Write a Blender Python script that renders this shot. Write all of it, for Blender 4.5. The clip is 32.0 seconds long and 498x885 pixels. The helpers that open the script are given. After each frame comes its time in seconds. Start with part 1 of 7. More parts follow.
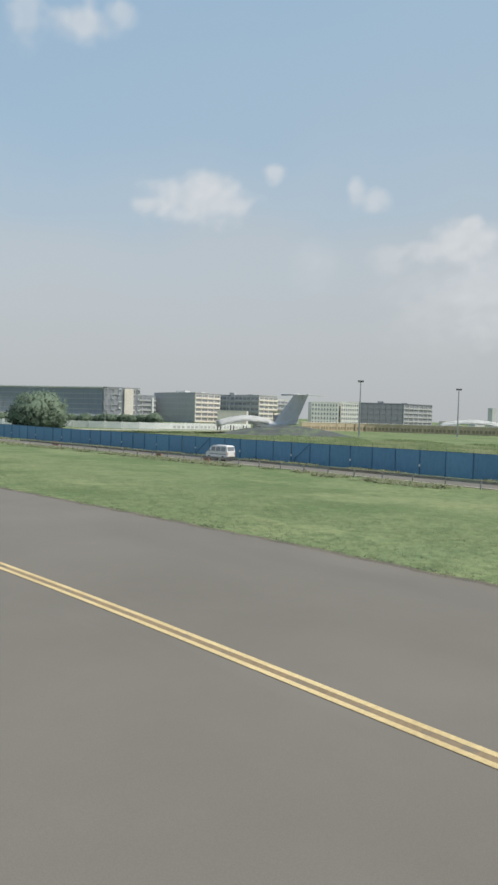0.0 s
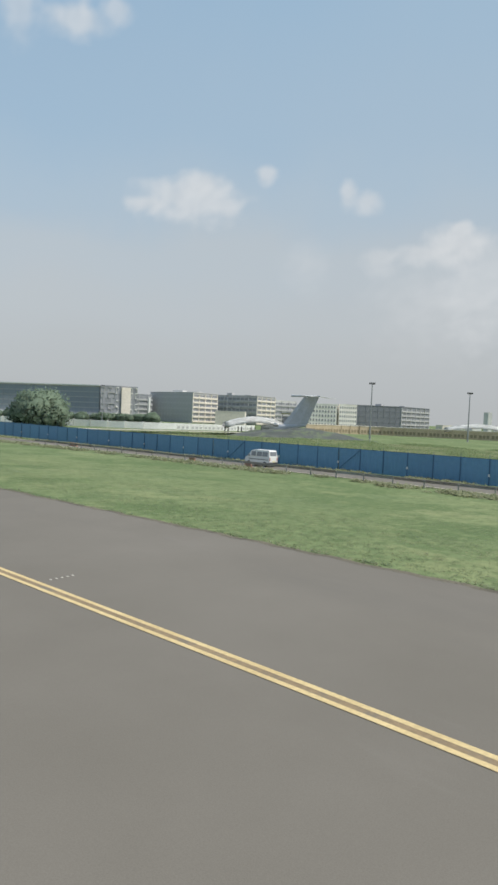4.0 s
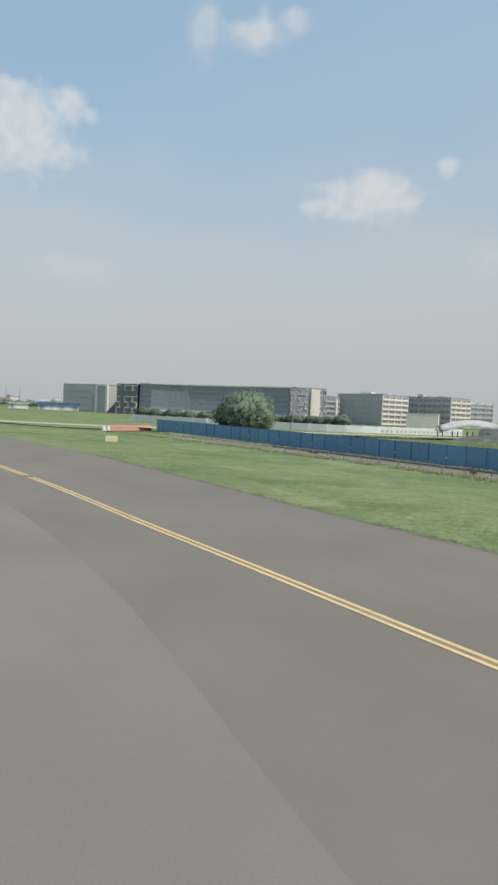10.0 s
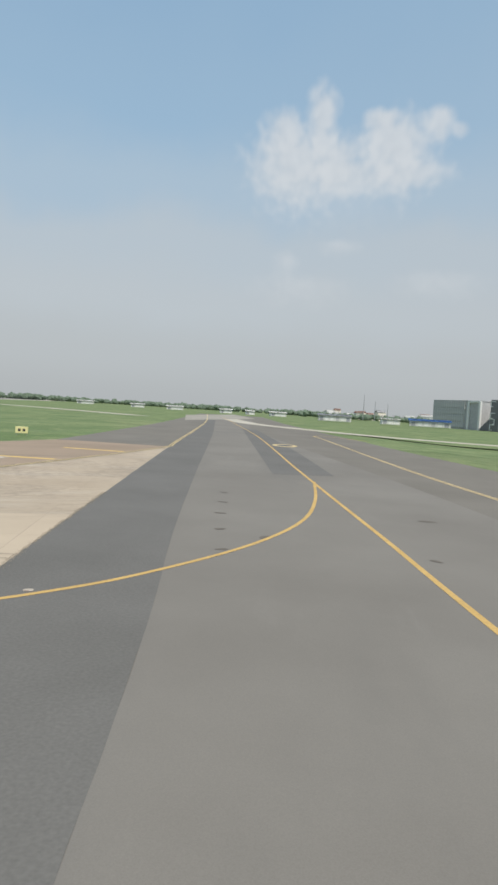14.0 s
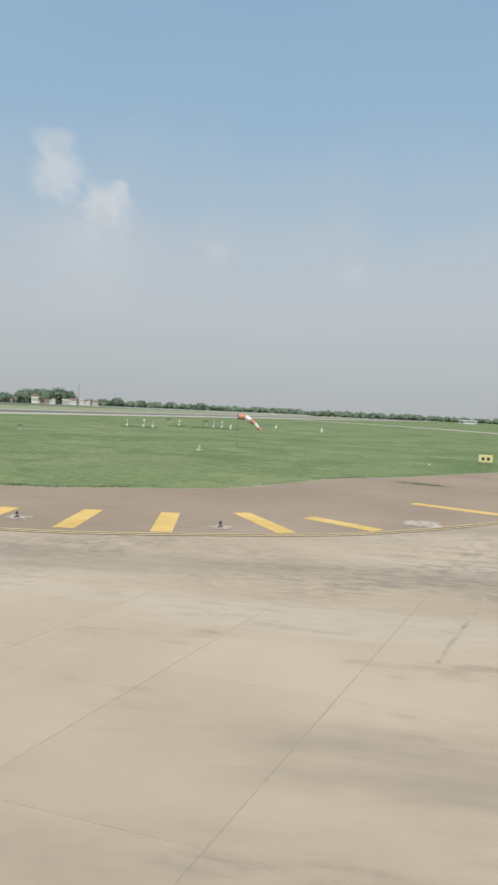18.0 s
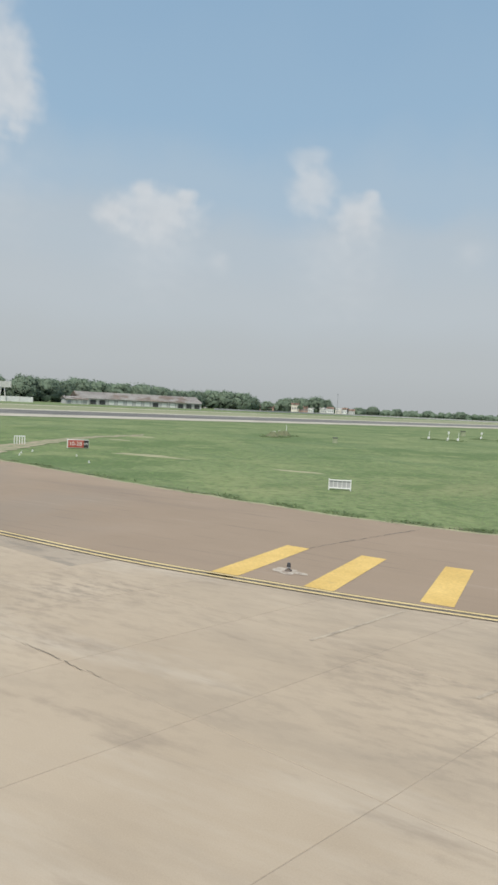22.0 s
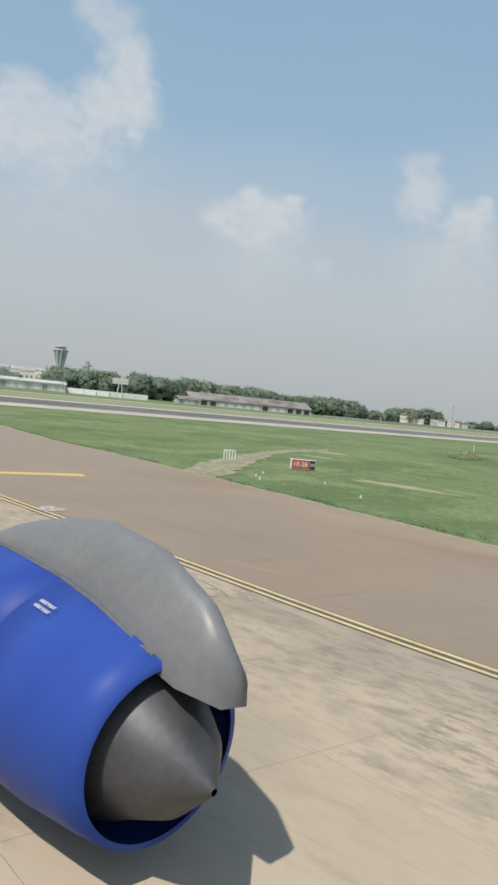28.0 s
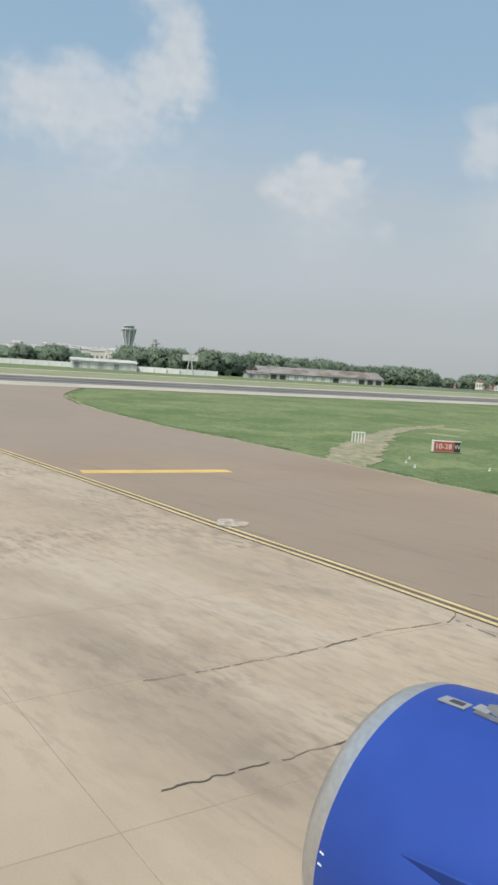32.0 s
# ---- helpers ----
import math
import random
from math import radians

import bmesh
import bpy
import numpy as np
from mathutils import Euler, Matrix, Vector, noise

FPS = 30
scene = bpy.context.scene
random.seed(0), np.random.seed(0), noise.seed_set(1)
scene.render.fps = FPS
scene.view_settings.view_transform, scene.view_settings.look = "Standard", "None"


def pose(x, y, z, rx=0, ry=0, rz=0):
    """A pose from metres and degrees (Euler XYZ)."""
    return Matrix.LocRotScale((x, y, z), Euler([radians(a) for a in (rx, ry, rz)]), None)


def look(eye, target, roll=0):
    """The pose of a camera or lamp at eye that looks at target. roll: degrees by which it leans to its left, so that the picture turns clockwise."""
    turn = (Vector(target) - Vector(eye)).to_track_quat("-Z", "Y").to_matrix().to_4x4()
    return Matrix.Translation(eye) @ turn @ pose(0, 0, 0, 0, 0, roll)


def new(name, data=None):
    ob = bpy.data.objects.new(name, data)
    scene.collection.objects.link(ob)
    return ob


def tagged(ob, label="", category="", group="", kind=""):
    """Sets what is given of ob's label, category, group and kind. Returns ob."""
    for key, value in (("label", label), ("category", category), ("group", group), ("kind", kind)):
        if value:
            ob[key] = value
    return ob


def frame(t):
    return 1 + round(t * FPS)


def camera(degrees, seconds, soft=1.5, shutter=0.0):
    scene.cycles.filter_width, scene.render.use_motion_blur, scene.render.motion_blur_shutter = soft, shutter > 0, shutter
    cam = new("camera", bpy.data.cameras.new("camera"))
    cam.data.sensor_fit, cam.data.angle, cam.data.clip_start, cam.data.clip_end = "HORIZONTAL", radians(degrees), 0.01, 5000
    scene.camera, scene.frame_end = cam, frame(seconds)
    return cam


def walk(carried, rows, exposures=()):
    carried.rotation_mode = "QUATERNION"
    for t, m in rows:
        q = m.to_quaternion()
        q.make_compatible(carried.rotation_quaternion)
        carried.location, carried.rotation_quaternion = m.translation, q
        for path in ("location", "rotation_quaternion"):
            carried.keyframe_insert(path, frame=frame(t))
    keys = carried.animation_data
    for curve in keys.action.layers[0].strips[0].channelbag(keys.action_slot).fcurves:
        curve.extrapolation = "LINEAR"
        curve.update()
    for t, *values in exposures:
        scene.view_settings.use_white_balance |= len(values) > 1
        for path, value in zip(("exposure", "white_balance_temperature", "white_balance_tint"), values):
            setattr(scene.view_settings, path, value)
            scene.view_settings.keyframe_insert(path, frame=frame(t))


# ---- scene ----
cam = camera(41.34, 32.0, soft=2.8)
PATH = [
    (0.0, 0.00, 0.00, 4.40, -41.00, -2.24, -1.56),
    (0.5, -0.09, 1.02, 4.40, -41.01, -2.20, -1.62),
    (1.0, -0.17, 2.03, 4.40, -41.12, -2.19, -1.71),
    (1.5, -0.26, 3.04, 4.40, -41.20, -2.17, -1.85),
    (2.0, -0.35, 4.05, 4.40, -41.36, -2.21, -1.78),
    (2.5, -0.44, 5.07, 4.40, -41.53, -2.22, -2.08),
    (3.0, -0.54, 6.09, 4.40, -41.64, -2.20, -2.25),
    (3.5, -0.63, 7.12, 4.40, -41.80, -2.18, -2.35),
    (5.5, -1.02, 11.46, 4.40, -42.04, -2.14, -2.45),
    (6.0, -1.16, 12.56, 4.40, -41.97, -2.22, -2.44),
    (6.5, -1.33, 13.67, 4.40, -41.79, -2.29, -2.48),
    (7.0, -1.52, 14.79, 4.40, -41.24, -2.32, -2.41),
    (7.5, -1.76, 15.93, 4.40, -39.80, -2.39, -2.34),
    (8.0, -2.05, 17.07, 4.40, -37.83, -2.41, -2.23),
    (8.5, -2.39, 18.21, 4.40, -35.37, -2.53, -2.33),
    (9.0, -2.79, 19.34, 4.40, -32.73, -2.55, -2.47),
    (9.5, -3.26, 20.46, 4.40, -29.97, -2.62, -2.52),
    (10.0, -3.79, 21.55, 4.40, -27.03, -2.67, -2.59),
    (10.5, -4.38, 22.63, 4.40, -23.95, -2.63, -2.55),
    (11.0, -5.05, 23.67, 4.40, -20.59, -2.69, -2.61),
    (11.5, -5.79, 24.70, 4.40, -16.86, -2.77, -2.82),
    (12.0, -6.61, 25.70, 4.40, -12.90, -2.84, -2.99),
    (12.5, -7.53, 26.67, 4.40, -8.80, -2.86, -3.27),
    (13.0, -8.54, 27.61, 4.40, -4.87, -2.84, -3.21),
    (13.5, -9.68, 28.51, 4.40, -0.90, -2.89, -3.33),
    (14.0, -10.92, 29.37, 4.40, 3.28, -2.91, -3.40),
    (14.5, -12.24, 30.19, 4.40, 7.25, -2.94, -3.59),
    (15.0, -13.60, 30.94, 4.40, 11.37, -3.00, -3.57),
    (15.5, -14.97, 31.64, 4.40, 15.20, -2.98, -3.25),
    (17.5, -20.75, 33.62, 4.40, 31.30, -2.83, -2.57),
    (18.0, -22.40, 33.80, 4.40, 34.74, -2.87, -2.64),
    (18.5, -24.10, 33.92, 4.40, 37.37, -2.87, -2.69),
    (19.0, -25.82, 33.96, 4.40, 40.76, -2.89, -2.76),
    (19.5, -27.56, 33.93, 4.40, 43.61, -2.94, -2.86),
    (20.0, -29.25, 33.82, 4.40, 46.07, -3.06, -2.88),
    (20.5, -30.91, 33.64, 4.40, 48.20, -3.06, -3.00),
    (21.0, -32.52, 33.41, 4.40, 51.07, -3.11, -2.99),
    (21.5, -34.06, 33.15, 4.40, 53.49, -3.14, -2.80),
    (22.0, -35.56, 32.83, 4.40, 55.90, -3.17, -2.83),
    (22.5, -37.03, 32.46, 4.40, 58.13, -3.20, -2.81),
    (23.0, -38.46, 32.06, 4.40, 59.99, -3.17, -2.66),
    (23.5, -39.86, 31.64, 4.40, 61.60, -3.21, -2.54),
    (24.0, -41.23, 31.21, 4.40, 63.21, -3.25, -2.74),
    (24.5, -42.57, 30.78, 4.40, 64.43, -3.35, -2.68),
    (26.5, -47.20, 29.18, 4.40, 61.20, -3.00, -4.10),
    (27.0, -48.22, 28.77, 4.40, 60.83, -2.89, -4.99),
    (27.5, -49.22, 28.37, 4.40, 61.14, -2.90, -5.63),
    (28.0, -50.18, 28.00, 4.40, 64.12, -3.38, -5.65),
    (28.5, -51.12, 27.64, 4.40, 66.52, -4.09, -5.44),
    (29.0, -52.03, 27.30, 4.40, 67.79, -4.96, -5.11),
    (29.5, -52.90, 27.00, 4.40, 68.84, -5.91, -4.85),
    (30.0, -53.71, 26.72, 4.40, 69.29, -6.61, -4.78),
    (30.5, -54.43, 26.46, 4.40, 69.59, -7.05, -4.74),
    (31.0, -55.10, 26.22, 4.40, 69.79, -7.25, -4.76),
    (31.5, -55.69, 26.02, 4.40, 69.92, -7.33, -4.58),
    (32.0, -56.23, 25.86, 4.40, 69.62, -6.15, -3.57),
]
EXPOSURES = [(0.0, 0.09), (9.0, 0.09), (14.0, 0.07), (20.0, 0.03), (32.0, 0.03)]
walk(cam, [(t, pose(x, y, z, 90 + p, r, w)) for t, x, y, z, w, p, r in PATH], EXPOSURES)

# ---- sky, clouds and sun ----
SUN_AZ, SUN_EL = -150.0, 60.0          # degrees left of north, degrees up
world = bpy.data.worlds.new("hazy_sky")
scene.world = world
world.use_nodes = True
wn, wl = world.node_tree.nodes, world.node_tree.links
wn.clear()


def wnode(kind, **values):
    n = wn.new(kind)
    for k, val in values.items():
        if k == "operation":
            n.operation = val
        else:
            n.inputs[int(k[1:])].default_value = val
    return n


def wmath(op, a, b=None, c=None):
    n = wn.new("ShaderNodeMath")
    n.operation = op
    for i, val in enumerate((a, b, c)):
        if val is None:
            continue
        if isinstance(val, (int, float)):
            n.inputs[i].default_value = val
        else:
            wl.new(val, n.inputs[i])
    return n.outputs[0]


def wramp(fac, stops):
    n = wn.new("ShaderNodeValToRGB")
    n.color_ramp.interpolation = "EASE"
    els = n.color_ramp.elements
    while len(els) < len(stops):
        els.new(0.5)
    for e, (pos, col) in zip(els, stops):
        e.position, e.color = pos, (*col, 1)
    wl.new(fac, n.inputs[0])
    return n.outputs[0]


def wmix(fac, a, b):
    n = wn.new("ShaderNodeMix")
    n.data_type = "RGBA"
    for sock, val in ((n.inputs[0], fac), (n.inputs[6], a), (n.inputs[7], b)):
        if isinstance(val, (int, float)):
            sock.default_value = val
        elif isinstance(val, tuple):
            sock.default_value = (*val, 1)
        else:
            wl.new(val, sock)
    return n.outputs[2]


sky = wn.new("ShaderNodeTexSky")
sky.sky_type = "NISHITA"
sky.sun_disc = False
sky.sun_elevation = radians(SUN_EL)
sky.sun_rotation = radians(-SUN_AZ)
sky.air_density, sky.dust_density, sky.ozone_density = 1.0, 2.0, 1.5
co = wn.new("ShaderNodeTexCoord")
sep = wn.new("ShaderNodeSeparateXYZ")
wl.new(co.outputs["Generated"], sep.inputs[0])
up = wmath("MAXIMUM", sep.outputs[2], 0.0)
azimuth = wmath("MULTIPLY", wmath("ARCTAN2", sep.outputs[0], sep.outputs[1]), -180 / math.pi)
elevation = wmath("MULTIPLY", wmath("ARCSINE", sep.outputs[2]), 180 / math.pi)
# haze that thins out with height
scaled = wnode("ShaderNodeVectorMath", operation="SCALE")
wl.new(sky.outputs[0], scaled.inputs[0])
scaled.inputs[3].default_value = 0.115
place = wn.new("ShaderNodeCombineXYZ")
wl.new(azimuth, place.inputs[0])
wl.new(elevation, place.inputs[1])
uneven = wn.new("ShaderNodeTexNoise")                 # the haze's top is uneven
uneven.inputs["Scale"].default_value, uneven.inputs["Detail"].default_value = 0.10, 4.0
wl.new(place.outputs[0], uneven.inputs["Vector"])
level = wmath("ADD", up, wmath("MULTIPLY", wmath("SUBTRACT", uneven.outputs["Fac"], 0.5), wmath("MULTIPLY", wmath("MINIMUM", up, 0.25), 0.45)))
haze_amount = wramp(up, [(0.0, (0.97, 0.97, 0.97)), (0.30, (0.94, 0.94, 0.94)), (0.5, (0.85, 0.85, 0.85)), (0.9, (0.35, 0.35, 0.35))])
haze_tone = wramp(level, [(0.0, (0.43, 0.455, 0.468)), (0.07, (0.46, 0.492, 0.510)), (0.15, (0.485, 0.532, 0.565)), (0.23, (0.462, 0.530, 0.585)), (0.30, (0.392, 0.507, 0.612)), (0.40, (0.318, 0.470, 0.620)), (0.70, (0.24, 0.41, 0.60))])
clear_sky = wmix(haze_amount, scaled.outputs[0], haze_tone)
# thicker haze towards the sun's side
east = wn.new("ShaderNodeMapRange")
east.interpolation_type = "SMOOTHSTEP"
east.inputs["From Min"].default_value, east.inputs["From Max"].default_value, east.inputs["To Max"].default_value = 15.0, -65.0, 0.62
wl.new(azimuth, east.inputs["Value"])
base_sky = wmix(east.outputs[0], clear_sky, wramp(level, [(0.0, (0.430, 0.448, 0.458)), (0.10, (0.450, 0.472, 0.486)), (0.22, (0.455, 0.500, 0.535)), (0.36, (0.395, 0.487, 0.572)), (0.6, (0.35, 0.48, 0.60))]))
# cumulus heads: azimuth, elevation, half width, half height, density
EAST_HEADS = [
    (-36.2, 18.0, 4.9, 1.5, 0.85), (-37.0, 19.2, 2.3, 1.0, 0.85), (-32.4, 17.2, 2.2, 0.6, 0.75), (-39.4, 17.5, 1.5, 0.8, 0.60), (-42.6, 20.1, 1.1, 0.6, 0.75), (-49.6, 18.8, 0.9, 0.9, 0.70), (-51.1, 18.1, 1.4, 0.9, 0.70),
    (-58.7, 14.9, 2.8, 1.4, 0.90), (-58.9, 15.9, 1.1, 0.6, 0.90), (-55.9, 14.1, 2.5, 0.7, 0.70), (-52.5, 13.7, 1.9, 0.9, 0.50), (-57.2, 10.6, 7.0, 3.4, 0.42), (-46.3, 13.5, 2.8, 1.9, 0.32), (-61.0, 12.3, 4.0, 3.4, 0.50),
]
NORTH_HEADS = [
    (-21.9, 29.6, 1.6, 1.5, 0.55), (-26.3, 29.2, 3.1, 0.9, 0.75), (-26.9, 30.3, 0.8, 1.1, 0.45), (-29.5, 30.2, 1.5, 0.7, 0.60), (0.6, 20.4, 4.4, 2.6, 0.90), (-1.5, 23.8, 1.5, 2.3, 0.90),
    (1.6, 22.7, 2.0, 1.6, 0.85), (-3.0, 20.6, 2.5, 2.0, 0.85), (-7.7, 21.7, 3.8, 2.5, 0.95), (-6.6, 23.4, 1.9, 0.9, 0.90), (-11.2, 23.2, 1.3, 1.2, 0.85), (-12.8, 22.6, 0.8, 0.5, 0.60), (-9.5, 19.7, 3.9, 0.9, 0.60),
    (-4.4, 19.5, 5.2, 1.0, 0.60), (-2.4, 18.6, 8.4, 1.9, 0.34), (0.9, 12.6, 1.4, 1.0, 0.40), (-3.6, 14.0, 2.3, 0.6, 0.38), (-0.4, 10.7, 5.5, 1.2, 0.30), (-12.0, 11.4, 4.5, 1.0, 0.35), (26.3, 11.9, 1.9, 0.9, 0.30),
]
WEST_HEADS = [
    (51.7, 20.4, 2.0, 0.8, 0.50), (51.4, 18.2, 2.3, 1.7, 0.75), (47.4, 16.3, 2.3, 1.5, 0.85), (46.6, 17.5, 0.9, 0.5, 0.75), (48.7, 13.2, 5.8, 3.4, 0.38), (64.5, 15.9, 4.2, 1.8, 0.85), (65.8, 17.2, 1.1, 0.8, 0.85),
    (68.1, 15.3, 1.8, 1.0, 0.85), (62.2, 16.9, 1.1, 0.7, 0.85), (64.4, 12.9, 5.8, 2.7, 0.40), (59.0, 12.2, 1.3, 0.9, 0.40), (38.1, 13.2, 1.8, 1.0, 0.30),
]
FAR_WEST_HEADS = [
    (83.9, 20.2, 7.8, 2.5, 0.80), (76.8, 24.4, 2.4, 2.5, 0.90), (75.7, 22.8, 1.9, 2.0, 0.90), (78.7, 22.3, 2.6, 2.1, 0.85), (84.5, 22.5, 2.1, 1.0, 0.60), (88.2, 20.0, 3.1, 1.9, 0.70), (81.9, 17.0, 10.3, 3.7, 0.42),
    (80.0, 28.6, 1.7, 1.6, 0.60), (77.9, 27.4, 2.2, 1.8, 0.60), (76.1, 26.3, 1.4, 1.0, 0.50),
]
drift = wn.new("ShaderNodeTexNoise")                  # bends the outlines
drift.inputs["Scale"].default_value, drift.inputs["Detail"].default_value, drift.inputs["Roughness"].default_value = 0.50, 3.0, 0.45
wl.new(place.outputs[0], drift.inputs["Vector"])
warp = wn.new("ShaderNodeVectorMath")
warp.operation = "MULTIPLY_ADD"
wl.new(drift.outputs["Color"], warp.inputs[0])
warp.inputs[1].default_value = (0.6, 0.5, 0)
moved = wn.new("ShaderNodeVectorMath")
moved.operation = "ADD"
wl.new(place.outputs[0], moved.inputs[0])
moved.inputs[1].default_value = (-0.3, -0.25, 0)
wl.new(moved.outputs[0], warp.inputs[2])
wisp = wn.new("ShaderNodeTexNoise")                   # soft billows of several sizes
wisp.inputs["Scale"].default_value, wisp.inputs["Detail"].default_value, wisp.inputs["Roughness"].default_value = 0.62, 2.2, 0.40
wl.new(warp.outputs[0], wisp.inputs["Vector"])
puff = wn.new("ShaderNodeTexNoise")                   # rounded heads along the tops
puff.inputs["Scale"].default_value, puff.inputs["Detail"].default_value = 1.25, 0.6
wl.new(warp.outputs[0], puff.inputs["Vector"])
lumps = wmath("ADD", wmath("MULTIPLY", wmath("SUBTRACT", wisp.outputs["Fac"], 0.5), 0.58), wmath("MULTIPLY", wmath("SUBTRACT", puff.outputs["Fac"], 0.5), 0.36))
rim = wmath("ADD", lumps, 1.22)
soft_rim = wmath("ADD", wmath("MULTIPLY", lumps, 0.6), 1.10)


def step01(value, low, high, top=1.0):
    n = wn.new("ShaderNodeMapRange")
    n.interpolation_type = "SMOOTHSTEP"
    n.inputs["From Min"].default_value, n.inputs["From Max"].default_value, n.inputs["To Max"].default_value = low, high, top
    wl.new(value, n.inputs["Value"])
    return n.outputs[0]


cover = None
for az, el, hw, hh, dens in EAST_HEADS + NORTH_HEADS + WEST_HEADS + FAR_WEST_HEADS:
    near = wn.new("ShaderNodeVectorMath")
    near.operation = "MULTIPLY_ADD"
    wl.new(warp.outputs[0], near.inputs[0])
    near.inputs[1].default_value = (1 / hw, 1 / hh, 0)
    near.inputs[2].default_value = (-az / hw, -el / hh, 0)
    split = wn.new("ShaderNodeSeparateXYZ")
    wl.new(near.outputs[0], split.inputs[0])
    tall = wmath("MAXIMUM", split.outputs[1], wmath("MULTIPLY", split.outputs[1], -0.6 if dens > 0.55 else -0.5))
    far = wmath("SQRT", wmath("MULTIPLY_ADD", split.outputs[0], split.outputs[0], wmath("MULTIPLY", tall, tall)))
    one = step01(wmath("SUBTRACT", soft_rim if dens < 0.5 else rim, far), 0.0, 1.25 if dens < 0.5 else 1.0, dens)
    cover = one if cover is None else wmath("ADD", cover, wmath("MULTIPLY", one, wmath("SUBTRACT", 1.0, cover)))
shade = step01(lumps, -0.30, 0.25)
lit = wmix(shade, (0.600, 0.622, 0.642), (0.662, 0.680, 0.694))
clouded = wmix(wmath("MULTIPLY", cover, 0.80), base_sky, lit)
back = wn.new("ShaderNodeBackground")
wl.new(clouded, back.inputs[0])
back.inputs[1].default_value = 1.0
wl.new(back.outputs[0], wn.new("ShaderNodeOutputWorld").inputs[0])

sun = new("sun", bpy.data.lights.new("sun", "SUN"))
sun.data.energy, sun.data.angle, sun.data.color = 4.0, radians(1.0), (1.0, 0.95, 0.87)
to_sun = Vector((-math.sin(radians(SUN_AZ)) * math.cos(radians(SUN_EL)), math.cos(radians(SUN_AZ)) * math.cos(radians(SUN_EL)), math.sin(radians(SUN_EL))))
sun.matrix_world = look(to_sun * 100, (0, 0, 0))

# ---- materials ----


def surface(name, dark, light, scale=1.0, rough=0.8, bump=0.2, metal=0.0, fine=14.0, spread=0.12, coord="Object", stretch=(1, 1, 1), per_piece=0.0, spec=0.4):
    """Painted, mineral or woven surface: two scales of colour variation and a fine relief."""
    m = bpy.data.materials.new(name)
    m.use_nodes = True
    n, l = m.node_tree.nodes, m.node_tree.links
    bsdf = n["Principled BSDF"]
    tc = n.new("ShaderNodeTexCoord")
    mp = n.new("ShaderNodeMapping")
    mp.inputs["Scale"].default_value = stretch
    l.new(n.new("ShaderNodeNewGeometry").outputs["Position"] if coord == "World" else tc.outputs[coord], mp.inputs[0])
    big = n.new("ShaderNodeTexNoise")
    big.inputs["Scale"].default_value, big.inputs["Detail"].default_value, big.inputs["Roughness"].default_value = scale, 5.0, 0.6
    l.new(mp.outputs[0], big.inputs["Vector"])
    small = n.new("ShaderNodeTexNoise")
    small.inputs["Scale"].default_value, small.inputs["Detail"].default_value = scale * fine, 3.0
    l.new(mp.outputs[0], small.inputs["Vector"])
    ramp = n.new("ShaderNodeValToRGB")
    ramp.color_ramp.elements[0].position, ramp.color_ramp.elements[0].color = 0.32, (*dark, 1)
    ramp.color_ramp.elements[1].position, ramp.color_ramp.elements[1].color = 0.68, (*light, 1)
    l.new(big.outputs["Fac"], ramp.inputs[0])
    span = n.new("ShaderNodeMapRange")
    span.inputs["To Min"].default_value, span.inputs["To Max"].default_value = 1 - spread * 2, 1 + spread * 2
    l.new(small.outputs["Fac"], span.inputs["Value"])
    value = span.outputs[0]
    if per_piece:
        info = n.new("ShaderNodeObjectInfo")
        r = n.new("ShaderNodeMapRange")
        r.inputs["To Min"].default_value, r.inputs["To Max"].default_value = 1 - per_piece, 1 + per_piece
        l.new(info.outputs["Random"], r.inputs["Value"])
        mul = n.new("ShaderNodeMath")
        mul.operation = "MULTIPLY"
        l.new(value, mul.inputs[0])
        l.new(r.outputs[0], mul.inputs[1])
        value = mul.outputs[0]
    tint = n.new("ShaderNodeVectorMath")
    tint.operation = "SCALE"
    l.new(ramp.outputs[0], tint.inputs[0])
    l.new(value, tint.inputs[3])
    l.new(tint.outputs[0], bsdf.inputs["Base Color"])
    bsdf.inputs["Roughness"].default_value = rough
    bsdf.inputs["Metallic"].default_value = metal
    bsdf.inputs["Specular IOR Level"].default_value = spec
    if bump:
        bp = n.new("ShaderNodeBump")
        bp.inputs["Strength"].default_value, bp.inputs["Distance"].default_value = bump, 0.02
        l.new(small.outputs["Fac"], bp.inputs["Height"])
        l.new(bp.outputs[0], bsdf.inputs["Normal"])
    return m


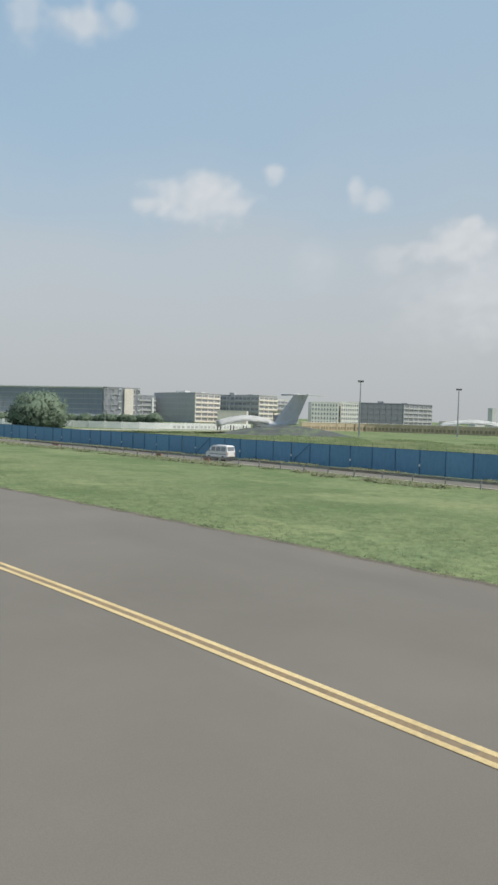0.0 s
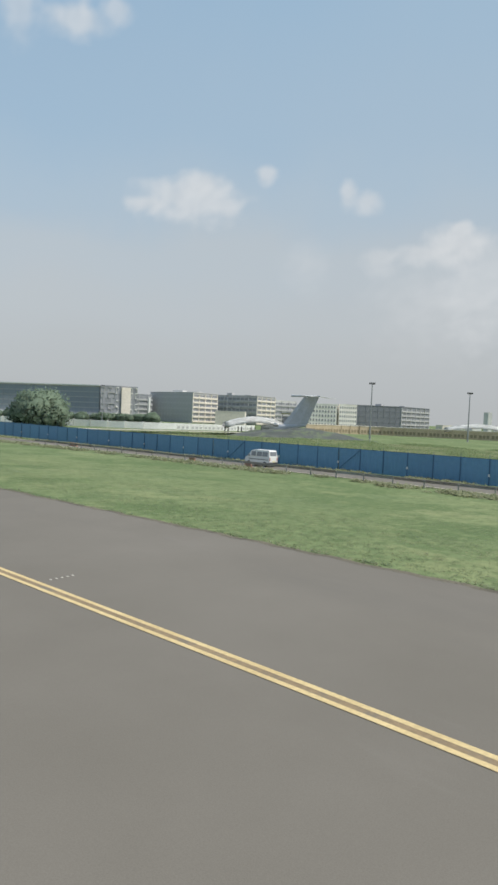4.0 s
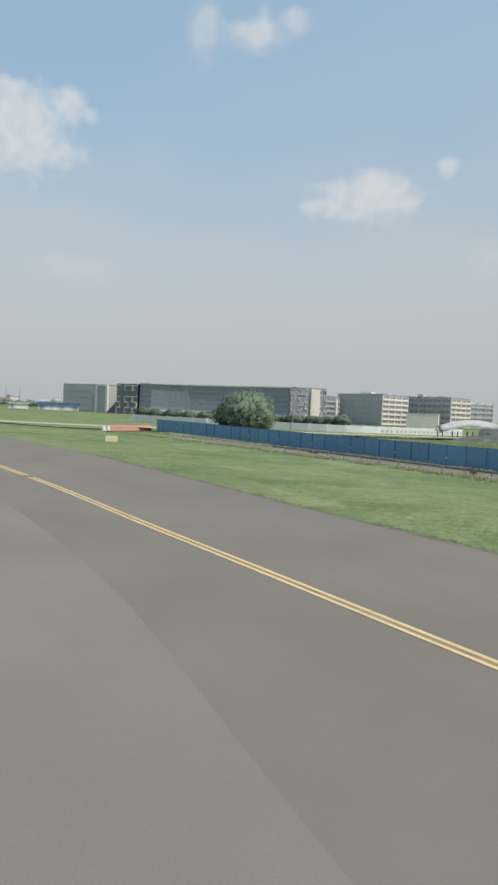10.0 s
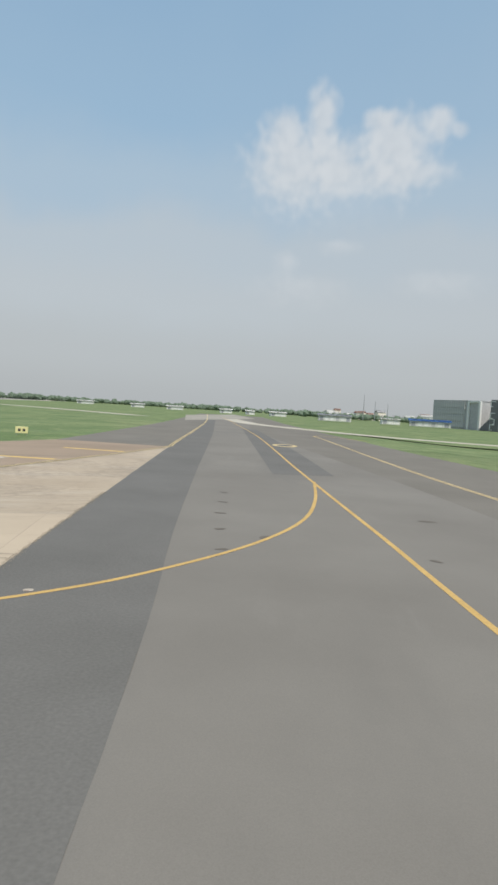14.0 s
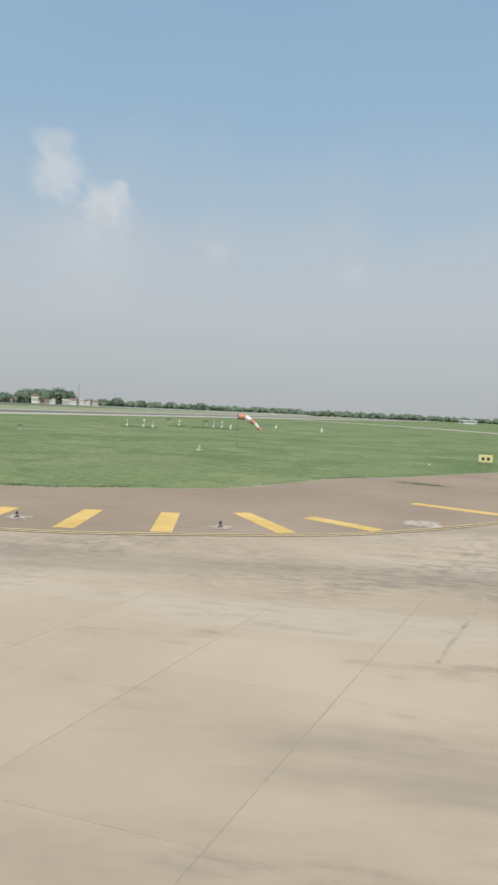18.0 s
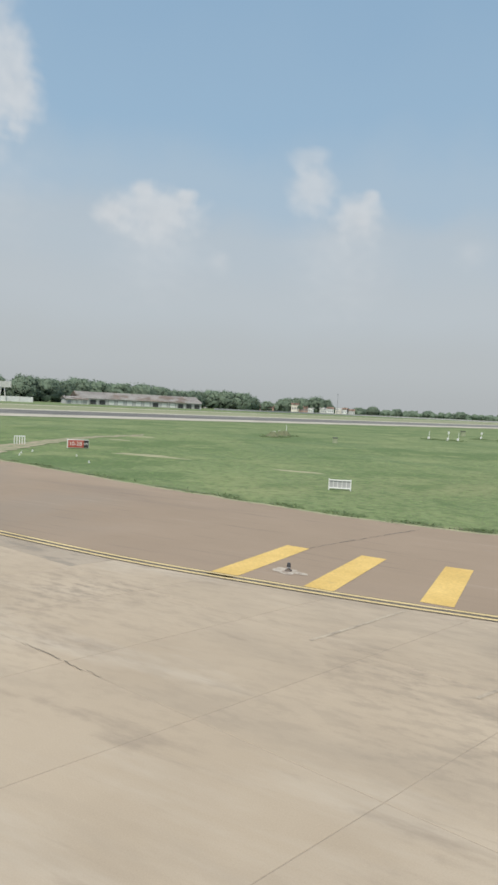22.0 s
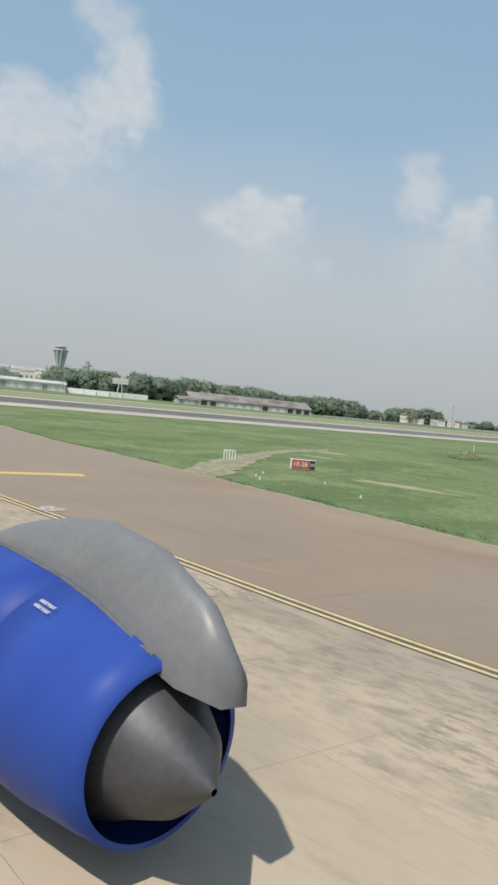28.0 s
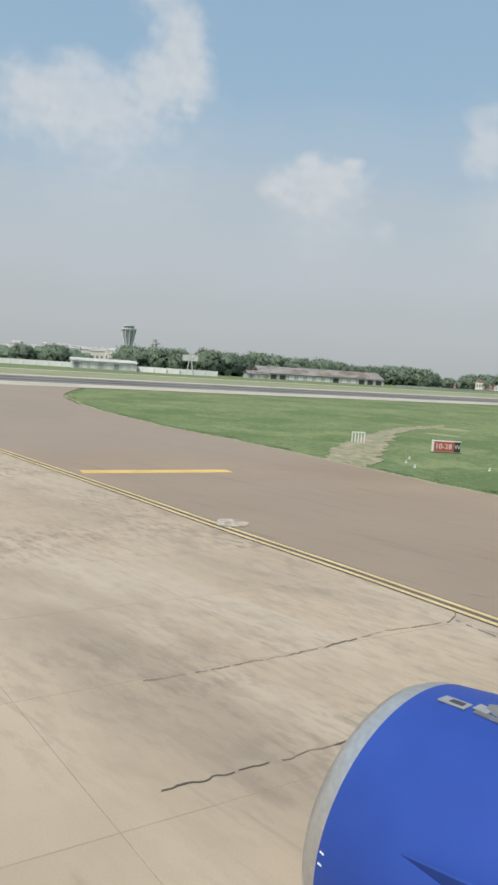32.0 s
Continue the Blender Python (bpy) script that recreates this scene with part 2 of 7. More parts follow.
def blotched(m, colour, scale, low, high, amount, stretch=(1, 1, 1), coord="Object", strip=None):
    """Lays stains of one colour over a material's base colour."""
    n, l = m.node_tree.nodes, m.node_tree.links
    bsdf = n["Principled BSDF"]
    before = bsdf.inputs["Base Color"].links[0].from_socket
    tc = n.new("ShaderNodeTexCoord")
    mp = n.new("ShaderNodeMapping")
    if coord == "World":
        mp.vector_type = "TEXTURE"                     # streaks run along the apron's edge
        mp.inputs["Scale"].default_value = [1 / c for c in stretch]
        mp.inputs["Rotation"].default_value = (0, 0, radians(28))
    else:
        mp.inputs["Scale"].default_value = stretch
        mp.inputs["Rotation"].default_value = (0, 0, 0.35)
    l.new(n.new("ShaderNodeNewGeometry").outputs["Position"] if coord == "World" else tc.outputs["Object"], mp.inputs[0])
    t = n.new("ShaderNodeTexNoise")
    t.inputs["Scale"].default_value, t.inputs["Detail"].default_value, t.inputs["Roughness"].default_value = scale, 7.0, 0.65
    l.new(mp.outputs[0], t.inputs["Vector"])
    r = n.new("ShaderNodeMapRange")
    r.interpolation_type = "SMOOTHSTEP"
    for key, val in (("From Min", low), ("From Max", high), ("To Max", amount)):
        r.inputs[key].default_value = val
    l.new(t.outputs["Fac"], r.inputs["Value"])
    amount_out = r.outputs[0]
    if strip:                                          # stains gathered in a strip across the streaks
        flat = n.new("ShaderNodeMapping")
        flat.vector_type = "TEXTURE"
        flat.inputs["Rotation"].default_value = (0, 0, radians(28))
        l.new(n.new("ShaderNodeNewGeometry").outputs["Position"], flat.inputs[0])
        cut = n.new("ShaderNodeSeparateXYZ")
        l.new(flat.outputs[0], cut.inputs[0])
        wob = n.new("ShaderNodeMath")
        wob.operation = "MULTIPLY_ADD"
        wide = n.new("ShaderNodeTexNoise")
        wide.inputs["Scale"].default_value = 0.12
        l.new(flat.outputs[0], wide.inputs["Vector"])
        l.new(wide.outputs["Fac"], wob.inputs[0])
        wob.inputs[1].default_value = 8.0
        l.new(cut.outputs[1], wob.inputs[2])
        sm = n.new("ShaderNodeMapRange")
        sm.interpolation_type = "SMOOTHSTEP"
        sm.inputs["From Min"].default_value, sm.inputs["From Max"].default_value = strip[0] + 4, strip[1] + 4
        l.new(wob.outputs[0], sm.inputs["Value"])
        rag = n.new("ShaderNodeTexNoise")             # the strip is broken into patches
        rag.inputs["Scale"].default_value, rag.inputs["Detail"].default_value = 0.16, 3.0
        l.new(flat.outputs[0], rag.inputs["Vector"])
        gate = n.new("ShaderNodeMapRange")
        gate.interpolation_type = "SMOOTHSTEP"
        gate.inputs["From Min"].default_value, gate.inputs["From Max"].default_value, gate.inputs["To Min"].default_value = 0.42, 0.60, 0.32
        l.new(rag.outputs["Fac"], gate.inputs["Value"])
        first = n.new("ShaderNodeMath")
        first.operation = "MULTIPLY"
        l.new(gate.outputs[0], first.inputs[0])
        l.new(amount_out, first.inputs[1])
        amount_out = first.outputs[0]
        lot = n.new("ShaderNodeMapRange")             # each slab has weathered by itself
        lot.inputs["To Min"].default_value, lot.inputs["To Max"].default_value = 0.45, 1.4
        l.new(n.new("ShaderNodeObjectInfo").outputs["Random"], lot.inputs["Value"])
        own = n.new("ShaderNodeMath")
        own.operation = "MULTIPLY"
        l.new(lot.outputs[0], own.inputs[0])
        l.new(amount_out, own.inputs[1])
        amount_out = own.outputs[0]
        both = n.new("ShaderNodeMath")
        both.operation = "MULTIPLY"
        l.new(sm.outputs[0], both.inputs[0])
        l.new(amount_out, both.inputs[1])
        amount_out = both.outputs[0]
    mix = n.new("ShaderNodeMix")
    mix.data_type = "RGBA"
    l.new(amount_out, mix.inputs[0])
    l.new(before, mix.inputs[6])
    mix.inputs[7].default_value = (*colour, 1)
    l.new(mix.outputs[2], bsdf.inputs["Base Color"])
    return m


def greying(m, colour, start, end, amount):
    """A surface that has worn to another colour towards the west end."""
    n, l = m.node_tree.nodes, m.node_tree.links
    bsdf = n["Principled BSDF"]
    cut, wob, rag, r, mix = (n.new(kind) for kind in ("ShaderNodeSeparateXYZ", "ShaderNodeMath", "ShaderNodeTexNoise", "ShaderNodeMapRange", "ShaderNodeMix"))
    spot = n.new("ShaderNodeNewGeometry").outputs["Position"]
    l.new(spot, cut.inputs[0])
    l.new(spot, rag.inputs["Vector"])
    rag.inputs["Scale"].default_value, rag.inputs["Detail"].default_value = 0.18, 4.0
    wob.operation = "MULTIPLY_ADD"
    l.new(rag.outputs["Fac"], wob.inputs[0])
    wob.inputs[1].default_value = 16.0
    l.new(cut.outputs[0], wob.inputs[2])
    r.interpolation_type = "SMOOTHSTEP"
    for key, val in (("From Min", start + 8), ("From Max", end + 8), ("To Max", amount)):
        r.inputs[key].default_value = val
    l.new(wob.outputs[0], r.inputs["Value"])
    mix.data_type = "RGBA"
    l.new(r.outputs[0], mix.inputs[0])
    l.new(bsdf.inputs["Base Color"].links[0].from_socket, mix.inputs[6])
    mix.inputs[7].default_value = (*colour, 1)
    l.new(mix.outputs[2], bsdf.inputs["Base Color"])
    return m


def leafy(m, share):
    """Lets some of the light through thin leaves."""
    n, l = m.node_tree.nodes, m.node_tree.links
    bsdf, out = n["Principled BSDF"], n["Material Output"]
    tr = n.new("ShaderNodeBsdfTranslucent")
    l.new(bsdf.inputs["Base Color"].links[0].from_socket, tr.inputs[0])
    mix = n.new("ShaderNodeMixShader")
    mix.inputs[0].default_value = share
    l.new(bsdf.outputs[0], mix.inputs[1])
    l.new(tr.outputs[0], mix.inputs[2])
    l.new(mix.outputs[0], out.inputs[0])
    return m


GRASS = surface("grass_ground", (0.136, 0.180, 0.084), (0.192, 0.232, 0.112), 0.06, 0.95, 0.5, fine=40, spread=0.20, spec=0.1)
blotched(GRASS, (0.26, 0.26, 0.14), 0.035, 0.52, 0.72, 0.6, (1, 0.4, 1))
blotched(GRASS, (0.118, 0.168, 0.085), 0.10, 0.48, 0.66, 0.65, (0.35, 1, 1))
blotched(GRASS, (0.24, 0.27, 0.13), 0.5, 0.55, 0.72, 0.5, (0.3, 1, 1))
blotched(GRASS, (0.075, 0.115, 0.05), 0.8, 0.50, 0.68, 0.55, (0.8, 1, 1))
blotched(GRASS, (0.098, 0.146, 0.062), 0.075, 0.49, 0.58, 0.75)
blotched(GRASS, (0.235, 0.262, 0.130), 0.13, 0.54, 0.62, 0.6)
blotched(GRASS, (0.098, 0.142, 0.062), 1.7, 0.50, 0.60, 0.55)
blotched(GRASS, (0.225, 0.262, 0.125), 2.3, 0.54, 0.64, 0.5)
# thin blades pass as much light as they throw back, so each colour is the sum of both
BLADE = leafy(surface("grass_blades", (0.262, 0.284, 0.172), (0.348, 0.360, 0.224), 0.10, 0.85, 0.0, fine=6, spread=0.16, spec=0.1), 0.5)
blotched(BLADE, (0.200, 0.258, 0.150), 0.14, 0.50, 0.66, 0.7, (0.35, 1, 1))
blotched(BLADE, (0.42, 0.405, 0.265), 0.10, 0.54, 0.70, 0.65, (0.3, 1, 1))
blotched(BLADE, (0.120, 0.155, 0.082), 0.8, 0.47, 0.63, 0.75, (1.3, 0.6, 1))
blotched(BLADE, (0.150, 0.185, 0.100), 0.35, 0.50, 0.62, 0.6, (1.8, 0.45, 1))
blotched(BLADE, (0.42, 0.43, 0.27), 1.6, 0.54, 0.70, 0.55, (0.7, 1, 1))
blotched(BLADE, (0.120, 0.172, 0.104), 0.50, 0.50, 0.58, 0.75)
blotched(BLADE, (0.180, 0.262, 0.165), 0.16, 0.50, 0.62, 0.6)
blotched(BLADE, (0.44, 0.44, 0.28), 0.75, 0.58, 0.66, 0.6)
blotched(BLADE, (0.155, 0.205, 0.115), 1.7, 0.50, 0.58, 0.6)
LUSH = leafy(surface("lush_grass_blades", (0.212, 0.332, 0.118), (0.300, 0.420, 0.158), 0.10, 0.85, 0.0, fine=6, spread=0.16, spec=0.1), 0.5)
blotched(LUSH, (0.150, 0.260, 0.098), 0.07, 0.46, 0.60, 0.85, (0.35, 1, 1))
blotched(LUSH, (0.090, 0.165, 0.060), 0.45, 0.51, 0.59, 0.7)
blotched(LUSH, (0.34, 0.385, 0.205), 0.10, 0.54, 0.68, 0.7, (0.25, 1, 1))
blotched(LUSH, (0.080, 0.140, 0.052), 0.7, 0.47, 0.63, 0.75, (0.6, 1.2, 1))
blotched(LUSH, (0.29, 0.41, 0.17), 1.6, 0.54, 0.70, 0.55, (0.7, 1, 1))
FIELD = leafy(surface("rough_field_grass", (0.255, 0.300, 0.165), (0.350, 0.375, 0.220), 0.10, 0.85, 0.0, fine=6, spread=0.18, spec=0.1), 0.5)
blotched(FIELD, (0.150, 0.195, 0.105), 0.25, 0.48, 0.62, 0.7)
blotched(FIELD, (0.40, 0.375, 0.25), 0.15, 0.54, 0.68, 0.6)
blotched(LUSH, (0.125, 0.222, 0.080), 0.075, 0.49, 0.58, 0.75)
blotched(LUSH, (0.375, 0.430, 0.215), 0.13, 0.54, 0.62, 0.6)
blotched(BLADE, (0.150, 0.205, 0.122), 0.22, 0.50, 0.57, 0.7)
blotched(BLADE, (0.375, 0.345, 0.215), 0.12, 0.55, 0.64, 0.6)
RANK = leafy(surface("rank_edge_grass", (0.165, 0.230, 0.112), (0.245, 0.305, 0.152), 0.8, 0.85, 0.0, fine=6, spread=0.2, spec=0.1), 0.5)
blotched(LUSH, (0.115, 0.200, 0.072), 1.5, 0.50, 0.58, 0.6)
DRY = leafy(surface("dry_grass", (0.29, 0.28, 0.17), (0.42, 0.39, 0.25), 0.6, 0.9, 0.0, spread=0.25), 0.5)
ASPHALT = surface("weathered_asphalt", (0.140, 0.127, 0.106), (0.168, 0.153, 0.130), 0.12, 0.9, 0.15, fine=420, spread=0.08)
blotched(ASPHALT, (0.112, 0.104, 0.092), 0.09, 0.5, 0.75, 0.6, (1, 0.25, 1))
blotched(ASPHALT, (0.185, 0.170, 0.148), 0.35, 0.58, 0.75, 0.5, (1, 0.2, 1))
LIGHT_ASPHALT = surface("worn_grey_asphalt", (0.155, 0.142, 0.123), (0.188, 0.174, 0.152), 0.1, 0.9, 0.15, fine=480, spread=0.08)
blotched(LIGHT_ASPHALT, (0.125, 0.118, 0.106), 0.14, 0.52, 0.78, 0.55, (1, 0.22, 1))
blotched(LIGHT_ASPHALT, (0.200, 0.187, 0.166), 0.4, 0.58, 0.75, 0.5, (1, 0.2, 1))
PATCH = surface("dark_asphalt_patch", (0.112, 0.107, 0.097), (0.136, 0.130, 0.119), 0.2, 0.9, 0.35, fine=80)
blotched(PATCH, (0.130, 0.122, 0.108), 0.3, 0.55, 0.75, 0.6, (1, 0.2, 1))
BROWN = surface("brown_asphalt", (0.238, 0.180, 0.128), (0.300, 0.230, 0.168), 0.09, 0.9, 0.12, fine=500, spread=0.07)
blotched(BROWN, (0.335, 0.275, 0.222), 0.06, 0.55, 0.75, 0.6, (1, 0.3, 1))
blotched(BROWN, (0.170, 0.135, 0.108), 0.12, 0.54, 0.76, 0.6, (0.3, 2.2, 1), "World")
blotched(BROWN, (0.225, 0.195, 0.160), 0.03, 0.50, 0.62, 0.4)
blotched(BROWN, (0.150, 0.120, 0.095), 1.3, 0.56, 0.70, 0.45, (0.16, 2.2, 1), "World")
blotched(BROWN, (0.36, 0.30, 0.24), 0.9, 0.58, 0.72, 0.35, (0.2, 2.0, 1), "World")
greying(BROWN, (0.258, 0.218, 0.178), -79.0, -94.0, 0.6)
CONCRETE = surface("pale_concrete", (0.350, 0.283, 0.207), (0.425, 0.350, 0.262), 0.15, 0.9, 0.12, fine=340, spread=0.06, coord="World", per_piece=0.03)
blotched(CONCRETE, (0.255, 0.213, 0.165), 0.10, 0.48, 0.66, 0.75, (0.5, 1.6, 1), "World")
blotched(CONCRETE, (0.43, 0.37, 0.295), 0.16, 0.50, 0.66, 0.70, (0.4, 1.8, 1), "World")
blotched(CONCRETE, (0.22, 0.18, 0.14), 0.45, 0.56, 0.70, 0.55, (0.6, 1.8, 1), "World")
blotched(CONCRETE, (0.185, 0.152, 0.118), 1.1, 0.49, 0.63, 0.42, (0.7, 1.9, 1), "World", (54.0, 59.5))
blotched(CONCRETE, (0.125, 0.108, 0.090), 3.2, 0.51, 0.63, 0.44, (0.6, 1.9, 1), "World", (54.0, 58.5))
blotched(CONCRETE, (0.20, 0.17, 0.138), 1.4, 0.60, 0.74, 0.40, (0.2, 2.6, 1), "World")
blotched(CONCRETE, (0.190, 0.160, 0.128), 2.2, 0.47, 0.60, 0.42, (0.75, 1.9, 1), "World", (52.0, 57.0))
GREY_SLAB = surface("old_grey_concrete", (0.285, 0.238, 0.182), (0.345, 0.290, 0.226), 0.5, 0.9, 0.15, fine=120, spread=0.12, coord="World", per_piece=0.05)
blotched(GREY_SLAB, (0.20, 0.175, 0.145), 1.3, 0.48, 0.62, 0.6, (0.6, 1.8, 1), "World")
blotched(GREY_SLAB, (0.38, 0.325, 0.255), 0.5, 0.54, 0.68, 0.6, (0.5, 1.8, 1), "World")
CLEAN_SLAB = surface("clean_pale_concrete", (0.375, 0.305, 0.225), (0.440, 0.362, 0.270), 0.15, 0.9, 0.12, fine=340, spread=0.06, coord="World", per_piece=0.03)
blotched(CLEAN_SLAB, (0.30, 0.25, 0.19), 0.25, 0.54, 0.70, 0.5, (0.4, 1.8, 1), "World")
PALE_SEAM = surface("pale_filled_seam", (0.33, 0.275, 0.21), (0.40, 0.34, 0.26), 1.0, 0.9, 0.2)
blotched(PALE_SEAM, (0.25, 0.21, 0.165), 1.6, 0.50, 0.62, 0.8)
WORN_REPAIR = surface("worn_asphalt_repair", (0.17, 0.157, 0.137), (0.27, 0.25, 0.22), 2.5, 0.9, 0.2)
RUBBLE = surface("broken_edge_crumbs", (0.15, 0.135, 0.11), (0.34, 0.29, 0.22), 6.0, 0.95, 0.2, spread=0.25)
JOINT = surface("joint_sealant", (0.24, 0.20, 0.155), (0.33, 0.28, 0.215), 1.0, 0.9, 0.2)
YELLOW = surface("yellow_road_paint", (0.52, 0.35, 0.105), (0.64, 0.45, 0.155), 0.7, 0.75, 0.15, fine=18, spread=0.14)
blotched(YELLOW, (0.24, 0.19, 0.12), 1.3, 0.6, 0.8, 0.6)
LINE_YELLOW = surface("worn_yellow_line_paint", (0.49, 0.375, 0.185), (0.60, 0.475, 0.25), 0.7, 0.75, 0.15, fine=18, spread=0.14)
blotched(LINE_YELLOW, (0.24, 0.20, 0.14), 1.3, 0.6, 0.8, 0.5)
CENTRE_YELLOW = surface("worn_orange_yellow_paint", (0.43, 0.275, 0.088), (0.53, 0.355, 0.122), 0.7, 0.75, 0.15, fine=18, spread=0.14)
blotched(CENTRE_YELLOW, (0.22, 0.165, 0.10), 1.3, 0.58, 0.78, 0.6)
OCHRE = surface("faded_ochre_paint", (0.20, 0.150, 0.092), (0.27, 0.200, 0.118), 0.8, 0.85, 0.15, spread=0.15)
blotched(OCHRE, (0.150, 0.136, 0.113), 1.1, 0.48, 0.64, 0.8)
WHITE_PAINT = surface("white_road_paint", (0.36, 0.33, 0.28), (0.58, 0.55, 0.49), 1.0, 0.8, 0.15, spread=0.15)
BLACK_PAINT = surface("black_road_paint", (0.085, 0.075, 0.06), (0.14, 0.12, 0.10), 0.8, 0.8, 0.2)
TYRE_GREY = surface("faint_tyre_marks", (0.285, 0.235, 0.178), (0.36, 0.298, 0.225), 1.2, 0.9, 0.1)
RUBBER = surface("rubber_deposit", (0.060, 0.060, 0.057), (0.095, 0.094, 0.088), 0.05, 0.95, 0.1, spec=0.1)
RUNWAY = surface("grey_runway", (0.150, 0.148, 0.140), (0.205, 0.202, 0.190), 0.05, 0.95, 0.1, spec=0.1)
# olive far grass with haze mixed into its green
HAZED_GRASS = surface("hazed_far_grass", (0.190, 0.212, 0.125), (0.262, 0.275, 0.172), 0.03, 0.95, 0.3, fine=40, spread=0.2, spec=0.1)
blotched(HAZED_GRASS, (0.31, 0.295, 0.20), 0.04, 0.52, 0.68, 0.6)
SAND = surface("sandy_strip", (0.36, 0.33, 0.27), (0.48, 0.45, 0.38), 0.1, 0.95, 0.2, spec=0.1)
FAR_CONCRETE = surface("dull_apron_concrete", (0.25, 0.235, 0.205), (0.33, 0.31, 0.27), 0.1, 0.95, 0.2, spec=0.1)
# soil brown darkened for the shade below the verge grass
SHADED_SOIL = surface("crumbled_soil_with_shade", (0.085, 0.078, 0.058), (0.145, 0.130, 0.092), 0.9, 0.95, 0.4, spread=0.25)
DARK_EARTH = surface("grey_spoil", (0.070, 0.080, 0.074), (0.105, 0.114, 0.104), 0.4, 0.95, 0.4, spread=0.2)
blotched(DARK_EARTH, (0.130, 0.165, 0.092), 0.35, 0.50, 0.62, 0.75)
TRACK = surface("worn_track_soil", (0.24, 0.205, 0.14), (0.36, 0.31, 0.22), 0.6, 0.95, 0.4, spread=0.2)
blotched(TRACK, (0.17, 0.20, 0.10), 1.3, 0.46, 0.56, 0.85)
EARTH = surface("bare_earth", (0.22, 0.18, 0.12), (0.33, 0.28, 0.19), 0.5, 0.95, 0.4, spread=0.2)
DRY_SOIL = surface("dry_trampled_grass", (0.24, 0.24, 0.14), (0.34, 0.32, 0.20), 0.8, 0.95, 0.3, spread=0.25)
# sheet blue is lightened and greyed for the haze before the hoarding
BLUE_SHEET = surface("blue_sheet_metal", (0.105, 0.240, 0.385), (0.140, 0.292, 0.450), 0.3, 0.6, 0.0, fine=6, spread=0.06, per_piece=0.05)
BLUE_DARK = surface("blue_post", (0.035, 0.095, 0.18), (0.05, 0.125, 0.22), 0.6, 0.5, 0.05)
STEEL = surface("galvanised_steel", (0.30, 0.31, 0.32), (0.42, 0.43, 0.44), 1.0, 0.45, 0.1, metal=0.7)
DULL_STEEL = surface("dull_zinc_coating", (0.30, 0.295, 0.28), (0.40, 0.39, 0.37), 1.0, 0.8, 0.1)
DARK_STEEL = surface("dark_steel", (0.06, 0.06, 0.065), (0.10, 0.10, 0.105), 1.0, 0.5, 0.1, metal=0.4)
WHITE_WALL = surface("whitewashed_wall", (0.68, 0.68, 0.66), (0.82, 0.82, 0.80), 0.15, 0.9, 0.15, spread=0.12)
# both facade greys are lightened to stand for haze over far buildings
GREY_WALL = surface("grey_facade", (0.41, 0.408, 0.412), (0.48, 0.478, 0.48), 0.05, 0.7, 0.05)
DARK_WALL = surface("dark_grey_facade", (0.290, 0.300, 0.325), (0.345, 0.355, 0.38), 0.06, 0.6, 0.05)
CREAM = surface("cream_render", (0.72, 0.655, 0.57), (0.82, 0.755, 0.665), 0.08, 0.85, 0.05)
# lighter copy of the cream, standing for sunlight on the apartment fronts
SUNLIT_CREAM = surface("sunlit_cream_render", (0.80, 0.765, 0.70), (0.88, 0.85, 0.79), 0.08, 0.85, 0.05)
SLATE = surface("slate_grey_cladding", (0.190, 0.200, 0.222), (0.235, 0.245, 0.268), 0.06, 0.7, 0.05)
PALE = surface("pale_render", (0.58, 0.575, 0.55), (0.68, 0.675, 0.65), 0.08, 0.85, 0.05)
BROWN_WALL = surface("sandstone_wall", (0.44, 0.35, 0.24), (0.58, 0.48, 0.34), 0.3, 0.9, 0.2, spread=0.2)
ROOF = surface("rusted_roof_sheet", (0.38, 0.355, 0.335), (0.52, 0.50, 0.475), 0.12, 0.8, 0.2, spread=0.15)
blotched(ROOF, (0.30, 0.235, 0.19), 0.10, 0.48, 0.60, 0.8)
BARK = surface("bark", (0.08, 0.06, 0.04), (0.15, 0.115, 0.08), 3.0, 0.95, 0.6)
# foliage paler and bluer than real leaves, haze put into its colour
LEAF = leafy(surface("haze_paled_foliage", (0.200, 0.264, 0.194), (0.254, 0.322, 0.236), 0.25, 0.9, 0.0, fine=5, spread=0.14, per_piece=0.12, spec=0.05), 0.42)
PLANT = leafy(surface("scrub_leaves", (0.22, 0.25, 0.14), (0.33, 0.34, 0.21), 1.0, 0.8, 0.0, spread=0.3), 0.5)
# red paled towards pink to stand for haze over the far barriers
RED = surface("red_plastic", (0.52, 0.25, 0.19), (0.62, 0.33, 0.26), 0.8, 0.5, 0.05)
DULL_RED = surface("faded_red_plastic", (0.30, 0.17, 0.12), (0.40, 0.24, 0.18), 0.8, 0.6, 0.05)
ORANGE = surface("orange_cloth", (0.50, 0.22, 0.16), (0.60, 0.29, 0.22), 1.2, 0.85, 0.1)
SIGN_YELLOW = surface("yellow_sign_face", (0.62, 0.56, 0.27), (0.72, 0.66, 0.35), 2.0, 0.5, 0.02)
SIGN_RED = surface("red_sign_face", (0.38, 0.085, 0.062), (0.45, 0.115, 0.085), 2.0, 0.5, 0.02)
SIGN_BLACK = surface("black_sign_face", (0.03, 0.03, 0.03), (0.05, 0.05, 0.05), 2.0, 0.5, 0.02)
WHITE = surface("white_enamel", (0.70, 0.70, 0.68), (0.80, 0.80, 0.78), 1.5, 0.45, 0.02, spread=0.05)
TYRE = surface("tyre_rubber", (0.02, 0.02, 0.02), (0.035, 0.035, 0.035), 4.0, 0.85, 0.2)
COWL = surface("blue_cowl_paint", (0.027, 0.062, 0.28), (0.034, 0.077, 0.325), 0.6, 0.42, 0.0, fine=5, spread=0.05, spec=0.09)
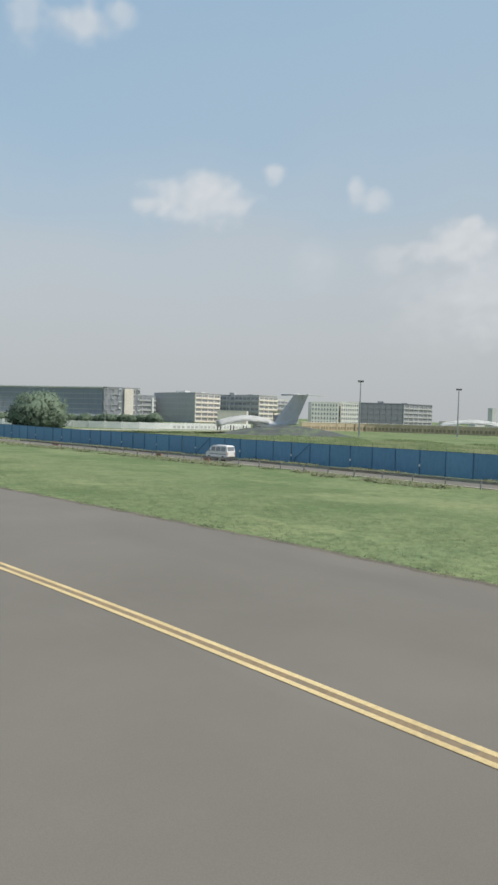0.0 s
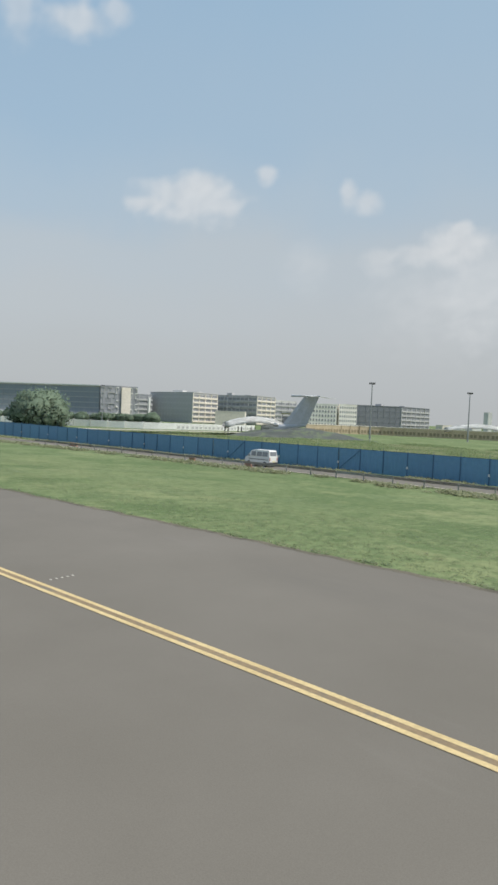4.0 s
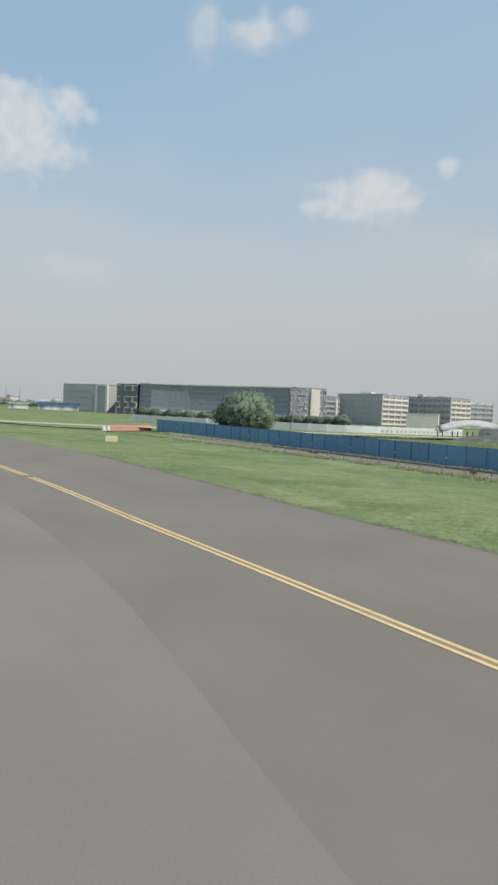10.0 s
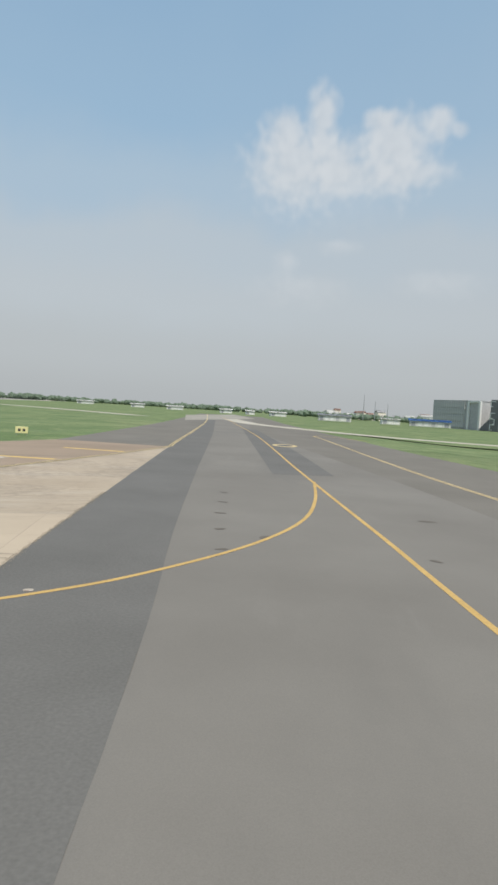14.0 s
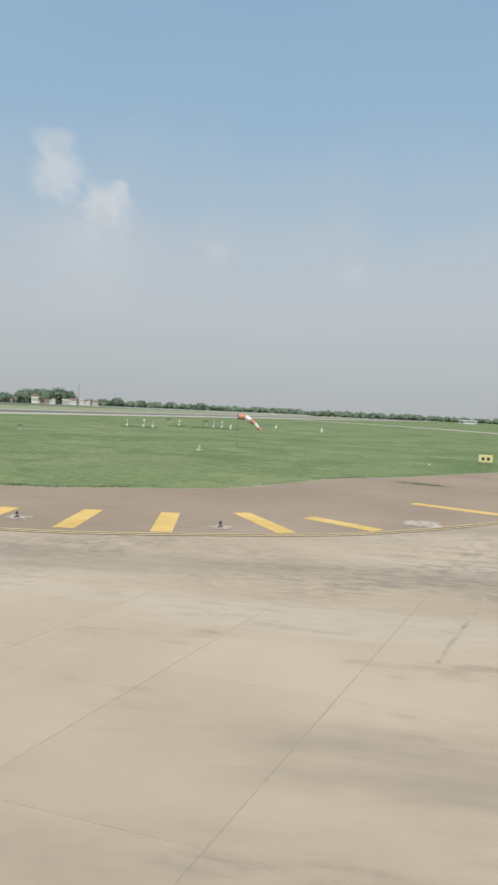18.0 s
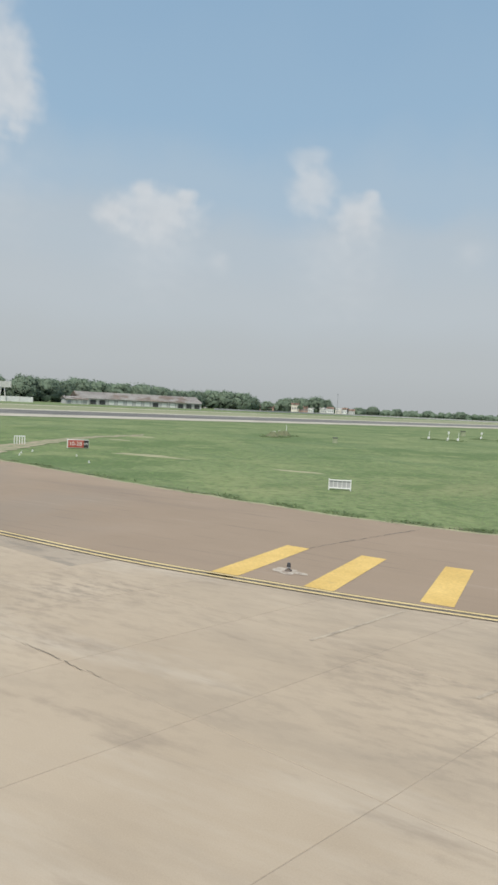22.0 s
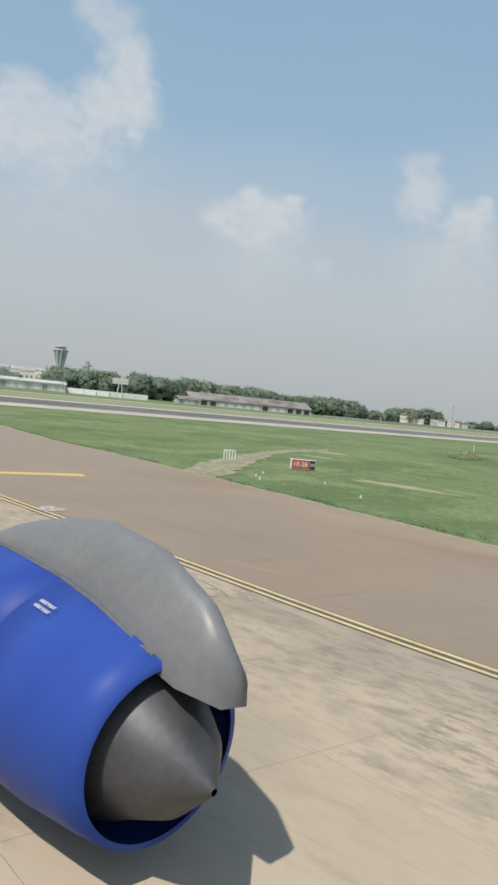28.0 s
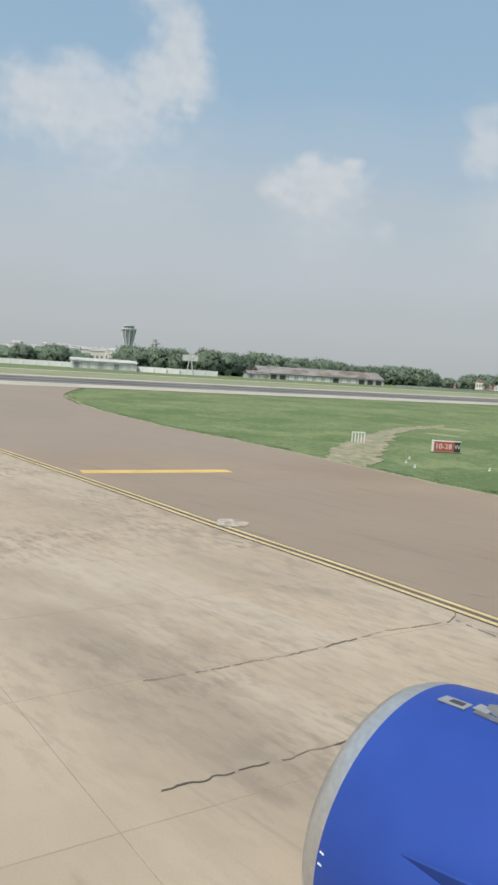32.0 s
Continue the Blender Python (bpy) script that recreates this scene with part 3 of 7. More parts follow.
LIP = surface("bare_aluminium_lip", (0.46, 0.47, 0.47), (0.56, 0.57, 0.57), 1.5, 0.35, 0.03, metal=0.7)
PYLON_GREY = surface("grey_aircraft_paint", (0.150, 0.153, 0.157), (0.185, 0.188, 0.192), 0.8, 0.42, 0.03, spread=0.08)
PANEL_GREY = surface("light_grey_edge_strip", (0.235, 0.24, 0.25), (0.285, 0.29, 0.30), 1.0, 0.4, 0.02)
TAIL_GREY = surface("military_grey_paint", (0.41, 0.435, 0.46), (0.48, 0.505, 0.53), 0.1, 0.6, 0.02)
LAMP_RED = surface("lamp_housing", (0.08, 0.06, 0.05), (0.14, 0.11, 0.09), 4.0, 0.5, 0.05)


def glass(name, tint, rough=0.12, vary=0.15):
    m = surface(name, tint, tuple(c * 1.2 for c in tint), 0.08, rough, 0.0, spread=0.05, spec=0.8, per_piece=vary)
    return m


# window glass and curtain wall are paled for the same haze
GLASS = glass("haze_paled_glass", (0.225, 0.235, 0.25))
DARK_GLASS = glass("dark_facade_glass", (0.13, 0.135, 0.145), 0.3)
GLASS_WALL = surface("grey_glass_curtain_wall", (0.255, 0.286, 0.330), (0.285, 0.318, 0.362), 0.08, 0.6, 0.0, spread=0.04, spec=0.25, per_piece=0.03)

# ---- building helpers ----


def mesh_of(name, bm, material, smooth=False):
    me = bpy.data.meshes.new(name)
    bm.normal_update()
    bm.to_mesh(me)
    bm.free()
    me.materials.append(material)
    if smooth:
        me.shade_smooth()
    return me


def part(name, bm, material, parent=None, label="", at=None, smooth=False):
    """Links a bmesh, or a mesh made before, as one object under its thing or part."""
    me = bm if isinstance(bm, bpy.types.Mesh) else mesh_of(name, bm, material, smooth)
    ob = new(name, me)
    ob.parent = parent
    if at is not None:
        ob.matrix_basis = at
    return tagged(ob, label)


def thing(name, at, label, category, group="", kind=""):
    ob = new(name)
    ob.empty_display_size = 0.2
    ob.matrix_basis = at
    return tagged(ob, label, category, group, kind)


def box(bm, c, s, turn=0.0, bevel=0.0, lean=0.0):
    """A box with its centre c and sizes s, turned about z and leaned about x, in degrees."""
    made = bmesh.ops.create_cube(bm, size=1.0, matrix=pose(*c, lean, 0, turn) @ Matrix.Diagonal((*s, 1)))
    if bevel:
        edges = list({e for v in made["verts"] for e in v.link_edges})
        bmesh.ops.bevel(bm, geom=edges, offset=bevel, segments=2, affect="EDGES", profile=0.5)
    return bm


def rod(bm, a, b, r0, r1=None, seg=8, caps=True):
    """A tapered rod from a to b."""
    a, b = Vector(a), Vector(b)
    r1 = r0 if r1 is None else r1
    d = b - a
    m = Matrix.Translation((a + b) / 2) @ d.to_track_quat("Z", "Y").to_matrix().to_4x4()
    bmesh.ops.create_cone(bm, cap_ends=caps, segments=seg, radius1=r0, radius2=max(r1, 1e-4), depth=d.length, matrix=m)
    return bm


def ring(bm, profile, seg=48, axis="Y", start=0.0, end=360.0):
    """Turns a profile of (along, radius) about an axis through the origin."""
    rows = []
    full = abs(end - start - 360.0) < 1e-6
    n = seg if full else seg + 1
    for along, r in profile:
        row = []
        for i in range(n):
            a = radians(start + (end - start) * i / seg)
            p = (r * math.cos(a), along, r * math.sin(a)) if axis == "Y" else (r * math.cos(a), r * math.sin(a), along)
            row.append(bm.verts.new(p))
        rows.append(row)
    for p, q in zip(rows, rows[1:]):
        for i in range(seg):
            j = (i + 1) % n
            bm.faces.new((p[i], p[j], q[j], q[i]))
    return bm


def spline(pts, step=1.0):
    """A smooth line through points of the plan."""
    pts = [Vector((p[0], p[1])) for p in pts]
    out = []
    for i in range(len(pts) - 1):
        p0, p1, p2, p3 = pts[max(i - 1, 0)], pts[i], pts[i + 1], pts[min(i + 2, len(pts) - 1)]
        n = max(2, min(40, int((p2 - p1).length / step)))
        m1 = (p2 - p0) * 0.5 if i > 0 else (p2 - p1)
        m2 = (p3 - p1) * 0.5 if i + 2 < len(pts) else (p2 - p1)
        lim = (p2 - p1).length
        for m in (m1, m2):
            if m.length > lim * 1.2:
                m *= lim * 1.2 / m.length
        for k in range(n):
            t = k / n
            out.append((2 * t ** 3 - 3 * t ** 2 + 1) * p1 + (t ** 3 - 2 * t ** 2 + t) * m1 + (-2 * t ** 3 + 3 * t ** 2) * p2 + (t ** 3 - t ** 2) * m2)
    out.append(pts[-1])
    return out


def ragged(line, amount, size=0.9):
    out = []
    for i, p in enumerate(line):
        a, b = line[max(i - 1, 0)], line[min(i + 1, len(line) - 1)]
        d = (b - a).normalized()
        n = noise.noise((p.x * size, p.y * size, 0.3)) + 0.5 * noise.noise((p.x * size * 3, p.y * size * 3, 4.0))
        out.append(p + Vector((-d.y, d.x)) * n * amount)
    return out


def sheet(name, outline, z, material, label, category="pavement", deep=0.05, kind="structure"):
    """A slab of paving with an outline of the plan and a real edge."""
    bm = bmesh.new()
    top = [bm.verts.new((p[0], p[1], z)) for p in outline]
    low = [bm.verts.new((p[0], p[1], z - deep)) for p in outline]
    face = bm.faces.new(top)
    face.normal_update()
    if face.normal.z < 0:
        face.normal_flip()
    n = len(top)
    for i in range(n):
        bm.faces.new((top[i], low[i], low[(i + 1) % n], top[(i + 1) % n]))
    bmesh.ops.triangulate(bm, faces=[face])
    return tagged(new(name, mesh_of(name, bm, material)), label, category, kind=kind)


def band(bm, line, width, z, offset=0.0):
    """A painted band along a line of the plan, with its width and its offset to the left."""
    left, right = [], []
    for i, p in enumerate(line):
        a, b = line[max(i - 1, 0)], line[min(i + 1, len(line) - 1)]
        d = (b - a).normalized()
        nrm = Vector((-d.y, d.x))
        left.append(bm.verts.new((*(p + nrm * (offset + width / 2)), z)))
        right.append(bm.verts.new((*(p + nrm * (offset - width / 2)), z)))
    for i in range(len(line) - 1):
        bm.faces.new((right[i], right[i + 1], left[i + 1], left[i]))
    return bm


def smooth01(a, b, x):
    t = min(max((x - a) / (b - a), 0.0), 1.0)
    return t * t * (3 - 2 * t)


# ---- ground, taxiways and runway ----
EAST_EDGE = [(24.0, -90), (17.2, 0), (16.2, 15), (15.1, 26), (13.6, 39), (12.6, 49), (11.9, 62), (10.6, 79), (7.6, 98), (4.0, 124), (1.6, 147), (-1.5, 168)]
GRASS_WEST = [(-41.0, 191), (-36.4, 124), (-34.9, 97.5), (-37.6, 89), (-40.2, 79.5), (-42.6, 73.5), (-43.8, 63.5), (-47.3, 58.4), (-49.7, 55.5), (-52.3, 53.4), (-56.3, 51.4),
              (-62.6, 49.1), (-67.6, 47.4), (-75.8, 45.2), (-83.0, 43.2), (-94.3, 40.2), (-103.8, 37.2), (-118.9, 34.2), (-140, 33), (-168, 38)]
EDGE_LINE = [(-58, 420), (-35.4, 232), (-23.2, 100.5), (-22.9, 97.5), (-25.5, 81.3), (-28.7, 66.0), (-31.9, 57.4), (-34.0, 54.2), (-36.9, 51.2), (-39.7, 48.6), (-43.8, 45.8), (-46.3, 44.0), (-49.1, 42.2), (-52.5, 40.2),
             (-58.2, 37.6), (-62.4, 35.9), (-69.0, 33.5), (-73.3, 31.8), (-78.2, 30.0), (-90, 25.5), (-125, 12)]
CONC_EDGE = [(-22.8, 97.0), (-22.6, 94.2), (-19.4, 60.5), (-18.4, 50.0), (-17.6, 42.0), (-17.15, 37.0), (-16.7, 32.0), (-15.9, 24.0), (-13.8, 0.0), (-5.6, -90)]


def east_edge(y):
    return float(np.interp(y, [p[1] for p in EAST_EDGE], [p[0] for p in EAST_EDGE]))


def ground_z(x, y):
    d = x - east_edge(y)
    return -0.06 - 0.78 * smooth01(1, 30, d) if d > 0 else -0.06


def build_ground():
    xs = sorted({-4600, -3000, -2000, -1300, -900, -650, -500, -420, -350, -300, -250, -200, -160, *range(-130, 140, 5), 160, 200, 260, 330, 420, 550, 800, 1300, 2000, 3000, 4600})
    ys = sorted({-4600, -2500, -1200, -600, -300, -150, *range(-100, 200, 10), 230, 280, 340, 420, 550, 800, 1300, 2000, 3000, 4600})
    verts = [(x, y, ground_z(x, y)) for y in ys for x in xs]
    w = len(xs)
    faces = [(j * w + i, j * w + i + 1, (j + 1) * w + i + 1, (j + 1) * w + i) for j in range(len(ys) - 1) for i in range(w - 1)]
    me = bpy.data.meshes.new("ground")
    me.from_pydata(verts, [], faces)
    me.materials.append(GRASS)
    me.shade_smooth()
    tagged(new("ground", me), "mown green airfield grass reaching to the horizon", "grass", kind="structure")


build_ground()
sheet("pavement_joints", [(-15, -90), (-5.0, -90), (-16.5, 44), (-21, 97), (-24, 97), (-29, 68), (-35, 55), (-52, 41.5), (-75, 32), (-125, 13), (-140, -90)], -0.004, JOINT, "dark sealed base between the concrete slabs", deep=0.1)
sheet("taxiway_asphalt", ragged(spline(EAST_EDGE, 0.6), 0.16) + [Vector(p) for p in ((-12, 260), (-25, 420), (-62, 420))]
      + ragged(spline([(-62, 420), (-41, 191), (-36.4, 124), (-34.9, 97.8)], 1.5), 0.12)[1:] + [Vector((-23.5, 97.8))] + ragged(spline(CONC_EDGE, 0.2), 0.06, 3.6),
      0.004, ASPHALT, "dark grey weathered asphalt taxiway with a ragged grass edge", deep=0.12)
sheet("taxiway_centre", spline([(-2, -90), (-9.8, 0), (-13.2, 40), (-14.6, 52), (-16.7, 73), (-24, 149), (-40, 300)], 4) + spline([(-25, 300), (-18.5, 172), (-11.6, 127), (-3.4, 77), (-1.0, 60), (0.3, 46), (0.6, 36), (-0.2, 20), (2, -90)], 4),
      0.008, LIGHT_ASPHALT, "worn light grey asphalt running lane of the taxiway")
sheet("taxiway_side_strip", ragged(spline([(-40, 300), (-24, 149), (-16.7, 73), (-14.6, 52), (-13.2, 40), (-9.8, 0)], 2), 0.03) + [Vector((-13.6, 0))] + [p for p in reversed(ragged(spline(CONC_EDGE, 0.2), 0.06, 3.6)) if 1 < p.y < 96.5] + [Vector((-22.7, 97.0)), Vector((-27, 149)), Vector((-44, 300))], 0.010, PATCH, "dark newer asphalt strip beside the concrete")
sheet("asphalt_patch", [(-20.4, 173), (-11.6, 74.8), (-7.3, 76.2), (-9.3, 99.2), (-17.2, 172)], 0.012, PATCH, "dark rectangular resurfaced asphalt patch")
sheet("taxiway_shoulder", ragged(spline(GRASS_WEST[2:], 0.6), 0.22, 0.5) + [Vector((-168, 5))] + [p for p in reversed(spline(EDGE_LINE[3:], 1.0))] + [Vector((-34, 97.9))],
      0.006, BROWN, "brown sun-bleached asphalt shoulder beside the grass", deep=0.12)

# band of broken soil that also paints the grass edge's shadow line
for edge, off, wide, lab in ((EAST_EDGE[1:8], -0.06, 0.30, "crumbled soil along the asphalt edge, verge shade in its colour"),):
    run = ragged(ragged(spline(edge, 0.25), 0.16), 0.07, 3.5)
    bm = band(bmesh.new(), run, wide, 0.007, off)
    tagged(new("shaded_edge_soil", mesh_of("shaded_edge_soil", bm, SHADED_SOIL)), lab, "soil", kind="structure")

run = ragged(ragged(spline(GRASS_WEST[2:-1], 0.3), 0.22, 0.5), 0.12, 2.5)
bm = band(bmesh.new(), run, 0.30, 0.010, -0.02)
tagged(new("edge_sand", mesh_of("edge_sand", bm, DRY_SOIL)), "pale sandy soil along the shoulder's edge", "soil", kind="structure")

# runway and distant paved strips
RUN = [(-90, -500), (-175, 42), (-192, 148), (-221, 330), (-330, 1000), (-600, 2600)]
bm = band(bmesh.new(), spline(RUN, 40), 76, 0.002, 104)
tagged(new("far_grass_strip", mesh_of("far_grass_strip", bm, HAZED_GRASS)), "olive grass beyond the runway, dulled by haze in its colour", "grass", kind="structure")
for name, off, wide, z, mtl, lab in (("runway", 32, 46, 0.004, RUNWAY, "worn grey asphalt runway"), ("runway_shoulder", 3, 16, 0.006, SAND, "pale concrete runway shoulder"),
                                     ("runway_far_shoulder", 60, 11, 0.006, SAND, "pale far runway shoulder"), ("parallel_taxiway", 150, 14, 0.004, SAND, "pale paved strip beyond the runway")):
    bm = band(bmesh.new(), spline(RUN, 40), wide, z, off)
    tagged(new(name, mesh_of(name, bm, mtl)), lab, "runway", kind="structure")
bm = bmesh.new()
for off, wide in ((24, 9.0), (38, 9.0)):
    run = spline([(-90, -500), (-175, 42), (-192, 148), (-214, 290)], 20)
    rows = []
    for i, p in enumerate(run):
        w = wide * min(1.0, 0.08 + 1.6 * (1 - i / (len(run) - 1))) / 2
        rows.append([bm.verts.new((p.x - off - w, p.y - 0.16 * off, 0.010)), bm.verts.new((p.x - off + w, p.y - 0.16 * off, 0.010))])
    for p, q in zip(rows, rows[1:]):
        bm.faces.new((p[0], p[1], q[1], q[0]))
tagged(new("runway_rubber", mesh_of("runway_rubber", bm, RUBBER)), "dark tyre rubber worn into the runway", "runway", kind="structure")
for off in (10.5, 53.5):
    bm = band(bmesh.new(), spline(RUN, 40), 1.2, 0.012, off)
    tagged(new("runway_edge_line", mesh_of("runway_edge_line", bm, WHITE_PAINT)), "white painted runway edge line", "marking", kind="structure")
bm = band(bmesh.new(), spline([(-40, 330), (-22, 232), (-4, 196), (8.5, 178), (23, 167), (40, 161), (75, 158), (140, 150)], 4), 7, 0.01)
tagged(new("cross_taxiway", mesh_of("cross_taxiway", bm, SAND)), "pale sandy paved strip crossing the grass", "taxiway", kind="structure")
bm = band(bmesh.new(), spline([(-60, 250), (-130, 310), (-210, 345)], 10), 9, 0.004)
tagged(new("link_taxiway", mesh_of("link_taxiway", bm, SAND)), "pale paved link to the runway", "taxiway", kind="structure")
sheet("far_apron", [(-57, 330), (-46, 474), (-25, 332), (-41, 225)], 0.013, FAR_CONCRETE, "pale concrete apron at the taxiway's far end")
sheet("dirt_path", ragged(spline([(-85.0, 43.2), (-88.5, 46.2), (-93.5, 49.6), (-105, 58.5), (-113, 69)], 0.4), 0.55, 0.7) + ragged(spline([(-115.5, 70.4), (-108.2, 59.6), (-97.0, 48.6), (-90.4, 43.9), (-87.6, 41.8)], 0.4), 0.55, 0.8), -0.03, TRACK, "worn bare earth track through the grass", "path", deep=0.08)

# painted lines
E_LINE = [(14, -60), (8.4, 0), (7.5, 12.3), (6.7, 20.7), (4.8, 39.2), (4.1, 45.7), (3.0, 57.2), (-0.2, 84), (-4.4, 140), (-5.6, 152.5)]
CENTRE = [(4.5, -60), (-1.9, 0), (-4.4, 25), (-5.0, 31.6), (-5.3, 35.0), (-5.6, 38.4), (-6.08, 42.5), (-6.55, 47.1), (-7.1, 53.0), (-8.3, 64.5), (-9.9, 80.3), (-16.7, 148), (-40, 330)]
CURVE = [(-8.9, 71.5), (-9.2, 62.8), (-10.0, 56.1), (-11.8, 50.6), (-14.5, 45.8), (-16.5, 43.4), (-18.4, 41.7), (-20.0, 40.2), (-27, 35.6), (-36, 31.0), (-48, 26.6), (-62, 22.0), (-100, 10)]


def paint(name, lines, material, label):
    bm = bmesh.new()
    for line, width, z, off in lines:
        band(bm, line, width, z, off)
    return tagged(new(name, mesh_of(name, bm, material)), label, "marking", kind="structure")


e_line, n_line, centre, curve = spline(E_LINE, 1.0), spline(EDGE_LINE, 0.8), spline(CENTRE, 1.0), spline(CURVE, 0.6)
for side in (-0.14, 0.14):
    paint("taxiway_edge_line", [(e_line, 0.125, 0.014, side)], LINE_YELLOW, "one of a pair of yellow painted edge lines")
    paint("shoulder_edge_line", [(n_line, 0.125, 0.016, side)], LINE_YELLOW, "one of a pair of yellow painted edge lines")
paint("taxiway_line_border", [(e_line, 0.42, 0.0115, 0)], OCHRE, "faded ochre band under the yellow edge lines")
paint("edge_line_border", [(n_line, 0.50, 0.012, 0)], BLACK_PAINT, "dark border under the yellow edge lines")
paint("edge_hook_line", [(spline([(-5.6, 152.5), (-4.8, 155.5), (-3.0, 156), (0.6, 149), (3.5, 143)], 0.8), 0.4, 0.014, 0)], CENTRE_YELLOW, "yellow hooked end of the edge line")
paint("centre_line", [(centre, 0.20, 0.014, 0)], CENTRE_YELLOW, "single yellow painted taxiway centre line")
paint("lead_off_line", [(curve, 0.17, 0.016, 0)], CENTRE_YELLOW, "curved yellow painted lead-off line")
sheet("paint_splash", [(-5.66, 38.5), (-5.50, 38.4), (-5.24, 37.67), (-5.33, 37.44), (-5.21, 36.72), (-5.31, 36.66), (-5.25, 35.75), (-5.42, 35.75)], 0.0155, CENTRE_YELLOW, "spilt yellow paint with jagged edges beside the line", "marking", 0.004)
for x, y in ((-5.62, 38.55), (-5.36, 35.68), (-5.24, 34.46)):
    paint("line_gap", [(ragged(spline([(x - 0.13, y - 0.06), (x + 0.17, y + 0.05)], 0.05), 0.02, 6.0), 0.04, 0.0175, 0)], PATCH, "dark crack cutting across the yellow line")
run = ragged(spline([(-7.22, 34.80), (-6.4, 34.95), (-5.6, 34.82), (-4.8, 34.60)], 0.05), 0.10, 4.0)
speck_rnd = random.Random(21)
specks = []
for k in range(420):
    p = run[speck_rnd.randrange(len(run))] + Vector((speck_rnd.gauss(0, 0.05), speck_rnd.gauss(0, 0.11)))
    w, a = speck_rnd.uniform(0.01, 0.07), speck_rnd.uniform(-0.5, 0.5)
    specks.append(([p, p + Vector((w * math.cos(a), w * math.sin(a)))], speck_rnd.uniform(0.01, 0.045), 0.0085 + 0.003 * speck_rnd.random(), 0))
paint("patched_crack", specks, WORN_REPAIR, "pale crumbling repair across the asphalt")
on_concrete = [p for p in curve if p.x < -17.2]
paint("lead_off_border", [(on_concrete, 0.5, 0.013, 0)], BLACK_PAINT, "black painted border of the lead-off line")

STRIPES = [((-51.75, 45.95), (-49.75, 41.75)), ((-49.7, 47.25), (-47.7, 43.35)), ((-47.65, 48.65), (-45.5, 45.1)), ((-45.3, 50.25), (-43.1, 46.7)), ((-42.8, 52.4), (-40.5, 48.9)), ((-40.3, 54.3), (-37.75, 50.9)),
           ((-38.35, 56.6), (-34.6, 54.15)), ((-35.8, 57.85), (-32.4, 57.3)), ((-34.4, 66.1), (-29.5, 65.85)), ((-31.4, 75.4), (-27.2, 75.5)), ((-30.5, 87), (-25.0, 86.5)), ((-83.3, 35.3), (-82.9, 28.9))]
for a, b in STRIPES:
    a, b = Vector(a), Vector(b)
    paint("shoulder_stripe", [([a, (a * 2 + b) / 3, (a + b * 2) / 3, b], 0.78, 0.012, 0)], YELLOW, "broad yellow painted stripe on the brown shoulder")["group"] = "shoulder stripes"
# cracks and pale seams of the paving
CRACKS = [[(-64.9, 27.8), (-65.3, 30.3), (-65.8, 32.3), (-66.0, 33.8), (-66.7, 34.4)], [(-62.5, 27.5), (-62.6, 28.3), (-63.1, 31.5), (-63.5, 34.3)], [(-66.0, 33.9), (-64.6, 34.3), (-63.5, 34.4)],
          [(-47.2, 36.12), (-46.1, 36.49), (-45.2, 36.79)], [(-51.15, 31.5), (-51.33, 32.9), (-51.62, 34.9)], [(-37.7, 37.9), (-37.7, 39.0), (-38.0, 41.2), (-38.3, 43.3)],
          [(-49.9, 42.3), (-51.1, 44.6), (-52.0, 49.2), (-52.5, 52.6)], [(-67.2, 35.2), (-66.5, 36.5), (-66.9, 38.6)],
          [(-42.5, 52.5), (-44.1, 55.9), (-45.7, 59.8)], [(-40.8, 48.4), (-41.7, 50.6), (-42.2, 51.8)], [(-63.0, 36.2), (-63.3, 38.1)]]
crack_rnd = random.Random(8)
for line in CRACKS:
    run = ragged(spline(line, 0.06), 0.045, 5.0)
    bits, k = [], 0
    while k < len(run) - 3:
        n = crack_rnd.randint(3, 9)
        if len(run[k:k + n]) > 1:
            bits.append((run[k:k + n], crack_rnd.uniform(0.004, 0.012) * (4.5 if line is CRACKS[6] else 2.0 if line in CRACKS[:3] else 1.2), 0.011 if line is CRACKS[6] else 0.0135, crack_rnd.uniform(-0.012, 0.012)))
        k += n - 1 + crack_rnd.choice((0, 0, 0, 1, 2))
    paint("paving_crack", bits, BLACK_PAINT, "thin dark broken crack in the paving")
for line in ([(-38.24, 43.41), (-39.3, 45.8), (-40.41, 48.1)], [(-41.79, 41.65), (-42.05, 44.2), (-42.29, 46.67)], [(-38.7, 46.2), (-38.68, 49.4)], [(-45.0, 40.9), (-45.5, 44.0)], [(-26.1, 45.4), (-26.6, 50.5)]):
    paint("paving_seam", [(ragged(spline(line, 0.2), 0.03, 2.0), 0.08, 0.006, 0)], PALE_SEAM, "pale filled seam between concrete slabs")
for x, y, s in ((-13.93, 63.3, 0.17), (-13.64, 59.9, 0.16), (-13.37, 56.6, 0.16), (-13.06, 53.0, 0.15), (-12.66, 49.6, 0.13), (-4.6, 58.0, 0.25), (-6.0, 50.0, 0.15), (-11.4, 52.0, 0.2), (-3.6, 47.5, 0.2), (2.4, 62.0, 0.3)):
    bm = bmesh.new()
    bmesh.ops.create_circle(bm, cap_ends=True, segments=18, radius=s)
    for v in bm.verts:
        v.co = Vector((v.co.x * 1.5, v.co.y, 0)) * (1 + 0.6 * noise.noise(v.co * 5 + Vector((x, y, 0))))
    ob = new("oil_spot", mesh_of("oil_spot", bm, BLACK_PAINT))
    ob.matrix_basis = pose(x, y, 0.0155, 0, 0, x * 40)
    tagged(ob, "small dark oil stain on the asphalt", "stain", "oil stains", "structure")
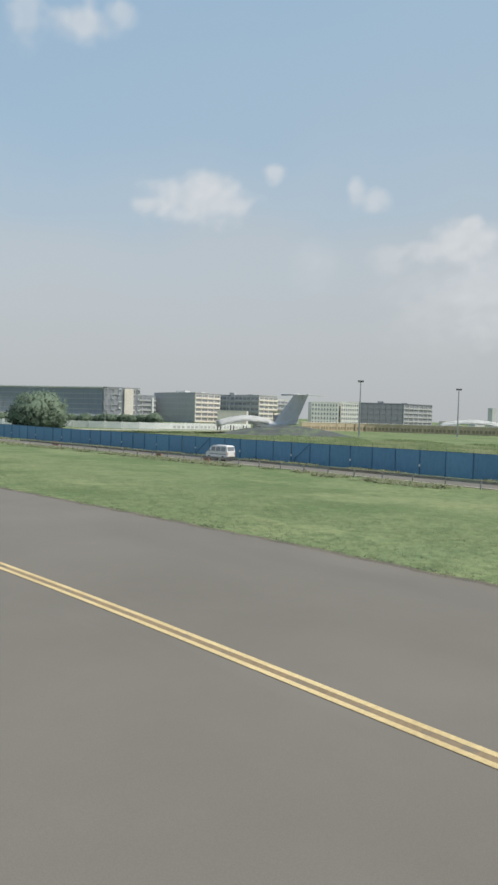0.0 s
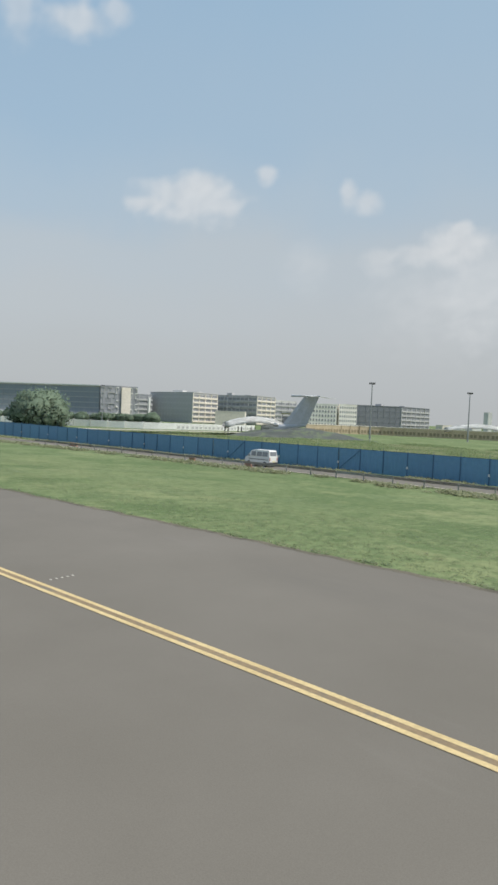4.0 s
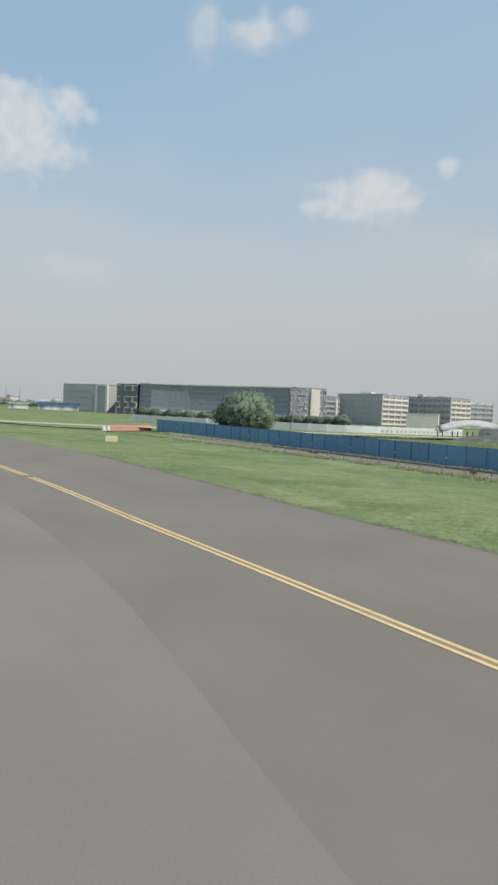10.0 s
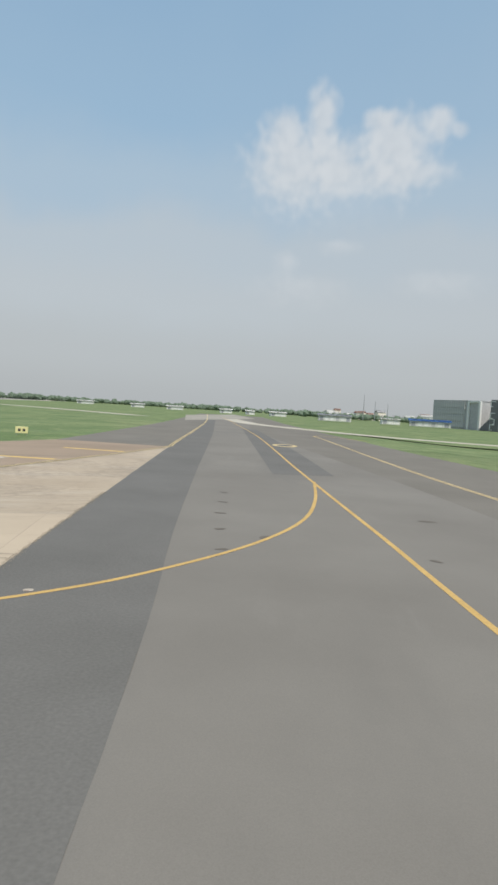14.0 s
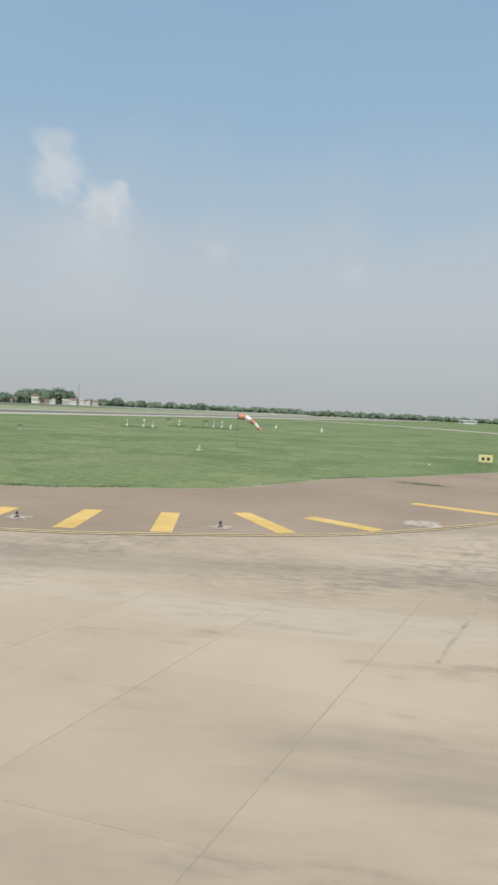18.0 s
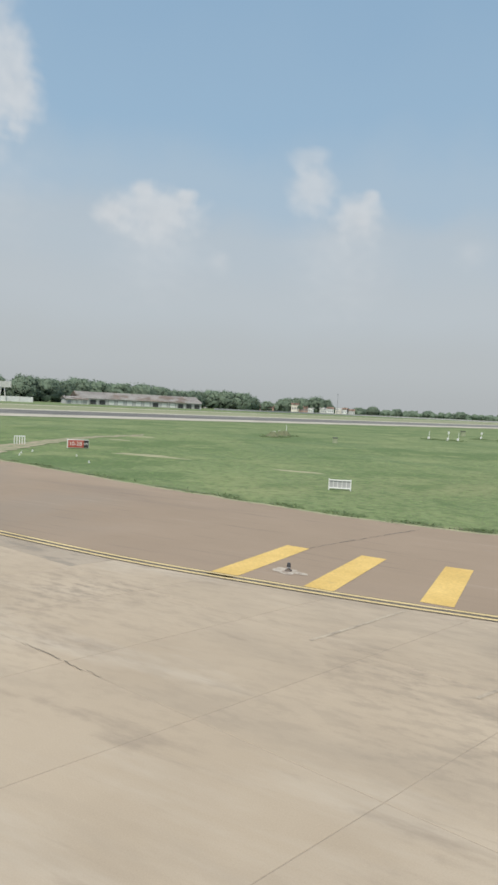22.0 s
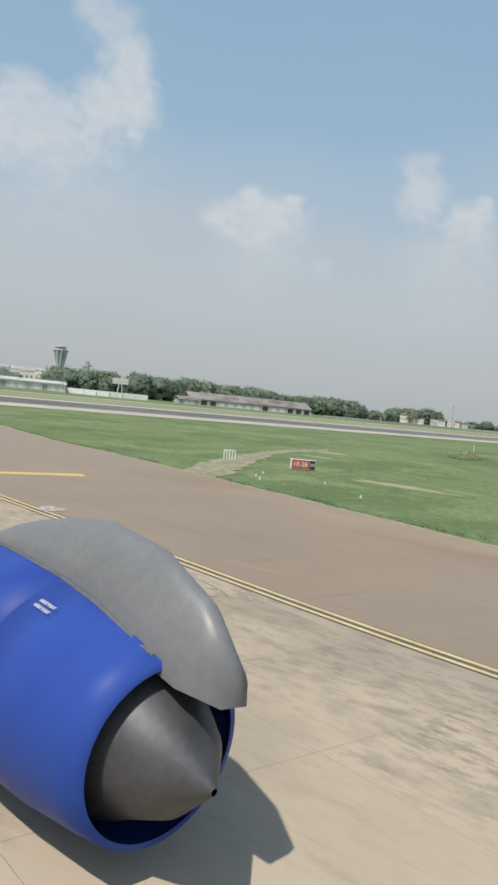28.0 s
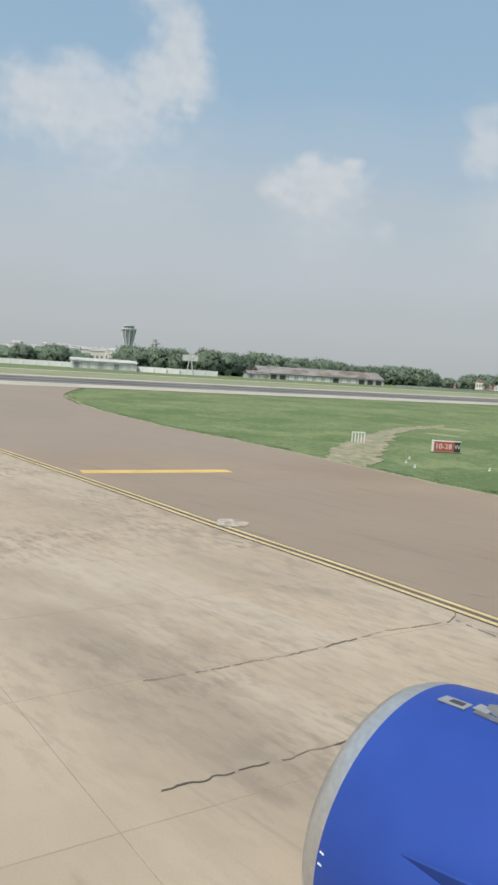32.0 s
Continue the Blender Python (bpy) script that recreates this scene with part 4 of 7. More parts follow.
for line in ([(-22.3, 46.7), (-20.16, 46.95), (-18.0, 47.1)], [(-22.05, 46.3), (-19.94, 46.43), (-18.0, 46.62)]):
    paint("tyre_mark", [(ragged(spline(line, 0.2), 0.02, 2.0), 0.11, 0.006, 0)], TYRE_GREY, "faint grey tyre mark across the concrete")
# block of worn white numerals beside the line, and a worn sign painted on the lane
for k in range(5):
    bm = box(bmesh.new(), (0, 0, 0), (0.05, 0.10, 0.004))
    tagged(part("worn_number_bar", bm, WHITE_PAINT, None, "", pose(6.9 + k * 0.17, 24.05 + k * 0.03, 0.012, 0, 0, -5 + 6 * (k % 2))), "small worn white painted mark", "marking", "worn white marks", "structure")
bm = bmesh.new()
bmesh.ops.create_circle(bm, cap_ends=True, segments=20, radius=1.0, matrix=Matrix.Translation((-10.9, 113.5, 0.016)) @ Matrix.Diagonal((1.6, 3.0, 1, 1)))
tagged(new("painted_roundel", mesh_of("painted_roundel", bm, LINE_YELLOW)), "faded pale painted oval on asphalt", "marking", kind="structure")
bm = bmesh.new()
bmesh.ops.create_circle(bm, cap_ends=True, segments=20, radius=1.0, matrix=Matrix.Translation((-10.9, 113.5, 0.020)) @ Matrix.Diagonal((1.05, 1.9, 1, 1)))
tagged(new("roundel_centre", mesh_of("roundel_centre", bm, PATCH)), "dark centre of a faded painted oval", "marking", kind="structure")

# ---- service road, rail and blue hoarding ----
FENCE = [(57.0, 10), (54.9, 39.1), (54.3, 47.3), (53.6, 55.6), (50.4, 90), (46.6, 122), (41.8, 154.4)]
fence_line = spline(FENCE, 0.5)
bm = band(bmesh.new(), [Vector((p.x, p.y)) for p in spline([(57.0, -40), *FENCE[:-1], (44.5, 140)], 2)], 4.6, -0.80, 5.0)
tagged(new("service_road", mesh_of("service_road", bm, ASPHALT)), "grey asphalt perimeter service road", "road", kind="structure")
for off in (2.75, 7.25):
    bm = band(bmesh.new(), [Vector((p.x, p.y)) for p in spline([(57.0, -40), *FENCE[:-1], (44.5, 140)], 2)], 0.35, -0.785, off)
    tagged(new("road_edge", mesh_of("road_edge", bm, SAND)), "pale dusty edge of the service road", "road", kind="structure")


def along(line, step, start=0.0):
    """Places at even steps along a line, with the heading there."""
    out, run, want = [], 0.0, start
    for a, b in zip(line, line[1:]):
        d = (b - a).length
        while want <= run + d:
            p = a + (b - a) * ((want - run) / d)
            out.append((p, math.degrees(math.atan2(b.y - a.y, b.x - a.x))))
            want += step
        run += d
    return out


PANEL = 2.77


def hoarding_meshes():
    bm = bmesh.new()
    n = 14                                  # shallow ribs of the profiled sheet
    cols = []
    for i in range(n + 1):
        for k in (-0.25, 0.25):
            x = -PANEL / 2 + 0.04 + (PANEL - 0.08) * min(max((i + k) / n, 0), 1)
            y = 0.010 if i % 2 else -0.010
            cols.append([bm.verts.new((x, y, z)) for z in (0.05, 2.42)])
    for p, q in zip(cols, cols[1:]):
        bm.faces.new((p[0], q[0], q[1], p[1]))
    panel = mesh_of("panel", bm, BLUE_SHEET)
    post = mesh_of("post", rod(box(bmesh.new(), (0, 0, 1.25), (0.07, 0.07, 2.5)), (0.02, 0, 2.45), (0.02, 0.0, 2.85), 0.012, seg=5), BLUE_DARK)
    rail = mesh_of("rail", box(box(bmesh.new(), (0, -0.035, 1.3), (PANEL, 0.03, 0.05)), (0, -0.02, 2.43), (PANEL, 0.05, 0.05)), BLUE_DARK)
    brace = mesh_of("brace", rod(bmesh.new(), (-PANEL / 2, -0.05, 0.15), (PANEL / 2, -0.05, 2.35), 0.03, seg=6), BLUE_DARK)
    return panel, post, rail, brace


def build_hoarding():
    panel, post, rail, brace = hoarding_meshes()
    hoarding = thing("hoarding", pose(54, 50, -0.85), "tall blue sheet-metal hoarding fence on steel posts", "fence")
    inv = hoarding.matrix_basis.inverted()
    for i, (p, a) in enumerate(along(fence_line, PANEL, 0.0)):
        base = -0.85 + 0.35 * smooth01(90, 155, p.y)
        m = inv @ pose(p.x, p.y, base, 0, 0, a + noise.noise((i * 0.7, 0, 0)) * 2.0)
        part("post", post, None, hoarding, at=m)
        if i < len(along(fence_line, PANEL, 0.0)) - 1:
            mid = m @ Matrix.Translation((PANEL / 2, 0, 0))
            part("panel", panel, None, hoarding, at=mid)
            part("rail", rail, None, hoarding, at=mid)
            if i % 3 == 1:
                part("tag", PANES_TAG[0], None, hoarding, at=m)
            if i in (15, 16, 21, 22):
                part("brace", brace, None, hoarding, at=mid @ (Matrix.Identity(4) if i in (16, 22) else Matrix.Rotation(math.pi, 4, "Z")))


PANES_TAG = [mesh_of("tag", box(bmesh.new(), (0, 0.05, 0.95), (0.16, 0.03, 0.22), bevel=0.01), WHITE)]
build_hoarding()


def build_guard_rail():
    rail_thing = thing("guard_rail", pose(46, 45, -0.8), "low grey steel guard rail with a folded beam beside the road", "railing")
    inv = rail_thing.matrix_basis.inverted()
    line = [p + Vector((-8.2, 0)) for p in spline([(57.5, -30), *FENCE[:-1]], 1.0)]
    post = mesh_of("post", box(bmesh.new(), (0, 0, 0.27), (0.09, 0.07, 0.74)), DULL_STEEL)
    bm = bmesh.new()                                  # folded beam: two ridges with a valley between
    fold = [(0.0, 0.40), (-0.05, 0.44), (-0.05, 0.49), (0.0, 0.53), (-0.05, 0.57), (-0.05, 0.62), (0.0, 0.66)]
    ends = [[bm.verts.new((x, y - 0.04, z)) for y, z in fold] for x in (0.0, 3.02)]
    for k in range(len(fold) - 1):
        bm.faces.new((ends[0][k], ends[0][k + 1], ends[1][k + 1], ends[1][k]))
    bmesh.ops.solidify(bm, geom=bm.faces[:], thickness=0.006)
    beam = mesh_of("beam", bm, DULL_STEEL)
    for p, a in along(line, 3.0, 0.0)[:44]:
        m = inv @ pose(p.x, p.y, -0.78, 0, 0, a)
        part("post", post, None, rail_thing, at=m)
        part("beam", beam, None, rail_thing, at=m)


build_guard_rail()

# ---- buildings ----
PANES = {}


def pane_mesh(w, h, material):
    key = (round(w, 2), round(h, 2), material.name)
    if key not in PANES:
        PANES[key] = mesh_of("pane", box(bmesh.new(), (0, 0, 0), (w, 0.12, h), bevel=0.02), material)
    return PANES[key]


def facade(parent, a, b, origin, z0, z1, floors, bays, style, trim, pane):
    """One face of a building from plan point a to b, seen from its right-hand side: storeys of bands and panes."""
    a, b = Vector(a), Vector(b)
    run, length = (b - a).normalized(), (b - a).length
    turn = math.degrees(math.atan2(run.y, run.x))
    out = Vector((run.y, -run.x))
    high = (z1 - z0) / floors
    wide = length / bays

    def at(s, z, proud):
        p = a + run * s + out * proud
        return pose(p.x - origin[0], p.y - origin[1], z - origin[2], 0, 0, turn)

    ph, pw = {"bands": (high * 0.46, wide * 0.86), "glass": (high * 0.86, wide * 0.94), "punched": (high * 0.5, wide * 0.5), "blocks": (high * 0.8, wide * 0.8)}[style]
    me = pane_mesh(pw, ph, pane)
    for f in range(floors):
        zc = z0 + (f + 0.5) * high
        for k in range(bays):
            if style == "blocks" and (f * 3 + k * 5 + (f * k) % 3) % 3 == 0:
                continue
            part("window", me, None, parent, at=at((k + 0.5) * wide, zc + high * 0.04, 0.05))
        if style == "bands":
            part("floor_band", box(bmesh.new(), (0, 0, 0), (length + 0.5, 0.7, high * 0.36), bevel=0.04), trim, parent, at=at(length / 2, zc - high * 0.36, 0.2))
            for k in range(0, bays + 1, 2):
                part("pier", box(bmesh.new(), (0, 0, 0), (0.55, 0.62, high), bevel=0.04), trim, parent, at=at(k * wide, zc, 0.18))
        if style == "blocks":
            for k in range(bays):
                if (f * 7 + k * 5 + f * k) % 4 != 1:
                    side = 1 if (f * 3 + k) % 2 else -1
                    part("facade_frame", box(box(box(bmesh.new(), (0, 0, high * 0.44), (wide, 0.5, high * 0.13)), (side * wide * 0.44, 0, 0), (wide * 0.12, 0.5, high)), (side * wide * 0.25, 0, -high * 0.44), (wide * 0.5, 0.5, high * 0.13)), trim, parent, at=at((k + 0.5) * wide, zc, 0.2))
    if style == "glass":
        bm = bmesh.new()
        for k in range(bays + 1):
            box(bm, (k * wide - length / 2, 0, 0), (0.18, 0.24, z1 - z0))
        part("mullions", bm, trim, parent, at=at(length / 2, (z0 + z1) / 2, 0.06))


def block(name, pts, z0, z1, wall, label, category="building", parapet=0.5, extra=()):
    """A flat-roofed building with a plan outline; extra lists its worked faces."""
    cx, cy = sum(p[0] for p in pts) / len(pts), sum(p[1] for p in pts) / len(pts)
    origin = (cx, cy, z0)
    house = thing(name, pose(*origin), label, category)

    def prism(scale, lo, hi):
        bm = bmesh.new()
        low = [bm.verts.new(((p[0] - cx) * scale, (p[1] - cy) * scale, lo)) for p in pts]
        top = [bm.verts.new(((p[0] - cx) * scale, (p[1] - cy) * scale, hi)) for p in pts]
        n = len(pts)
        for i in range(n):
            bm.faces.new((low[i], low[(i + 1) % n], top[(i + 1) % n], top[i]))
        bm.faces.new(top)
        bm.faces.new(list(reversed(low)))
        bmesh.ops.recalc_face_normals(bm, faces=bm.faces[:])
        return bm

    part("wall", prism(1.0, 0, z1 - z0), wall, house)
    part("roof", prism(1.012, z1 - z0, z1 - z0 + parapet), wall, house)
    for a, b, floors, bays, style, trim, pane in extra:
        facade(house, a, b, origin, z0 + 0.8, z1 - 0.4, floors, bays, style, trim, pane)
    return house, origin


def roof_boxes(house, origin, z, spots, material):
    for x, y, sx, sy, sz in spots:
        part("plant_box", box(bmesh.new(), (x - origin[0], y - origin[1], z - origin[2] + sz / 2), (sx, sy, sz), 20, bevel=0.05), material, house)


Z0 = -0.9
# glass-fronted block with a convex front
front = [(131, 446), (136, 437), (143, 431.5), (155, 421), (169, 404), (183, 386), (197, 363)]
back = [(215, 395), (190, 430), (160, 465), (140, 478)]
glassy, o = block("glass_office_building", front + back, Z0, 19.6, GREY_WALL, "long grey office building with a curved glass front")
for i, (a, b) in enumerate(zip(front, front[1:])):
    n = max(3, int(math.dist(a, b) / 3.2))
    facade(glassy, a, b, o, 3.2, 19.0, 5, n, "glass", DARK_WALL, GLASS_WALL)
    mid, tr = ((a[0] + b[0]) / 2 - o[0], (a[1] + b[1]) / 2 - o[1]), math.degrees(math.atan2(b[1] - a[1], b[0] - a[0]))
    part("cornice", box(bmesh.new(), (*mid, 19.9 - Z0), (math.dist(a, b) + 0.4, 1.8, 0.6), tr), WHITE, glassy)
    part("plinth_canopy", box(bmesh.new(), (*mid, 3.4), (math.dist(a, b) + 0.4, 2.4, 0.8), tr), WHITE, glassy)
for x, y in ((155, 421),):
    part("recess_joint", box(bmesh.new(), (x - o[0], y - o[1], 11.0), (2.6, 0.8, 15.6), -50), DARK_WALL, glassy)
patterned, o = block("patterned_office_building", [(120, 463), (129, 446), (140, 462), (131, 480)], Z0, 19.0, DARK_GLASS, "dark office block with white framed window pattern",
                     extra=[((120, 463), (129, 446), 5, 5, "blocks", WHITE, DARK_GLASS)])
finned, o = block("finned_office_building", [(96, 520), (113, 489), (118, 478), (150, 500), (120, 545)], Z0, 18.6, GREY_WALL, "grey office block with fine vertical fins and a white frame",
                  extra=[((96, 520), (111, 492), 4, 14, "glass", PALE, GREY_WALL)])
for x, y in ((113, 488.5), (117.6, 478.5)):
    part("white_frame", box(bmesh.new(), (x - o[0], y - o[1], 9.8), (1.6, 1.6, 19.4), -60), WHITE, finned)
part("white_frame", box(bmesh.new(), (115.3 - o[0], 483.5 - o[1], 19.2), (12, 1.6, 1.2), -65), WHITE, finned)
tower_block, o = block("white_office_building", [(197, 362), (206, 359.5), (219, 356), (226, 380), (205, 388)], Z0, 19.8, DARK_WALL, "dark and white office block with stacked window frames",
                       extra=[((197.4, 362), (205.6, 359.7), 6, 4, "blocks", GREY_WALL, GLASS), ((206, 359.5), (209, 358.7), 5, 2, "blocks", WHITE, GLASS), ((214.5, 357.2), (219, 356), 6, 3, "blocks", WHITE, GLASS)])
part("white_slab", box(bmesh.new(), (211.8 - o[0], 357.4 - o[1], 10.2), (5.6, 1.4, 20.4), -15, bevel=0.05), CREAM, tower_block)
gap, o = block("low_office_building", [(232, 400), (257, 397), (262, 412), (236, 418)], Z0, 17.0, DARK_WALL, "dark office block with a white lattice frame",
               extra=[((240, 399), (257, 397), 5, 5, "bands", GREY_WALL, GLASS)])
part("white_frame", box(bmesh.new(), (254.5 - o[0], 396.9 - o[1], 9.0), (1.4, 1.4, 15), 0), WHITE, gap)
dark1, o = block("grey_office_building", [(261, 405), (266, 362), (291, 367), (286, 410)], Z0, 19.4, GREY_WALL, "grey office building with pale storey bands and dark glazing",
                 extra=[((261, 405), (266, 362), 5, 14, "glass", GREY_WALL, GREY_WALL), ((266, 362), (291, 367), 6, 8, "bands", CREAM, GLASS)])
roof_boxes(dark1, o, 19.9, [(272, 385, 6, 8, 1.5), (282, 378, 5, 5, 1.0)], PALE)
dark2, o = block("banded_office_building", [(304, 384), (315, 352), (339, 358.5), (328, 392)], Z0, 19.6, GREY_WALL, "grey office building with pale storey bands",
                 extra=[((304, 384), (315, 352), 5, 10, "bands", GREY_WALL, GLASS), ((315, 352), (339, 358.5), 6, 8, "bands", CREAM, GLASS)])
roof_boxes(dark2, o, 20.1, [(310, 375, 4, 4, 1.6), (325, 370, 8, 5, 0.9)], GREY_WALL)
small1, o = block("small_office_building", [(338, 366), (371, 368), (372, 388), (340, 388)], Z0, 18.0, PALE, "pale office block with strip windows",
                  extra=[((338, 366), (371, 368), 5, 8, "bands", GREY_WALL, GLASS)])
cream1, o = block("cream_apartment_building", [(362, 345), (377, 331), (388, 345), (372, 358)], Z0, 16.6, SUNLIT_CREAM, "cream apartment block with rows of square windows",
                  extra=[((362, 345), (376.5, 331.3), 5, 9, "punched", SUNLIT_CREAM, GLASS)])
cream2, o = block("white_apartment_building", [(378.5, 330), (391, 323.5), (402, 338), (389, 346)], Z0, 16.8, SUNLIT_CREAM, "white apartment block with rows of square windows",
                  extra=[((378.5, 330), (391, 323.5), 5, 8, "punched", SUNLIT_CREAM, GLASS)])
far1, o = block("dark_office_building", [(412, 350), (447, 323), (489, 324.5), (470, 360), (430, 375)], Z0, 17.9, SLATE, "dark blue-grey office building with gridded windows",
                extra=[((412, 350), (447, 323), 4, 9, "glass", SLATE, SLATE), ((447, 323), (489, 324.5), 5, 12, "bands", GREY_WALL, GLASS)])
roof_boxes(far1, o, 18.4, [(440, 340, 6, 5, 1.6), (470, 338, 6, 5, 1.2)], GREY_WALL)
canteen, o = block("cream_low_building", [(276, 350), (289, 335), (300, 346), (288, 360)], Z0, 7.6, CREAM, "low cream hall beside the office buildings")
block("distant_tower_block", [(615, 338), (619, 336), (622, 341), (617, 344)], Z0, 19, PALE, "slim pale tower block far off")
for i in range(9):
    x, y = 520 + i * 26, 330 - i * 14
    block("distant_house", [(x, y), (x + 9, y - 4), (x + 14, y + 6), (x + 5, y + 10)], Z0, 4.5 + 5 * abs(noise.noise((i * 1.7, 2, 0))), PALE if i % 2 else CREAM, "small pale flat-roofed house far off", "house")

# white compound wall, sandstone wall, canopies, spoil heap


def long_wall(name, pts, z0, high, material, cap, step, label):
    wall = thing(name, pose(*pts[0], z0), label, "wall")
    for (p, a) in along(spline(pts, 2.0), step):
        d = box(bmesh.new(), (step / 2, 0, high / 2), (step, 0.25, high), bevel=0.02)
        m = pose(p.x - pts[0][0], p.y - pts[0][1], 0, 0, 0, a)
        part("wall_bay", PANES.setdefault((name, "bay"), mesh_of("wall_bay", d, material)) if (name, "bay") not in PANES else PANES[(name, "bay")], None, wall, at=m)
        if (name, "pier") not in PANES:
            PANES[(name, "pier")] = mesh_of("pier", box(bmesh.new(), (0, 0, high / 2 + 0.1), (0.45, 0.45, high + 0.2), bevel=0.03), cap)
        part("pier", PANES[(name, "pier")], None, wall, at=m)
        if name == "sandstone_wall":
            if "coping" not in PANES:
                PANES["coping"] = mesh_of("coping", box(bmesh.new(), (step / 2, 0, high + 0.14), (step, 0.5, 0.28), bevel=0.03), CREAM)
                PANES["wall_recess"] = mesh_of("wall_recess", box(bmesh.new(), (0, 0, 0), (1.1, 0.1, 1.3), bevel=0.02), EARTH)
            part("coping", PANES["coping"], None, wall, at=m)
            for k in range(3):
                part("wall_recess", PANES["wall_recess"], None, wall, at=m @ pose(1.0 + 1.5 * k, -0.13, 1.3))
        if name == "compound_wall" and p.x > 128:
            if "arch" not in PANES:
                arch = ring(bmesh.new(), [(-0.02, 0.55), (0.06, 0.55), (0.06, 0.01)], 12, "Y", 0, 180)
                PANES["arch"] = mesh_of("arch_recess", box(arch, (0, 0.02, -0.4), (1.1, 0.08, 0.8)), GREY_WALL)
            for k in range(3):
                part("arch_recess", PANES["arch"], None, wall, at=m @ pose(1.2 + 1.8 * k, -0.16, 1.3))
    return wall


long_wall("compound_wall", [(70, 262), (86, 231), (101, 219), (121, 199), (150, 196), (172, 200)], -0.9, 2.3, WHITE_WALL, PALE, 6.0, "long whitewashed compound wall stained by rain")
long_wall("sandstone_wall", [(200, 196), (232, 190), (244, 168), (256, 141), (270, 110)], -0.9, 3.5, BROWN_WALL, BROWN_WALL, 5.0, "low sandstone-coloured boundary wall with piers")


def canopy(at, length, deep, high, label):
    """A shallow curved white shelter roof on posts."""
    c = thing("shelter_canopy", at, label, "shelter")
    bm = bmesh.new()
    n = 12
    rows = []
    for i in range(n + 1):
        s = i / n
        z = high - 1.9 * abs(s - 0.55) ** 1.8 * 3.2
        rows.append([bm.verts.new((length * (s - 0.5), deep * (k / 8 - 0.5), z - 1.9 * abs(k / 4 - 1) ** 2)) for k in range(9)])
    for p, q in zip(rows, rows[1:]):
        for k in range(8):
            bm.faces.new((p[k], q[k], q[k + 1], p[k + 1]))
    bmesh.ops.solidify(bm, geom=bm.faces[:], thickness=0.25)
    part("roof", bm, WHITE, c, smooth=True)
    for i in range(5):
        for y in (-deep * 0.4, deep * 0.4):
            part("post", rod(bmesh.new(), (length * (i / 4 - 0.5) * 0.9, y, 0), (length * (i / 4 - 0.5) * 0.9, y, high - 3.4), 0.18, seg=8), DARK_STEEL, c)
    return c


canopy(pose(136.8, 159.2, Z0, 0, 0, -30), 18.5, 7, 5.8, "curved white membrane shelter roof on posts")
canopy(pose(258, 152, Z0, 0, 0, -55), 26, 9, 6.6, "curved white membrane shelter roof beside the wall")


def heap(at, sx, sy, sz, material, label):
    """A mound whose skirts run out level with the ground."""
    bm = bmesh.new()
    rings, spokes, grid = 22, 56, []
    for i in range(rings + 1):
        u = i / rings
        row = []
        for k in range(spokes):
            a = math.tau * k / spokes
            x, y = u * math.cos(a), u * math.sin(a)
            f = 1 + 0.22 * noise.noise((math.cos(a) * 1.4 + sx, math.sin(a) * 1.4, 0.5))
            rough = 1 + 0.30 * noise.noise((x * 3.1, y * 3.1, sx)) + 0.13 * noise.noise((x * 9, y * 9, 2.0))
            row.append(bm.verts.new((x * sx * f, y * sy * f, sz * rough * (0.5 + 0.5 * math.cos(math.pi * u)) - 0.06)))
        grid.append(row)
    for p, q in zip(grid, grid[1:]):
        for k in range(spokes):
            bm.faces.new((p[k], p[(k + 1) % spokes], q[(k + 1) % spokes], q[k]))
    bmesh.ops.remove_doubles(bm, verts=grid[0], dist=0.001)
    bmesh.ops.recalc_face_normals(bm, faces=bm.faces[:])
    ob = new("earth_mound", mesh_of("earth_mound", bm, material, True))
    ob.matrix_basis = at
    return tagged(ob, label, "earth mound")


heap(pose(133.5, 137.5, -0.9, 0, 0, -43), 25, 11, 3.0, DARK_EARTH, "long dark grey spoil heap")
heap(pose(60.5, 92, -0.9, 0, 0, -60), 3.0, 1.6, 1.1, EARTH, "small rubble heap behind the hoarding")

# ---- parked transport aircraft: tail and rear body ----


